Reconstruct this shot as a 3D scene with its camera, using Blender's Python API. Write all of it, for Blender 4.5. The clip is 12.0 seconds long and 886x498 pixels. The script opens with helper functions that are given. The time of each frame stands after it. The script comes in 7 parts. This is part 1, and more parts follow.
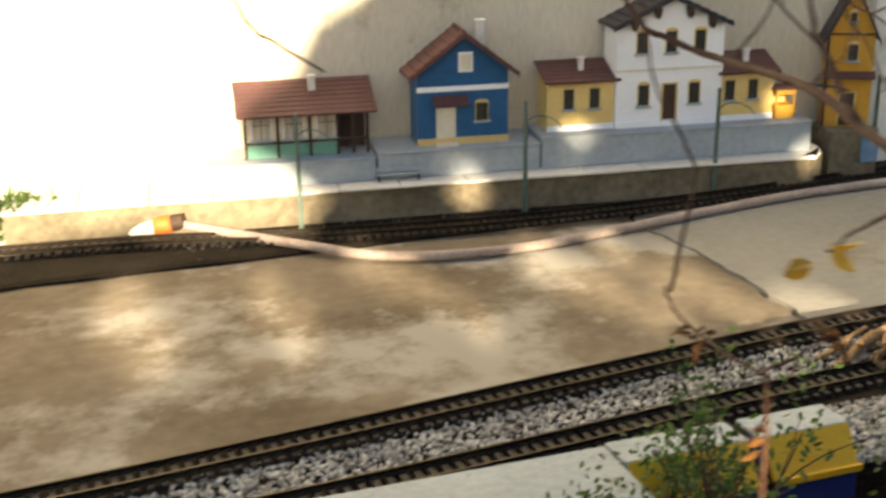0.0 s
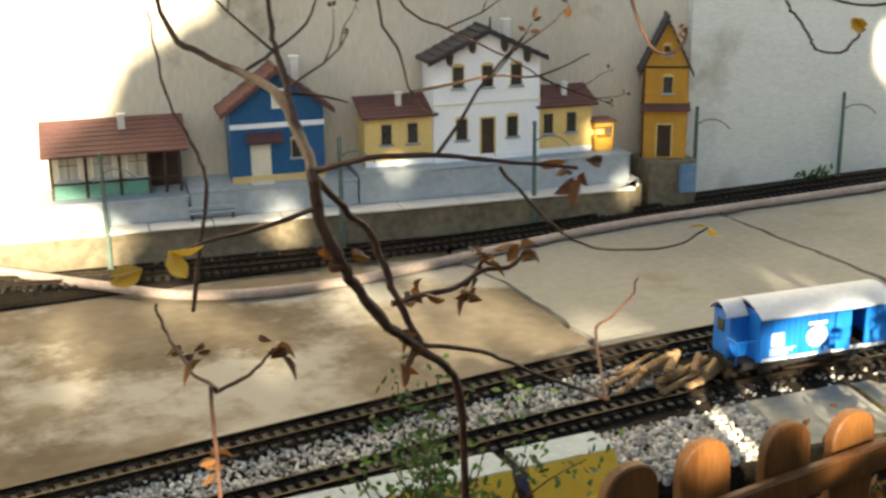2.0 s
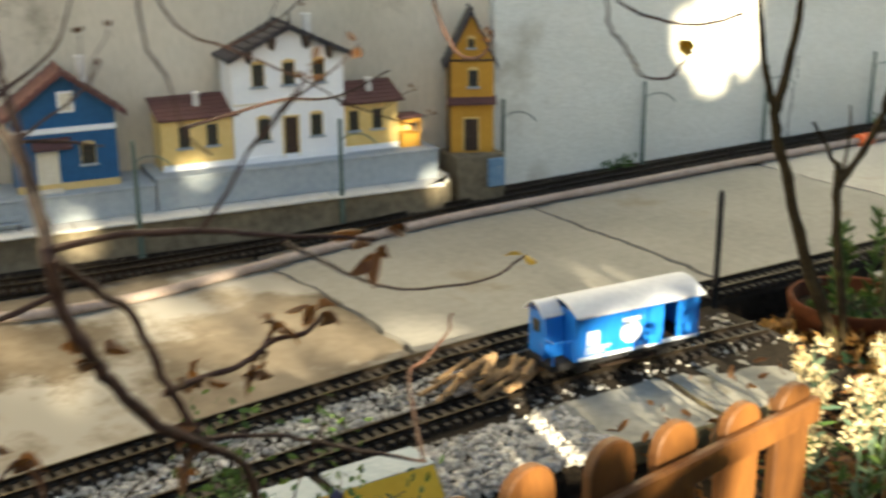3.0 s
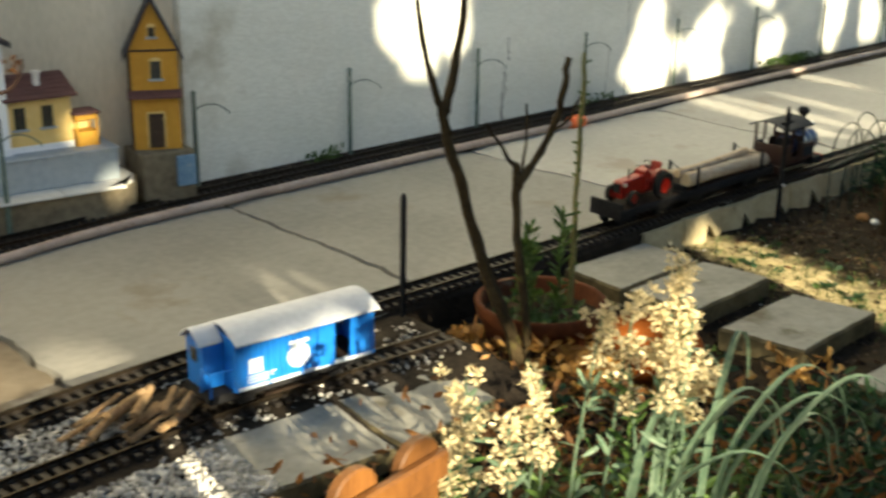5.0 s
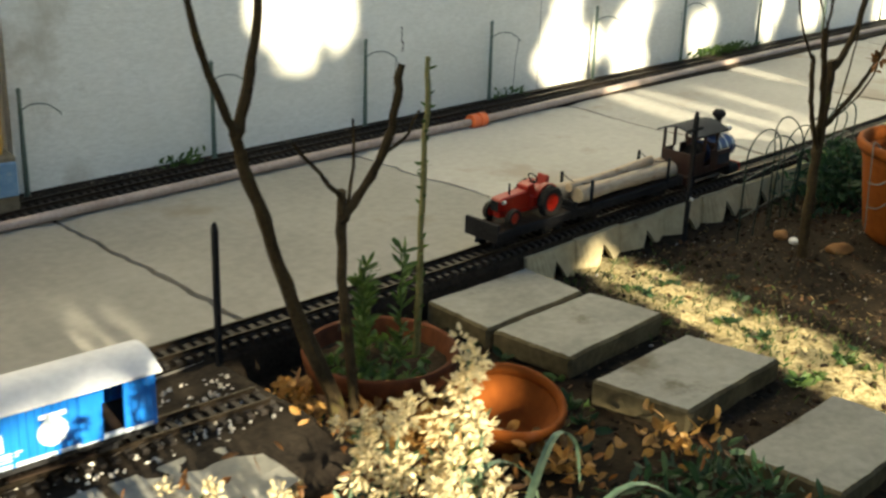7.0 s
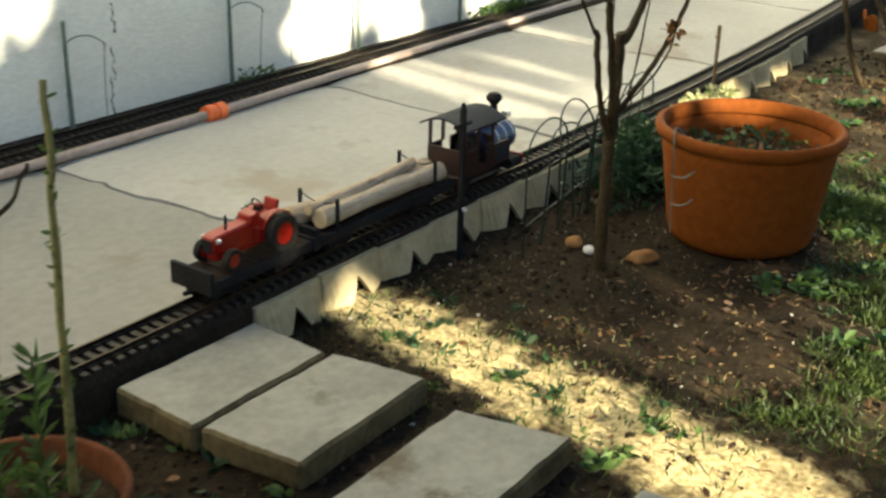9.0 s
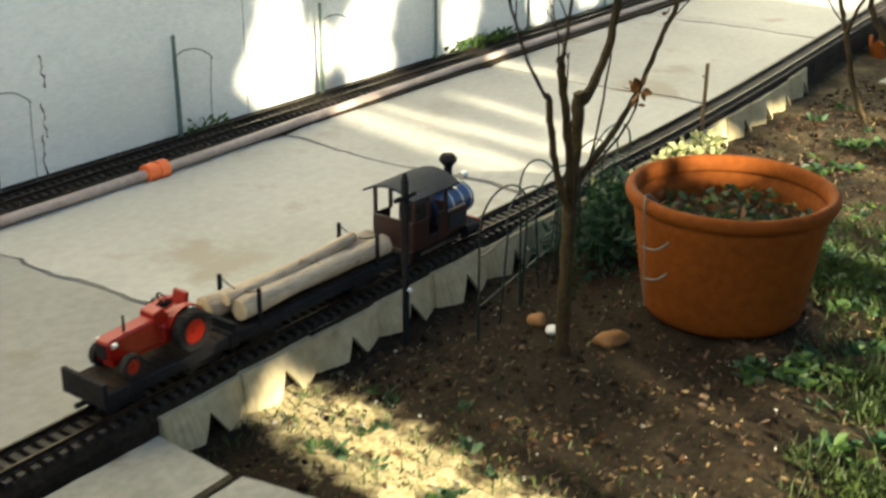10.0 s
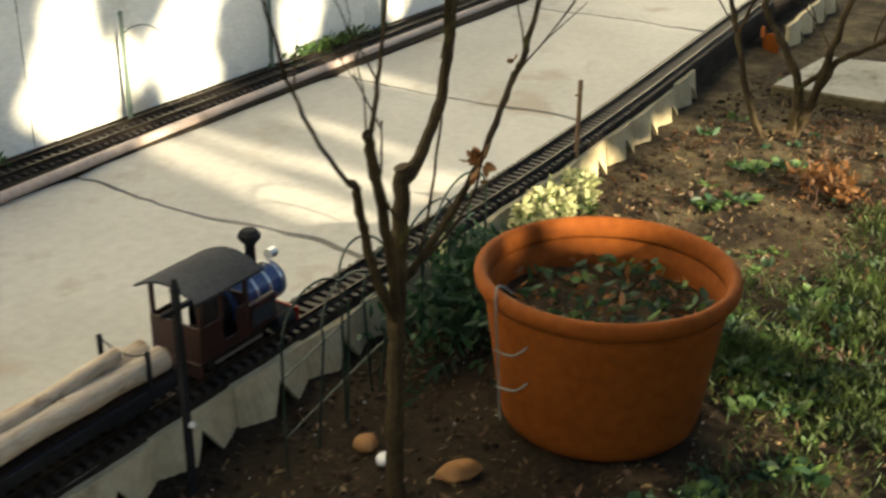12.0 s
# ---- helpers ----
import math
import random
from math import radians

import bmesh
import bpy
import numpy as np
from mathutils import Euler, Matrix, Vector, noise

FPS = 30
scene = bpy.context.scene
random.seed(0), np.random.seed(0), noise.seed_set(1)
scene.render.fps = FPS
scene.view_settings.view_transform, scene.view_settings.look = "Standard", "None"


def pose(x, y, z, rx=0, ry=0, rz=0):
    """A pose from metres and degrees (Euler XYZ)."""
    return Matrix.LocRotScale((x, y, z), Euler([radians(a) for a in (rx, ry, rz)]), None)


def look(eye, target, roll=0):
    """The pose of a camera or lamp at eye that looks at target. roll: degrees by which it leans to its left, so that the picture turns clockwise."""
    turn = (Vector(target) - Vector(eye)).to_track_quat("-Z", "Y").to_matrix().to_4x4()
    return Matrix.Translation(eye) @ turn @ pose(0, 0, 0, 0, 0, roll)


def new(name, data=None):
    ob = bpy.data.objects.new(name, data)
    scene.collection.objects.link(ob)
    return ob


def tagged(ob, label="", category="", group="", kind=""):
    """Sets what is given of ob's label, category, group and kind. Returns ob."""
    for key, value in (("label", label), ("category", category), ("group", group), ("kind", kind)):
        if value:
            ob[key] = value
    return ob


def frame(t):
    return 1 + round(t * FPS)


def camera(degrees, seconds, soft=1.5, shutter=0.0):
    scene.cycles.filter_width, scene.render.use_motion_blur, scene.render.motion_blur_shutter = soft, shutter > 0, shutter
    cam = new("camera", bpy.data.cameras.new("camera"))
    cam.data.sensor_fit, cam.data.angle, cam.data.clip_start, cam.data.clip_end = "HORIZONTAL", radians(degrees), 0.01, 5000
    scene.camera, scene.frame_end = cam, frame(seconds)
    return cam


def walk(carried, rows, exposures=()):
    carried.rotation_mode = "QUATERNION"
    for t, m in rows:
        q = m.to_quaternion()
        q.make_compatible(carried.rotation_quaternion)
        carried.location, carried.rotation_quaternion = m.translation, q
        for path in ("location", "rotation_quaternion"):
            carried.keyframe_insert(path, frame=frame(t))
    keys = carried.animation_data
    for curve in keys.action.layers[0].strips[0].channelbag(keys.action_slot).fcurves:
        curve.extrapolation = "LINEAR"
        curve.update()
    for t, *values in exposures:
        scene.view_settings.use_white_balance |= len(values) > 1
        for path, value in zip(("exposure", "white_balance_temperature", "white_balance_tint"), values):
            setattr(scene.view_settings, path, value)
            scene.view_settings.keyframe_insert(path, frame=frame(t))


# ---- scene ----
cam = camera(40.0, 12.0, soft=2.6, shutter=0.5)
PATH = [
    (0, (0.757, 0.084, 0.88), (1.354, 1.88, 0.233), -0.9),
    (0.5, (0.863, 0.072, 0.856), (1.501, 1.874, 0.266), -1.0),
    (1, (0.91, 0.05, 0.856), (1.579, 1.842, 0.272), -1.1),
    (1.5, (0.941, 0.03, 0.856), (1.634, 1.814, 0.274), -1.2),
    (2, (0.966, 0.024, 0.857), (1.712, 1.786, 0.273), -0.8),
    (2.5, (0.974, 0.046, 0.858), (1.804, 1.768, 0.271), 0.7),
    (3, (1.015, 0.103, 0.863), (2.029, 1.717, 0.257), -0.4),
    (5, (1.275, 0.136, 0.892), (2.571, 1.511, 0.235), 1.0),
    (5.5, (1.345, 0.191, 0.89), (2.721, 1.477, 0.217), 0.6),
    (6, (1.462, 0.208, 0.893), (2.799, 1.528, 0.207), -0.1),
    (6.5, (1.587, 0.221, 0.88), (2.901, 1.563, 0.191), 1.7),
    (8.5, (2.078, 0.421, 0.866), (3.478, 1.637, 0.116), 0.0),
    (9, (2.23, 0.509, 0.84), (3.722, 1.595, 0.07), 1.3),
    (9.5, (2.353, 0.569, 0.818), (3.85, 1.639, 0.034), -0.9),
    (10, (2.523, 0.564, 0.868), (3.998, 1.681, 0.11), 0.1),
    (10.5, (2.614, 0.567, 0.874), (4.064, 1.71, 0.105), -1.0),
    (11, (2.714, 0.643, 0.855), (4.206, 1.732, 0.087), 0.7),
    (11.5, (2.867, 0.741, 0.863), (4.412, 1.728, 0.064), -0.6),
    (12, (3.013, 0.761, 0.872), (4.563, 1.725, 0.054), 0.4),
]
walk(cam, [(t, look(eye, target, roll)) for t, eye, target, roll in PATH], [(0.0, 2.08, 7400, 9), (1.5, 2.18, 7000, 6), (3.0, 2.22, 6900, 3), (5.0, 1.89, 6900, 1), (8.5, 2.03, 6700, 1), (9.6, 2.32, 6500, 1), (10.7, 2.15, 6500, 1), (12.0, 2.05, 6900, 5)])

# ---- light: a low winter sun from the garden side, and a clear sky ----
SUN_WAY = Vector((0.2, 0.97, -0.31)).normalized()
world = bpy.data.worlds.new("sky")
scene.world = world
world.use_nodes = True
sky = world.node_tree.nodes.new("ShaderNodeTexSky")
sky.sky_type, sky.sun_disc = "NISHITA", False
sky.sun_elevation = math.asin(-SUN_WAY.z)
sky.sun_rotation = math.atan2(-SUN_WAY.x, -SUN_WAY.y)
background = world.node_tree.nodes["Background"]
world.node_tree.links.new(sky.outputs[0], background.inputs[0])
background.inputs[1].default_value = 0.058
sun = new("sun", bpy.data.lights.new("sun", "SUN"))
sun.data.energy, sun.data.angle, sun.data.color = 5.0, radians(0.85), (1.0, 0.86, 0.64)
sun.matrix_world = look((0, -8, 4), Vector((0, -8, 4)) + SUN_WAY)


# ---- materials ----
def mat(name, low, high=None, rough=0.8, metal=0.0, grain=60.0, patch=4.0, bump=0.2, spread=0.5, vary=0.0, wear=None, streak=(1, 1, 1), coat=0.0):
    """Two base colours mixed by noise at two scales, with fine relief. vary: brightness that differs from piece to piece."""
    m = bpy.data.materials.new(name)
    m.use_nodes = True
    n, l = m.node_tree.nodes, m.node_tree.links
    b = n["Principled BSDF"]
    high = high or tuple(min(1, c * 1.25 + 0.01) for c in low)
    g = n.new("ShaderNodeNewGeometry")
    mp = n.new("ShaderNodeMapping")
    mp.inputs["Scale"].default_value = streak
    l.new(g.outputs["Position"], mp.inputs[0])
    fine, big = n.new("ShaderNodeTexNoise"), n.new("ShaderNodeTexNoise")
    for t, s, d in ((fine, grain, 5), (big, patch, 3)):
        t.inputs["Scale"].default_value, t.inputs["Detail"].default_value = s, d
        l.new(mp.outputs[0], t.inputs[0])
    add = n.new("ShaderNodeMix")
    add.inputs[0].default_value = spread
    l.new(fine.outputs[0], add.inputs[2])
    l.new(big.outputs[0], add.inputs[3])
    ramp = n.new("ShaderNodeValToRGB")
    ramp.color_ramp.elements[0].position, ramp.color_ramp.elements[0].color = 0.36, (*low, 1)
    ramp.color_ramp.elements[1].position, ramp.color_ramp.elements[1].color = 0.64, (*high, 1)
    l.new(add.outputs[0], ramp.inputs[0])
    out = ramp.outputs[0]
    if wear:
        colour, scale, start = wear
        w = n.new("ShaderNodeTexNoise")
        w.inputs["Scale"].default_value, w.inputs["Detail"].default_value, w.inputs["Roughness"].default_value = scale, 6, 0.65
        l.new(g.outputs["Position"], w.inputs[0])
        wr = n.new("ShaderNodeValToRGB")
        wr.color_ramp.elements[0].position, wr.color_ramp.elements[1].position = start, start + 0.09
        l.new(w.outputs[0], wr.inputs[0])
        wm = n.new("ShaderNodeMix")
        wm.data_type = "RGBA"
        l.new(wr.outputs[0], wm.inputs[0])
        l.new(out, wm.inputs[6])
        wm.inputs[7].default_value = (*colour, 1)
        out = wm.outputs[2]
    if vary:
        info, isl = n.new("ShaderNodeObjectInfo"), n.new("ShaderNodeNewGeometry")
        s = n.new("ShaderNodeMath")
        s.operation = "ADD"
        l.new(info.outputs["Random"], s.inputs[0])
        l.new(isl.outputs["Random Per Island"], s.inputs[1])
        f = n.new("ShaderNodeMath")
        f.operation = "FRACT"
        l.new(s.outputs[0], f.inputs[0])
        r = n.new("ShaderNodeMapRange")
        r.inputs[3].default_value, r.inputs[4].default_value = 1 - vary, 1 + vary
        l.new(f.outputs[0], r.inputs[0])
        hsv = n.new("ShaderNodeHueSaturation")
        l.new(r.outputs[0], hsv.inputs["Value"])
        l.new(out, hsv.inputs["Color"])
        out = hsv.outputs[0]
    l.new(out, b.inputs["Base Color"])
    b.inputs["Roughness"].default_value, b.inputs["Metallic"].default_value = rough, metal
    b.inputs["Coat Weight"].default_value = coat
    b.inputs["Specular IOR Level"].default_value = 0.12 if rough >= 0.8 else 0.4
    if bump:
        bp = n.new("ShaderNodeBump")
        bp.inputs["Strength"].default_value, bp.inputs["Distance"].default_value = bump, 0.004
        l.new(add.outputs[0], bp.inputs["Height"])
        l.new(bp.outputs[0], b.inputs["Normal"])
    return m


def leafy(name, low, high, through_=0.35, vary=0.35):
    """A thin leaf that lets part of the light through."""
    m = mat(name, low, high, rough=0.55, grain=90, patch=14, bump=0.1, vary=vary)
    n, l = m.node_tree.nodes, m.node_tree.links
    b = n["Principled BSDF"]
    tr = n.new("ShaderNodeBsdfTranslucent")
    l.new(b.inputs["Base Color"].links[0].from_socket, tr.inputs[0])
    mix = n.new("ShaderNodeMixShader")
    mix.inputs[0].default_value = through_
    l.new(b.outputs[0], mix.inputs[1])
    l.new(tr.outputs[0], mix.inputs[2])
    l.new(mix.outputs[0], n["Material Output"].inputs[0])
    return m


M_CONC = mat("concrete_yard", (0.31, 0.298, 0.27), (0.405, 0.39, 0.355), 0.75, grain=45, patch=2.2, bump=0.15, spread=0.6, wear=((0.29, 0.255, 0.21), 3.0, 0.58))
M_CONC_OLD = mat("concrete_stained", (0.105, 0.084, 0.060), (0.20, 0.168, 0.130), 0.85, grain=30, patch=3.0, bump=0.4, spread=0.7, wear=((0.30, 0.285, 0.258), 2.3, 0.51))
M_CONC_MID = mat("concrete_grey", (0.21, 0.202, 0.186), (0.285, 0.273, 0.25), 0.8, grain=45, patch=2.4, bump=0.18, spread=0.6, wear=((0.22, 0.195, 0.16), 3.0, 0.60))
M_WALL = mat("wall_render", (0.66, 0.66, 0.605), (0.82, 0.82, 0.77), 0.9, grain=120, patch=2.5, bump=1.0, spread=0.55, streak=(0.5, 0.5, 1.4), wear=((0.54, 0.52, 0.45), 2.4, 0.60))
M_WALL_OLD = mat("wall_render_old", (0.52, 0.475, 0.385), (0.68, 0.62, 0.52), 0.9, grain=70, patch=3.0, bump=0.35, spread=0.6, streak=(1.6, 1.6, 0.5), wear=((0.30, 0.26, 0.20), 3.0, 0.62))
M_SOIL = mat("garden_soil", (0.007, 0.005, 0.003), (0.030, 0.020, 0.011), 0.95, grain=90, patch=7, bump=0.6, spread=0.45, wear=((0.08, 0.055, 0.03), 26.0, 0.62))


def sunlit_strip(m):
    """Paints sunlight into the soil as pale dry-looking earth: a ragged strip and patches."""
    n, l = m.node_tree.nodes, m.node_tree.links
    b = n["Principled BSDF"]
    old = b.inputs["Base Color"].links[0].from_socket
    g, sep = n.new("ShaderNodeNewGeometry"), n.new("ShaderNodeSeparateXYZ")
    l.new(g.outputs["Position"], sep.inputs[0])
    def calc(op, a, c):
        q = n.new("ShaderNodeMath")
        q.operation = op
        for k, v in enumerate((a, c)):
            if isinstance(v, (int, float)):
                q.inputs[k].default_value = v
            else:
                l.new(v, q.inputs[k])
        return q.outputs[0]
    t = n.new("ShaderNodeTexNoise")
    t.inputs["Scale"].default_value, t.inputs["Detail"].default_value = 22, 6
    l.new(g.outputs["Position"], t.inputs[0])
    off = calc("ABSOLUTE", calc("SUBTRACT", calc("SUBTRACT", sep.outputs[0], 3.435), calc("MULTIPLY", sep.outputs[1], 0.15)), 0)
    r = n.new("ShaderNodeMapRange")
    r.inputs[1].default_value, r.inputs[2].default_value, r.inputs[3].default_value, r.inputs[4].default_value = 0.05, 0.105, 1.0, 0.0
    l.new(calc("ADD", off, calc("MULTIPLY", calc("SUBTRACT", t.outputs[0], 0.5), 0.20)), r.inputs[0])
    def ramped(v, a, c):
        q = n.new("ShaderNodeMapRange")
        q.inputs[1].default_value, q.inputs[2].default_value = a, c
        l.new(v, q.inputs[0])
        return q.outputs[0]
    t3 = n.new("ShaderNodeTexNoise")
    t3.inputs["Scale"].default_value, t3.inputs["Detail"].default_value, t3.inputs["Roughness"].default_value = 9, 7, 0.7
    l.new(g.outputs["Position"], t3.inputs[0])
    sparse = calc("MAXIMUM", ramped(sep.outputs[1], 1.22, 0.98), ramped(sep.outputs[0], 4.75, 5.1))
    patches = calc("MULTIPLY", calc("MULTIPLY", sparse, ramped(t3.outputs[0], 0.44, 0.62)), 0.14)
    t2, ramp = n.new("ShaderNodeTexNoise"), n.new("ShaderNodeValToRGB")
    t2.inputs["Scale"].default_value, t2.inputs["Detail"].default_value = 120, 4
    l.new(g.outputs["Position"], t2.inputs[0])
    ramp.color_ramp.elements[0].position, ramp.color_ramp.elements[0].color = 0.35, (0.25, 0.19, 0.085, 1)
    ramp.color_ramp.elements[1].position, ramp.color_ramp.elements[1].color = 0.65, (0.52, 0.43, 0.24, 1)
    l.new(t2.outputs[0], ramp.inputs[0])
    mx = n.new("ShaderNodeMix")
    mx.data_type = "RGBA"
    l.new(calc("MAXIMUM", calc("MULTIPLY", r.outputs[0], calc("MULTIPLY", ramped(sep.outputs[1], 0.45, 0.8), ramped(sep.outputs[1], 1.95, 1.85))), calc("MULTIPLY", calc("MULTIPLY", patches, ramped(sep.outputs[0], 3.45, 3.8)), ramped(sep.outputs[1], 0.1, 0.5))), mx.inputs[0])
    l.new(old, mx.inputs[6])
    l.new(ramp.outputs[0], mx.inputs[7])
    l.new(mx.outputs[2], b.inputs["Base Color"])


sunlit_strip(M_SOIL)
M_POTSOIL = mat("potting_soil", (0.012, 0.008, 0.005), (0.06, 0.04, 0.022), 0.95, grain=120, patch=20, bump=0.9)
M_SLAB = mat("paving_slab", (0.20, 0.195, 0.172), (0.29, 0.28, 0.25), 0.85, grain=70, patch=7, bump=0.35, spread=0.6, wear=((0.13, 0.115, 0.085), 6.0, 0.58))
# darker than the tops: earth stain and the sides' shade in one colour
M_SLABSIDE = mat("slab_edge_earth_shade", (0.065, 0.052, 0.028), (0.14, 0.115, 0.065), 0.9, grain=70, patch=14, bump=0.5)
M_EDGING = mat("edging_concrete", (0.29, 0.24, 0.145), (0.42, 0.355, 0.225), 0.85, grain=60, patch=8, bump=0.12, vary=0.08, wear=((0.20, 0.165, 0.10), 10.0, 0.64))
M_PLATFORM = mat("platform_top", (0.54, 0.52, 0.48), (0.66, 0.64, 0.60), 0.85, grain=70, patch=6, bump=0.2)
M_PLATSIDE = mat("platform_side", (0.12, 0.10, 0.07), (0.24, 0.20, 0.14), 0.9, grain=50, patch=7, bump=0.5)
M_KERB = mat("plinth_paint", (0.27, 0.31, 0.345), (0.37, 0.41, 0.445), 0.7, grain=60, patch=8, bump=0.2)
M_GRAVEL = mat("gravel_grey", (0.30, 0.285, 0.26), (0.60, 0.58, 0.545), 0.85, grain=150, patch=20, bump=0.2, vary=0.45)
M_BED = mat("ballast_bed", (0.011, 0.008, 0.006), (0.032, 0.025, 0.018), 0.95, grain=120, patch=8, bump=0.8)
M_SLEEPER = mat("sleeper_plastic", (0.010, 0.008, 0.007), (0.025, 0.019, 0.016), 0.65, grain=200, patch=10, bump=0.2, vary=0.3)
M_RAIL = mat("rail_brass", (0.022, 0.017, 0.012), (0.055, 0.042, 0.03), 0.45, metal=0.8, grain=200, patch=6, bump=0.05)
M_HOSE = mat("hose_grey_pink", (0.27, 0.205, 0.175), (0.40, 0.325, 0.29), 0.5, grain=90, patch=10, bump=0.1)
M_ORANGE = mat("coupling_orange", (0.75, 0.13, 0.03), (0.85, 0.2, 0.06), 0.4, bump=0.0)
M_TERRA = mat("terracotta", (0.135, 0.035, 0.005), (0.20, 0.056, 0.009), 0.8, grain=60, patch=5, bump=0.08, wear=((0.17, 0.055, 0.022), 8.0, 0.63))
M_TERRA_OLD = mat("terracotta_old", (0.060, 0.019, 0.009), (0.12, 0.040, 0.016), 0.85, grain=70, patch=7, bump=0.3, wear=((0.20, 0.16, 0.11), 10.0, 0.62))
M_GREYWIRE = mat("grey_wire", (0.10, 0.11, 0.10), (0.17, 0.18, 0.17), 0.5, bump=0.05)
M_GREENPOST = mat("mast_paint", (0.06, 0.10, 0.085), (0.13, 0.17, 0.14), 0.6, grain=150, patch=20, bump=0.2)


# ---- small mesh kit ----
def thing(name, label, category, at=(0, 0, 0), rz=0.0, group="", kind="", tilt=(0.0, 0.0)):
    ob = new(name)
    ob.empty_display_size = 0.05
    ob.matrix_basis = pose(*at, tilt[0], tilt[1], rz)
    return tagged(ob, label, category, group, kind)


def part(name, bm, material, parent=None, label="", smooth=False):
    me = bpy.data.meshes.new(name)
    bmesh.ops.recalc_face_normals(bm, faces=bm.faces)
    bm.to_mesh(me)
    bm.free()
    if smooth:
        for p in me.polygons:
            p.use_smooth = True
    for m in material if isinstance(material, (list, tuple)) else [material]:
        me.materials.append(m)
    ob = new(name, me)
    ob.parent = parent
    if label:
        ob["label"] = label
    return ob


def share(name, me, parent, m):
    """One more object on a mesh that exists."""
    ob = new(name, me)
    ob.parent = parent
    ob.matrix_basis = m
    return ob


def box(x0, x1, y0, y1, z0, z1, bevel=0.0, bm=None, seg=1, m=None):
    own = bmesh.new()
    bmesh.ops.create_cube(own, size=1, matrix=Matrix.Translation(((x0 + x1) / 2, (y0 + y1) / 2, (z0 + z1) / 2)) @ Matrix.Diagonal((x1 - x0, y1 - y0, z1 - z0, 1)))
    if bevel:
        bmesh.ops.bevel(own, geom=own.edges[:], offset=bevel, segments=seg, affect="EDGES", clamp_overlap=True)
    return join(bm, own, m)


def join(bm, own, m=None):
    if m is not None:
        own.transform(m)
    if bm is None:
        return own
    me = bpy.data.meshes.new("piece")
    own.to_mesh(me)
    own.free()
    bm.from_mesh(me)
    bpy.data.meshes.remove(me)
    return bm


def rod(p, q, r, r2=None, seg=10, bm=None):
    p, q = Vector(p), Vector(q)
    own = bmesh.new()
    turn = (q - p).to_track_quat("Z", "Y").to_matrix().to_4x4()
    bmesh.ops.create_cone(own, cap_ends=True, segments=seg, radius1=r, radius2=r if r2 is None else r2, depth=(q - p).length, matrix=Matrix.Translation((p + q) / 2) @ turn)
    return join(bm, own)


def prism(outline, y0, y1, bm=None, axis="y", bevel=0.0):
    """An outline in (x, z), drawn out along y (or in (y, z) along x, or (x, y) along z)."""
    put = {"y": lambda a, b, c: (a, c, b), "x": lambda a, b, c: (c, a, b), "z": lambda a, b, c: (a, b, c)}[axis]
    own = bmesh.new()
    near, far = ([own.verts.new(put(a, b, c)) for a, b in outline] for c in (y0, y1))
    own.faces.new(near), own.faces.new(far[::-1])
    for i in range(len(outline)):
        j = (i + 1) % len(outline)
        own.faces.new((near[j], near[i], far[i], far[j]))
    bmesh.ops.recalc_face_normals(own, faces=own.faces)
    if bevel:
        bmesh.ops.bevel(own, geom=own.edges[:], offset=bevel, segments=1, affect="EDGES", clamp_overlap=True)
    return join(bm, own)


def tube(points, radii, seg=8, bm=None, caps=True):
    """A pipe along a line of points; radii: one number or one for each point."""
    own = bmesh.new()
    pts = [Vector(p) for p in points]
    rad = radii if isinstance(radii, (list, tuple)) else [radii] * len(pts)
    rings, side = [], None
    for i, p in enumerate(pts):
        way = (pts[min(i + 1, len(pts) - 1)] - pts[max(i - 1, 0)]).normalized()
        side = way.orthogonal() if side is None else (side - way * side.dot(way))
        side.normalize()
        up = way.cross(side)
        rings.append([own.verts.new(p + rad[i] * (math.cos(a) * side + math.sin(a) * up)) for a in (2 * math.pi * k / seg for k in range(seg))])
    for a, b in zip(rings, rings[1:]):
        for k in range(seg):
            own.faces.new((a[k], a[(k + 1) % seg], b[(k + 1) % seg], b[k]))
    if caps:
        own.faces.new(rings[0][::-1]), own.faces.new(rings[-1])
    return join(bm, own)


def lathe(profile, seg=40, bm=None):
    """A profile of (radius, z) turned round the z axis."""
    own = bmesh.new()
    rings = [[own.verts.new((r * math.cos(a), r * math.sin(a), z)) for a in (2 * math.pi * k / seg for k in range(seg))] for r, z in profile]
    for a, b in zip(rings, rings[1:]):
        for k in range(seg):
            own.faces.new((a[k], a[(k + 1) % seg], b[(k + 1) % seg], b[k]))
    own.faces.new(rings[0][::-1]), own.faces.new(rings[-1])
    return join(bm, own)


def curve_points(points, steps=8):
    """A smooth line through the points."""
    pts = [Vector(p) for p in points]
    out = []
    for i in range(len(pts) - 1):
        p0, p1, p2, p3 = pts[max(i - 1, 0)], pts[i], pts[i + 1], pts[min(i + 2, len(pts) - 1)]
        for k in range(steps):
            u = k / steps
            out.append(0.5 * (2 * p1 + (p2 - p0) * u + (2 * p0 - 5 * p1 + 4 * p2 - p3) * u * u + (3 * p1 - p0 - 3 * p2 + p3) * u ** 3))
    return out + [pts[-1]]


def jolt(bm, amount, scale=10.0):
    """Wears a mesh unevenly."""
    for v in bm.verts:
        v.co += amount * noise.noise_vector(v.co * scale)
    return bm


# ---- ground, yard and walls ----
SOIL = -0.065


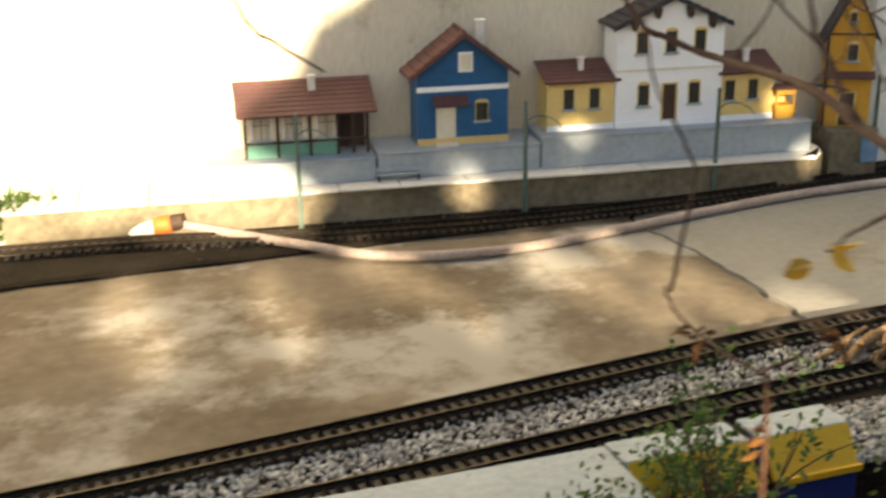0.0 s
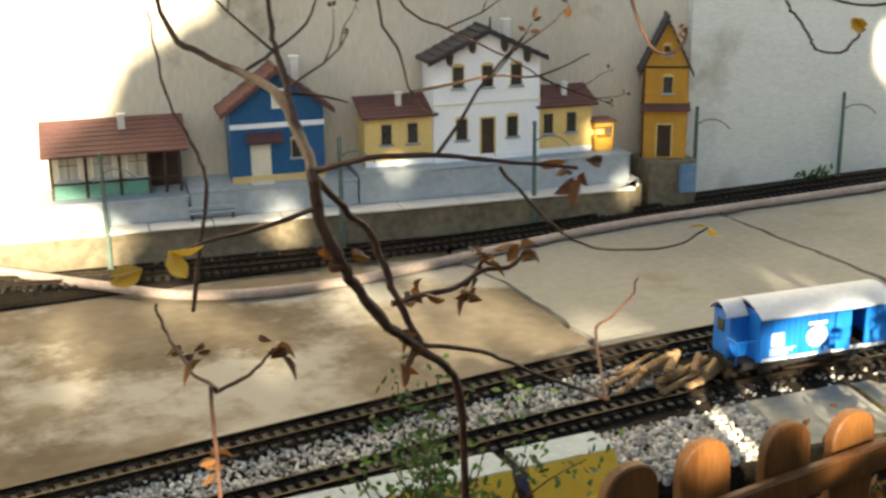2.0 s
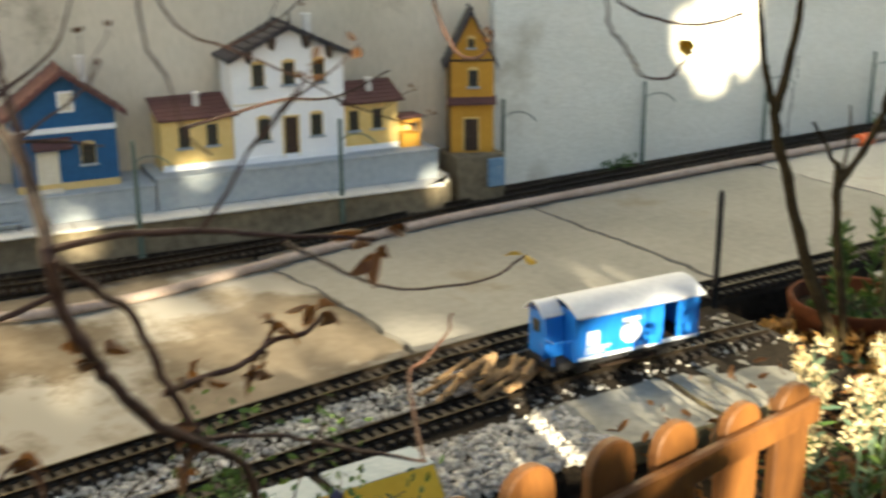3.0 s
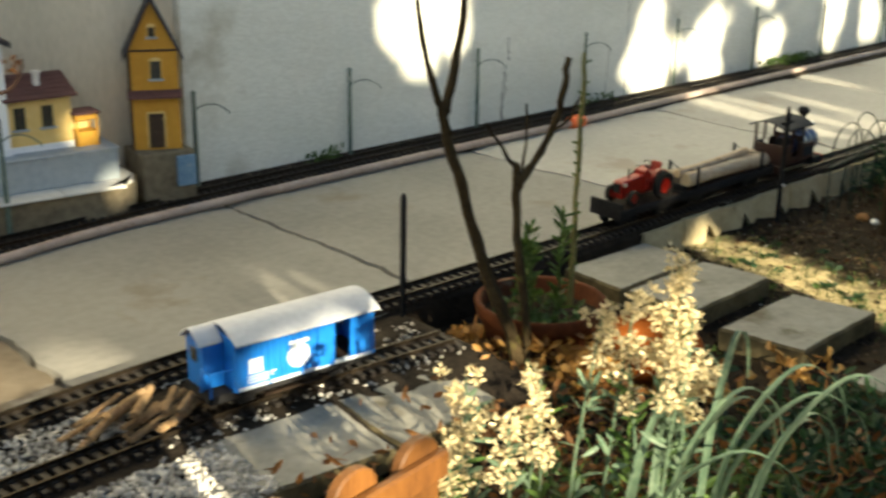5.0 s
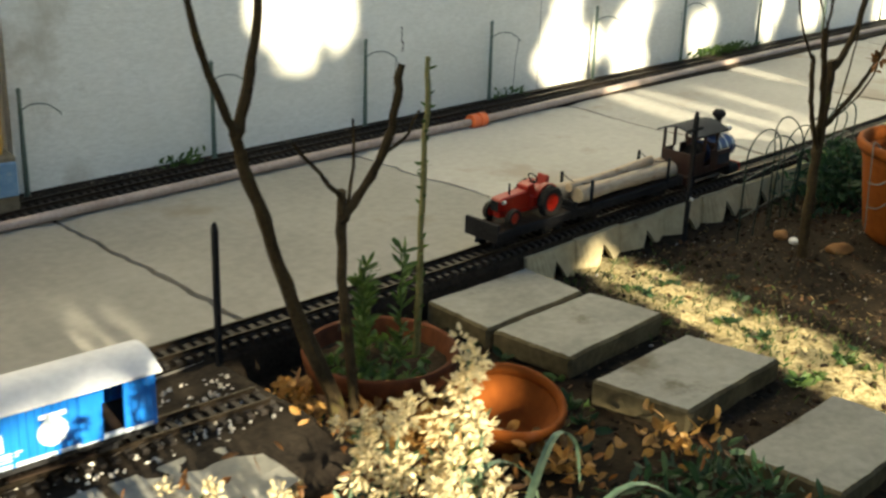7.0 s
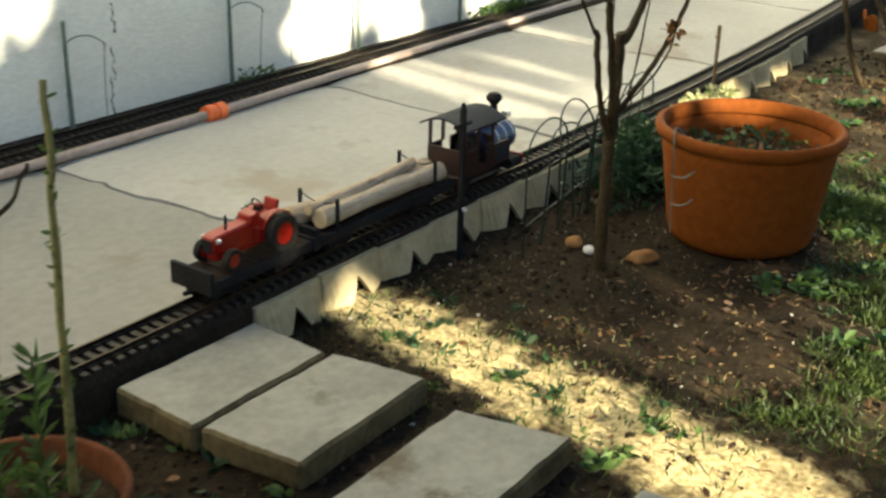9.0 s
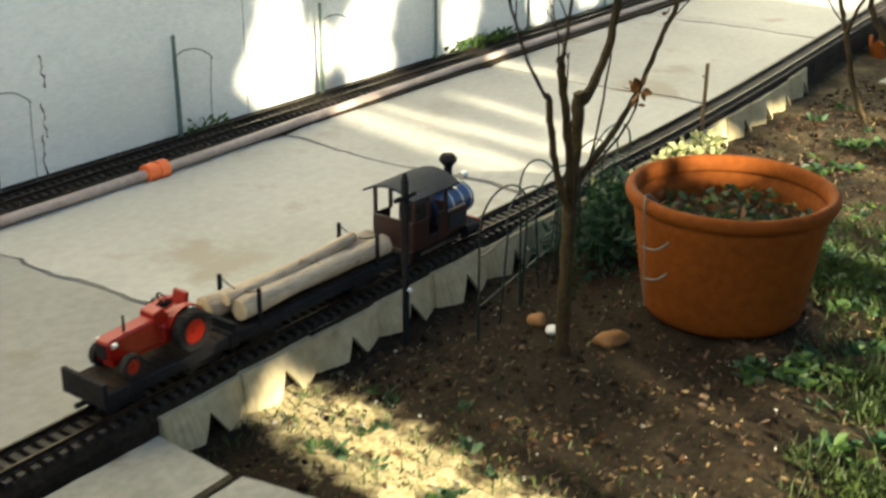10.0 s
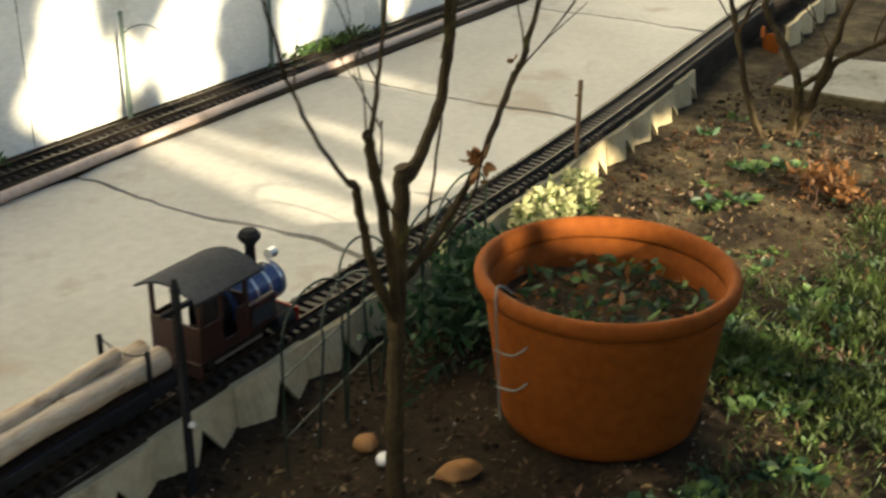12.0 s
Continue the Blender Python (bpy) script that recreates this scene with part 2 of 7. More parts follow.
def soil_height(x, y):
    near = max(0.0, 1 - ((x - 3.8) / 3.5) ** 2) * max(0.0, 1 - ((y - 0.9) / 1.2) ** 2)
    return SOIL + near * (0.012 * noise.noise(Vector((x * 5, y * 5, 0))) + 0.008 * noise.noise(Vector((x * 17, y * 17, 3))) + 0.004 * noise.noise(Vector((x * 41, y * 41, 5))))


def build_ground():
    bm = bmesh.new()
    xs = [-60, -20, -6, -2, 0, 1] + [1.5 + 0.02 * i for i in range(276)] + [7.5, 8.5, 10, 15, 25, 60]
    ys = [-60, -20, -6, -2, -1] + [-0.5 + 0.05 * i for i in range(14)] + [0.2 + 0.02 * i for i in range(83)] + [2.0, 3, 4, 8, 20, 60]
    rows = [[bm.verts.new((x, y, soil_height(x, y))) for x in xs] for y in ys]
    for a, b in zip(rows, rows[1:]):
        for i in range(len(xs) - 1):
            bm.faces.new((a[i], a[i + 1], b[i + 1], b[i]))
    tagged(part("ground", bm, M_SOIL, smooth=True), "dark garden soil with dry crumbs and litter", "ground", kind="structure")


YARD_NEAR, YARD_FAR = 1.3, 2.93


def edge_line(x):
    """The yard's near edge runs under the track."""
    if x < 3.0:
        return min(1.795, 1.71 + 0.105 * (x - 1.0)) + 0.005 * max(0.0, min(1.0, (x - 2.5) / 0.5))
    return 1.80 if x < 4.9 else 1.803 + 0.065 * (x - 4.9) ** 1.15


def build_yard():
    yard = tagged(new("pavement"), "pale concrete yard cast in wide plates with cracked joints", "concrete yard", kind="structure")
    joints = [-3.0, 0.6, 2.08, 2.855, 3.71, 4.57, 5.45, 6.42, 7.4, 9.0]
    for i, (a, b) in enumerate(zip(joints, joints[1:])):
        bm = bmesh.new()
        n = max(2, int((b - a) / 0.06))
        # ragged joints: both ends of a plate wander a little
        def end(x, y, s):
            wander = 0.024 * noise.noise(Vector((x * 3, y * 5, 1.3))) + 0.012 * noise.noise(Vector((x * 3, y * 17, 4.1))) + 0.005 * noise.noise(Vector((x * 3, y * 60, 8.3)))
            return x + wander - s * max(0.001, 0.003 + 0.005 * (YARD_FAR - y) + 0.006 * noise.noise(Vector((x + s, y * 21, 2.0))))
        top = []
        for k in range(61):
            y = YARD_NEAR + (YARD_FAR - YARD_NEAR) * k / 60
            lo, hi = end(a, y, -1), end(b, y, 1)
            top.append([bm.verts.new((lo + (hi - lo) * j / n, max(y, edge_line(lo + (hi - lo) * j / n) + 0.0002 * k), 0.002 * noise.noise(Vector((lo + j * 0.4, y * 4, i))) - (0.004 if j in (0, n) else 0))) for j in range(n + 1)])
        for r, s in zip(top, top[1:]):
            for j in range(n):
                bm.faces.new((r[j], r[j + 1], s[j + 1], s[j]))
        geo = bmesh.ops.extrude_face_region(bm, geom=bm.faces[:])
        for v in geo["geom"]:
            if isinstance(v, bmesh.types.BMVert):
                v.co.z = -0.09
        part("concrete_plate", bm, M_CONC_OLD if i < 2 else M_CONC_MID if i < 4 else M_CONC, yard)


def build_walls():
    # the tall garden wall, and the older wall set back behind the houses
    w = part("wall_north", box(2.86, 30, 2.775, 3.1, -0.3, 2.6), M_WALL)
    tagged(w, "rough pale rendered garden wall", "wall", kind="structure")
    rnd = random.Random(6)
    for x, z0, z1, r in ((4.01, 0.0, 0.10, 0.0022), (4.02, 0.09, 0.17, 0.0018), (4.03, 0.20, 0.27, 0.0028), (4.62, 0.0, 0.5, 0.0014), (5.39, 0.03, 0.45, 0.0012)):
        n = 9
        pts = [(x + rnd.uniform(-0.005, 0.005) * (1 if z1 - z0 < 0.2 else 0.15), 2.7755, z0 + (z1 - z0) * k / n) for k in range(n + 1)]
        part("crack", tube(pts, [r * rnd.uniform(0.3, 1.3) for _ in pts], 5), M_BED, w, "dark crack in the render")
    w = part("wall_recess", prism([(-12, 4.85), (2.858, 2.80), (2.858, 3.1), (-12, 5.2)], -0.3, 2.6, axis="z"), M_WALL_OLD)
    tagged(w, "older stained grey rendered wall", "wall", kind="structure")


# ---- the railway ----
GAUGE = 0.045


def track_line(pts, steps=24):
    """Points at even steps along a smooth line, with the way at each."""
    raw = curve_points(pts, steps)
    out, need = [], 0.0
    for a, b in zip(raw, raw[1:]):
        d = (b - a).length
        while need <= d:
            out.append((a + (b - a) * (need / d), (b - a).normalized()))
            need += 0.0215
        need -= d
    return out


def build_track(label, pts, near):
    """Two rails on sleepers. near: the stretch of x within which each sleeper is a part of its own."""
    tr = tagged(new("railway_track"), label, "model track")
    line = track_line(pts)
    bm = box(-0.0055, 0.0055, -0.040, 0.040, 0.0, 0.008, 0.001)
    for s in (-1, 1):
        box(-0.005, 0.005, s * GAUGE / 2 - 0.006, s * GAUGE / 2 + 0.006, 0.008, 0.0105, bm=bm)
    me = bpy.data.meshes.new("sleeper")
    bm.to_mesh(me)
    me.materials.append(M_SLEEPER)
    rest = bmesh.new()
    for p, way in line:
        m = Matrix.Translation(p) @ pose(0, 0, 0, 0, 0, math.degrees(math.atan2(way.y, way.x)) + random.uniform(-2, 2))
        if near[0] <= p.x <= near[1]:
            share("sleeper", me, tr, m)
        else:
            own = bm.copy()
            join(rest, own, m)
    bm.free()
    if rest.verts:
        part("sleeper_rest", rest, M_SLEEPER, tr)["kind"] = "stuff"
    else:
        rest.free()
    for s in (-1, 1):
        rb = bmesh.new()
        prof = [(-0.0035, 0), (0.0035, 0), (0.0032, 0.001), (0.001, 0.0018), (0.001, 0.0055), (0.0018, 0.0062), (0.0018, 0.0085), (-0.0018, 0.0085), (-0.0018, 0.0062), (-0.001, 0.0055), (-0.001, 0.0018), (-0.0032, 0.001)]
        rings = []
        for p, way in line[::2] + [line[-1]]:
            side = Vector((-way.y, way.x, 0))
            rings.append([rb.verts.new(p + side * (s * GAUGE / 2 + u) + Vector((0, 0, 0.0085 + v))) for u, v in prof])
        for a, b in zip(rings, rings[1:]):
            for k in range(len(prof)):
                rb.faces.new((a[k], a[(k + 1) % len(prof)], b[(k + 1) % len(prof)], b[k]))
        rb.faces.new(rings[0][::-1]), rb.faces.new(rings[-1])
        part("rail", rb, M_RAIL, tr, "worn brass rail")
    return tr


MAIN = [(-1.5, 1.50, 0.004), (0.5, 1.665, 0.004), (1.0, 1.712, 0.004), (1.5, 1.768, 0.004), (2.05, 1.826, 0.004), (2.5, 1.838, 0.004), (3.1, 1.83, 0.004), (3.8, 1.838, 0.004), (4.6, 1.835, 0.004), (5.5, 1.86, 0.004), (7.0, 1.96, 0.004), (9.0, 2.05, 0.004)]
SIDING = [(-1.0, 1.43, -0.002), (0.6, 1.53, -0.002), (1.1, 1.56, -0.002), (1.45, 1.59, -0.002), (1.8, 1.625, -0.002), (2.1, 1.643, -0.002), (2.337, 1.646, -0.002), (2.7, 1.62, -0.002)]
REAR = [(-1.5, 2.86, 0.012), (0.6, 2.80, 0.012), (1.3, 2.672, 0.012), (1.8, 2.605, 0.012), (2.3, 2.605, 0.012), (2.6, 2.628, 0.012), (3.0, 2.665, 0.008), (4.0, 2.69, 0.008), (6.0, 2.70, 0.008), (8.5, 2.70, 0.008)]
build_ground()
build_yard()
build_walls()


# ---- the station on its platform, set askew before the old wall ----
STATION = pose(2.24, 2.765, 0.007, 0, 0, -7)
M_PANEL = mat("panel_blue", (0.10, 0.20, 0.33), (0.20, 0.31, 0.43), 0.7, grain=80, patch=14, bump=0.2, wear=((0.36, 0.38, 0.36), 30.0, 0.62))
M_WHITE = mat("house_white", (0.80, 0.81, 0.84), (0.87, 0.88, 0.90), 0.6, grain=80, patch=9, bump=0.08)
M_YELLOW = mat("house_yellow", (0.66, 0.47, 0.17), (0.74, 0.555, 0.24), 0.6, grain=80, patch=9, bump=0.1)
M_OCHRE = mat("house_ochre", (0.47, 0.235, 0.025), (0.56, 0.30, 0.04), 0.6, grain=80, patch=9, bump=0.1)
M_BLUEHOUSE = mat("house_blue", (0.007, 0.075, 0.20), (0.014, 0.105, 0.26), 0.5, grain=80, patch=9, bump=0.1)
M_ROOF = mat("roof_red_brown", (0.075, 0.033, 0.032), (0.125, 0.056, 0.053), 0.7, grain=120, patch=12, bump=0.3)
M_SLATE = mat("roof_dark", (0.02, 0.02, 0.025), (0.05, 0.045, 0.055), 0.6, grain=120, patch=12, bump=0.3)
M_TIMBER = mat("timber_dark", (0.03, 0.018, 0.012), (0.07, 0.04, 0.025), 0.7, grain=160, patch=12, bump=0.3)
M_PANE = mat("pane_dark", (0.03, 0.035, 0.03), (0.06, 0.06, 0.05), 0.12, bump=0.0)
M_PALE = mat("pale_plaster", (0.62, 0.57, 0.46), (0.74, 0.69, 0.58), 0.7, grain=90, patch=12, bump=0.15)
M_CURTAIN = mat("curtained_pane", (0.34, 0.31, 0.25), (0.55, 0.52, 0.44), 0.25, grain=40, patch=30, bump=0.0, streak=(3, 3, 0.3))
M_MINT = mat("mint_paint", (0.10, 0.26, 0.20), (0.15, 0.33, 0.26), 0.6, grain=90, patch=12, bump=0.1)
M_SAND = mat("sand_base", (0.60, 0.42, 0.16), (0.70, 0.52, 0.24), 0.7, grain=90, patch=12, bump=0.1)
M_CHIM = mat("chimney_pale", (0.60, 0.58, 0.54), (0.75, 0.73, 0.70), 0.7, grain=90, patch=12, bump=0.1)


def st(u, v, z, rz=0.0):
    return STATION @ pose(u, v, z, 0, 0, rz)


def window(parent, x, z, w, h, frame_mat=M_SAND, y=0.0, pane=M_PANE):
    """A window that stands in the wall's face: surround, sunk pane, bars and sill."""
    f = bmesh.new()
    t = 0.0016
    for a in ((x - w / 2 - t, x - w / 2), (x + w / 2, x + w / 2 + t)):
        box(a[0], a[1], y - 0.003, y + 0.004, z - h / 2, z + h / 2, bm=f)
    arc = [(x + (w / 2 + 0.003) * math.cos(math.pi * k / 6), z + h / 2 - 0.002 + 0.009 * math.sin(math.pi * k / 6)) for k in range(7)]
    prism(arc, y - 0.0035, y + 0.003, bm=f)
    win = part("window", f, frame_mat, parent)
    part("pane", box(x - w / 2, x + w / 2, y - 0.0012, y + 0.003, z - h / 2, z + h / 2), pane, win, "dark pane" if pane is M_PANE else "pale curtained pane")
    b = box(x - 0.0009, x + 0.0009, y - 0.0028, y, z - h / 2, z + h / 2)
    box(x - w / 2, x + w / 2, y - 0.0026, y, z + h * 0.12, z + h * 0.12 + 0.0016, bm=b)
    part("glazing_bar", b, M_TIMBER, win)
    part("sill", box(x - w / 2 - 0.006, x + w / 2 + 0.006, y - 0.009, y + 0.002, z - h / 2 - 0.005, z - h / 2, 0.001), M_KERB, win)


def door(parent, x, z, w, h, leaf=M_TIMBER, y=0.0, surround=M_SAND):
    f = bmesh.new()
    for a, b in ((x - w / 2 - 0.004, x - w / 2), (x + w / 2, x + w / 2 + 0.004)):
        box(a, b, y - 0.004, y + 0.004, z, z + h, bm=f)
    box(x - w / 2 - 0.004, x + w / 2 + 0.004, y - 0.004, y + 0.004, z + h, z + h + 0.004, bm=f)
    d = part("door", f, surround, parent)
    bm = box(x - w / 2, x + w / 2, y - 0.001, y + 0.003, z, z + h)
    for k in (0.08, 0.54):
        box(x - w * 0.32, x + w * 0.32, y - 0.0025, y, z + h * k, z + h * (k + 0.38), 0.0008, bm=bm)
    part("door_leaf", bm, leaf, d)


def gable_roof(parent, x0, x1, y0, y1, eave, ridge, over, material, rows=7):
    """Two slopes with ridge along y: a deck, and overlapping courses on it."""
    mid = (x0 + x1) / 2
    drop = (ridge - eave) / (mid - x0) * over
    low = eave - drop
    deck = [(x0 - over, low), (mid, ridge), (x1 + over, low), (x1 + over, low + 0.003), (mid, ridge + 0.003), (x0 - over, low + 0.003)]
    roof = part("roof", prism(deck, y0 - over * 0.9, y1 + over * 0.3), material, parent)
    for s in (-1, 1):
        xe = x0 - over if s < 0 else x1 + over
        for k in range(rows):
            a, b = k / rows, (k + 1) / rows
            pa = (xe + (mid - xe) * a, low + (ridge - low) * a)
            pb = (xe + (mid - xe) * b, low + (ridge - low) * b)
            part("roof_course", prism([(pa[0], pa[1] + 0.0032), (pb[0], pb[1] + 0.0032), (pb[0], pb[1] + 0.0046), (pa[0], pa[1] + 0.0085)], y0 - over * 0.9 - 0.001, y1 + over * 0.3), material, roof)
    edge = y0 - over * 0.9
    for s in (-1, 1):
        xe = x0 - over if s < 0 else x1 + over
        part("gable_board", prism([(xe, low - 0.006), (mid, ridge - 0.008), (mid, ridge + 0.004), (xe, low + 0.005)], edge - 0.005, edge - 0.0015), material, roof)
    part("ridge_cap", rod((mid, y0 - over * 0.9 - 0.001, ridge + 0.006), (mid, y1, ridge + 0.006), 0.005), material, roof)
    return roof


def front_roof(parent, x0, x1, y0, y1, low, high, over, material, rows=6):
    """One slope that falls to the front."""
    e = over * 0.6
    roof = part("roof", prism([(y0 - over, low), (y1, high), (y1, high + 0.003), (y0 - over, low + 0.003)], x0 - e, x1 + e, axis="x"), material, parent)
    for k in range(rows):
        a, b = k / rows, (k + 1) / rows
        ya, yb = y0 - over + (y1 - y0 + over) * a, y0 - over + (y1 - y0 + over) * b
        za, zb = low + (high - low) * a, low + (high - low) * b
        part("roof_course", prism([(ya - 0.001, za + 0.0032), (yb, zb + 0.0032), (yb, zb + 0.0040), (ya - 0.001, za + 0.0052)], x0 - e - 0.001, x1 + e + 0.001, axis="x"), material, roof)
    return roof


def chimney(parent, x, y, z0, z1, w=0.018):
    bm = box(x - w / 2, x + w / 2, y - w / 2, y + w / 2, z0, z1, 0.0015)
    box(x - w / 2 - 0.003, x + w / 2 + 0.003, y - w / 2 - 0.003, y + w / 2 + 0.003, z1 - 0.006, z1 - 0.001, 0.001, bm=bm)
    part("chimney", bm, M_CHIM, parent, "pale chimney")


def build_platform():
    pts = [(-1.6, -0.105), (0.30, -0.105), (0.37, -0.095), (0.42, -0.06), (0.44, 0.0), (0.44, 0.1), (-1.6, 0.12)]
    p = tagged(new("platform"), "worn pale station platform with a mossy stone front", "platform", kind="structure")
    p.matrix_basis = STATION
    bm = bmesh.new()
    inner = [(x, y + (0.012 if y < -0.05 else 0)) for x, y in pts]
    prism(inner, -0.05, 0.078, axis="z", bm=bm)
    bmesh.ops.subdivide_edges(bm, edges=bm.edges[:], cuts=12, use_grid_fill=True)
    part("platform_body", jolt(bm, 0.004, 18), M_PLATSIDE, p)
    x = -1.6
    while x < 0.25:
        w = random.uniform(0.13, 0.17)
        part("platform_slab", jolt(box(x + 0.001, x + w - 0.001, -0.108, 0.11, 0.079, 0.086, 0.002), 0.0012, 30), M_PLATFORM, p)
        x += w
    part("platform_slab", prism([(x + 0.001, -0.108), (0.33, -0.104), (0.40, -0.075), (0.425, -0.02), (0.425, 0.1), (x + 0.001, 0.11)], 0.079, 0.086, axis="z"), M_PLATFORM, p)
    for x0, x1, zt, nm in ((-1.14, -0.742, 0.138, "plinth"), (-0.737, -0.335, 0.146, "plinth"), (-0.33, 0.385, 0.158, "plinth")):
        q = tagged(part(nm, box(x0, x1, -0.045, 0.115, 0.086, zt, 0.002), M_KERB), "blue-grey painted plinth under the model houses", "plinth", kind="structure")
        q.matrix_basis = STATION
        part("plinth_coping", box(x0 - 0.002, x1 + 0.002, -0.049, 0.118, zt, zt + 0.006, 0.0015), M_KERB, q)
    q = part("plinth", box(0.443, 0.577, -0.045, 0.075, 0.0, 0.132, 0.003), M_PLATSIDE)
    q.matrix_basis = STATION
    tagged(q, "dark plinth under the yellow tower house", "plinth", kind="structure")
    part("plinth_panel", box(0.527, 0.574, -0.056, -0.045, 0.045, 0.12, 0.002), M_PANEL, q, "chipped blue panel")


def build_white_house():
    h = thing("station_house", "white two-storey model station with dark roof", "model house")
    h.matrix_basis = st(0.012, 0, 0.164)
    w, e, r = 0.140, 0.258, 0.325
    body = prism([(-w, 0), (w, 0), (w, e), (0, r), (-w, e)], 0, 0.10)
    part("wall", body, M_WHITE, h)
    part("string_course", box(-w - 0.001, w + 0.001, -0.003, 0.0, 0.142, 0.147), M_PALE, h)
    part("base_course", box(-w - 0.001, w + 0.001, -0.004, 0.0, 0, 0.016), M_WHITE, h)
    gable_roof(h, -w, w, 0, 0.10, e, r, 0.016, M_SLATE)
    for s in (-1, 1):
        for k in (0.30, 0.72):
            x = s * w * k
            z = r - (r - e) * k - 0.004
            part("bracket", prism([(x - 0.007, z), (x + 0.007, z), (x + 0.005, z - 0.022), (x, z - 0.03), (x - 0.005, z - 0.022)], -0.024, 0.0), M_TIMBER, h)
    part("finial", rod((0, -0.024, r), (0, -0.024, r + 0.035), 0.004, 0.0015), M_SLATE, h)
    for x in (-0.076, 0.0, 0.076):
        window(h, x, 0.213, 0.028, 0.054)
    for x in (-0.068, 0.066):
        window(h, x, 0.082, 0.028, 0.054)
    door(h, 0.0, 0.008, 0.034, 0.098)
    chimney(h, 0.07, 0.06, 0.29, 0.345)


def build_annex(x0, x1, label, wins):
    h = thing("station_annex", label, "model house")
    h.matrix_basis = st(0, 0, 0.164)
    part("wall", box(x0, x1, 0.012, 0.1, 0, 0.126), M_YELLOW, h)
    part("base_course", box(x0, x1, 0.008, 0.012, 0, 0.014), M_WHITE, h)
    front_roof(h, x0, x1, 0.012, 0.1, 0.121, 0.160, 0.018, M_ROOF)
    for x in wins:
        window(h, x, 0.080, 0.026, 0.052, y=0.012)
    chimney(h, (x0 + x1) / 2 + 0.01, 0.05, 0.13, 0.178, 0.014)


def build_kiosk():
    h = thing("ticket_kiosk", "small ochre wooden kiosk with open windows", "model kiosk")
    h.matrix_basis = st(0.328, -0.005, 0.164)
    for x in (-0.026, 0.022):
        for y in (0, 0.045):
            part("post", box(x, x + 0.005, y, y + 0.005, 0, 0.075), M_OCHRE, h)
    part("wall", box(-0.026, 0.027, 0.0, 0.05, 0, 0.034, 0.001), M_OCHRE, h)
    part("lintel", box(-0.027, 0.028, -0.001, 0.051, 0.062, 0.075, 0.001), M_OCHRE, h)
    part("rear_panel", box(-0.02, 0.021, 0.046, 0.049, 0.034, 0.062), M_YELLOW, h)
    part("roof", box(-0.032, 0.033, -0.008, 0.056, 0.075, 0.081, 0.002), M_ROOF, h)


def build_tower():
    h = thing("tower_house", "narrow ochre model tower house with steep dark roof", "model house")
    h.matrix_basis = st(0.499, -0.006, 0.132, -21)
    w, e, r = 0.058, 0.245, 0.365
    part("wall", prism([(-w, 0), (w, 0), (w, e), (0, r), (-w, e)], 0, 0.085), M_OCHRE, h)
    gable_roof(h, -w, w, 0, 0.085, e, r, 0.012, M_SLATE, 9)
    part("porch_roof", prism([(-0.022, 0.128), (0.004, 0.142), (0.004, 0.148), (-0.022, 0.133)], -w - 0.006, w + 0.006, axis="x"), M_ROOF, h)
    part("string_course", box(-w - 0.001, w + 0.001, -0.003, 0.0, 0.238, 0.243), M_TIMBER, h)
    door(h, 0.0, 0.004, 0.036, 0.085)
    window(h, 0.005, 0.195, 0.024, 0.044)
    window(h, 0.0, 0.285, 0.016, 0.024)
    part("corner_board", box(-w - 0.003, -w + 0.004, -0.003, 0.004, 0, e), M_TIMBER, h)


def build_blue_house():
    h = thing("blue_house", "dark blue model house with a white band and brown roof", "model house")
    h.matrix_basis = st(-0.518, 0.0, 0.146)
    w, e, r = 0.113, 0.190, 0.276
    part("wall", prism([(-w, 0), (w, 0), (w, e), (0, r), (-w, e)], 0, 0.095), M_BLUEHOUSE, h)
    part("white_band", box(-w - 0.001, w + 0.001, -0.004, 0.0, 0.137, 0.149), M_WHITE, h, "white band")
    part("base_course", box(-w - 0.001, w + 0.001, -0.005, 0.0, 0, 0.022), M_SAND, h, "sand-yellow base course")
    gable_roof(h, -w, w, 0, 0.095, e, r, 0.024, M_ROOF)
    door(h, -0.043, 0.0, 0.04, 0.092, leaf=M_PALE, surround=M_PALE)
    part("canopy", prism([(-0.03, 0.104), (0.0, 0.120), (0.0, 0.127), (-0.03, 0.110)], -0.076, 0.010, axis="x"), M_ROOF, h)
    part("step", box(-0.070, -0.016, -0.03, -0.005, 0.0, 0.012, 0.002), M_PALE, h)
    window(h, 0.047, 0.084, 0.03, 0.046, frame_mat=M_SAND)
    win = part("window", box(-0.011, 0.025, -0.004, 0.0, 0.182, 0.230, 0.001), M_WHITE, h, "pale shuttered gable window")
    part("pane", box(-0.006, 0.020, -0.006, -0.004, 0.187, 0.225), M_PALE, win)
    chimney(h, 0.055, 0.05, 0.22, 0.300)


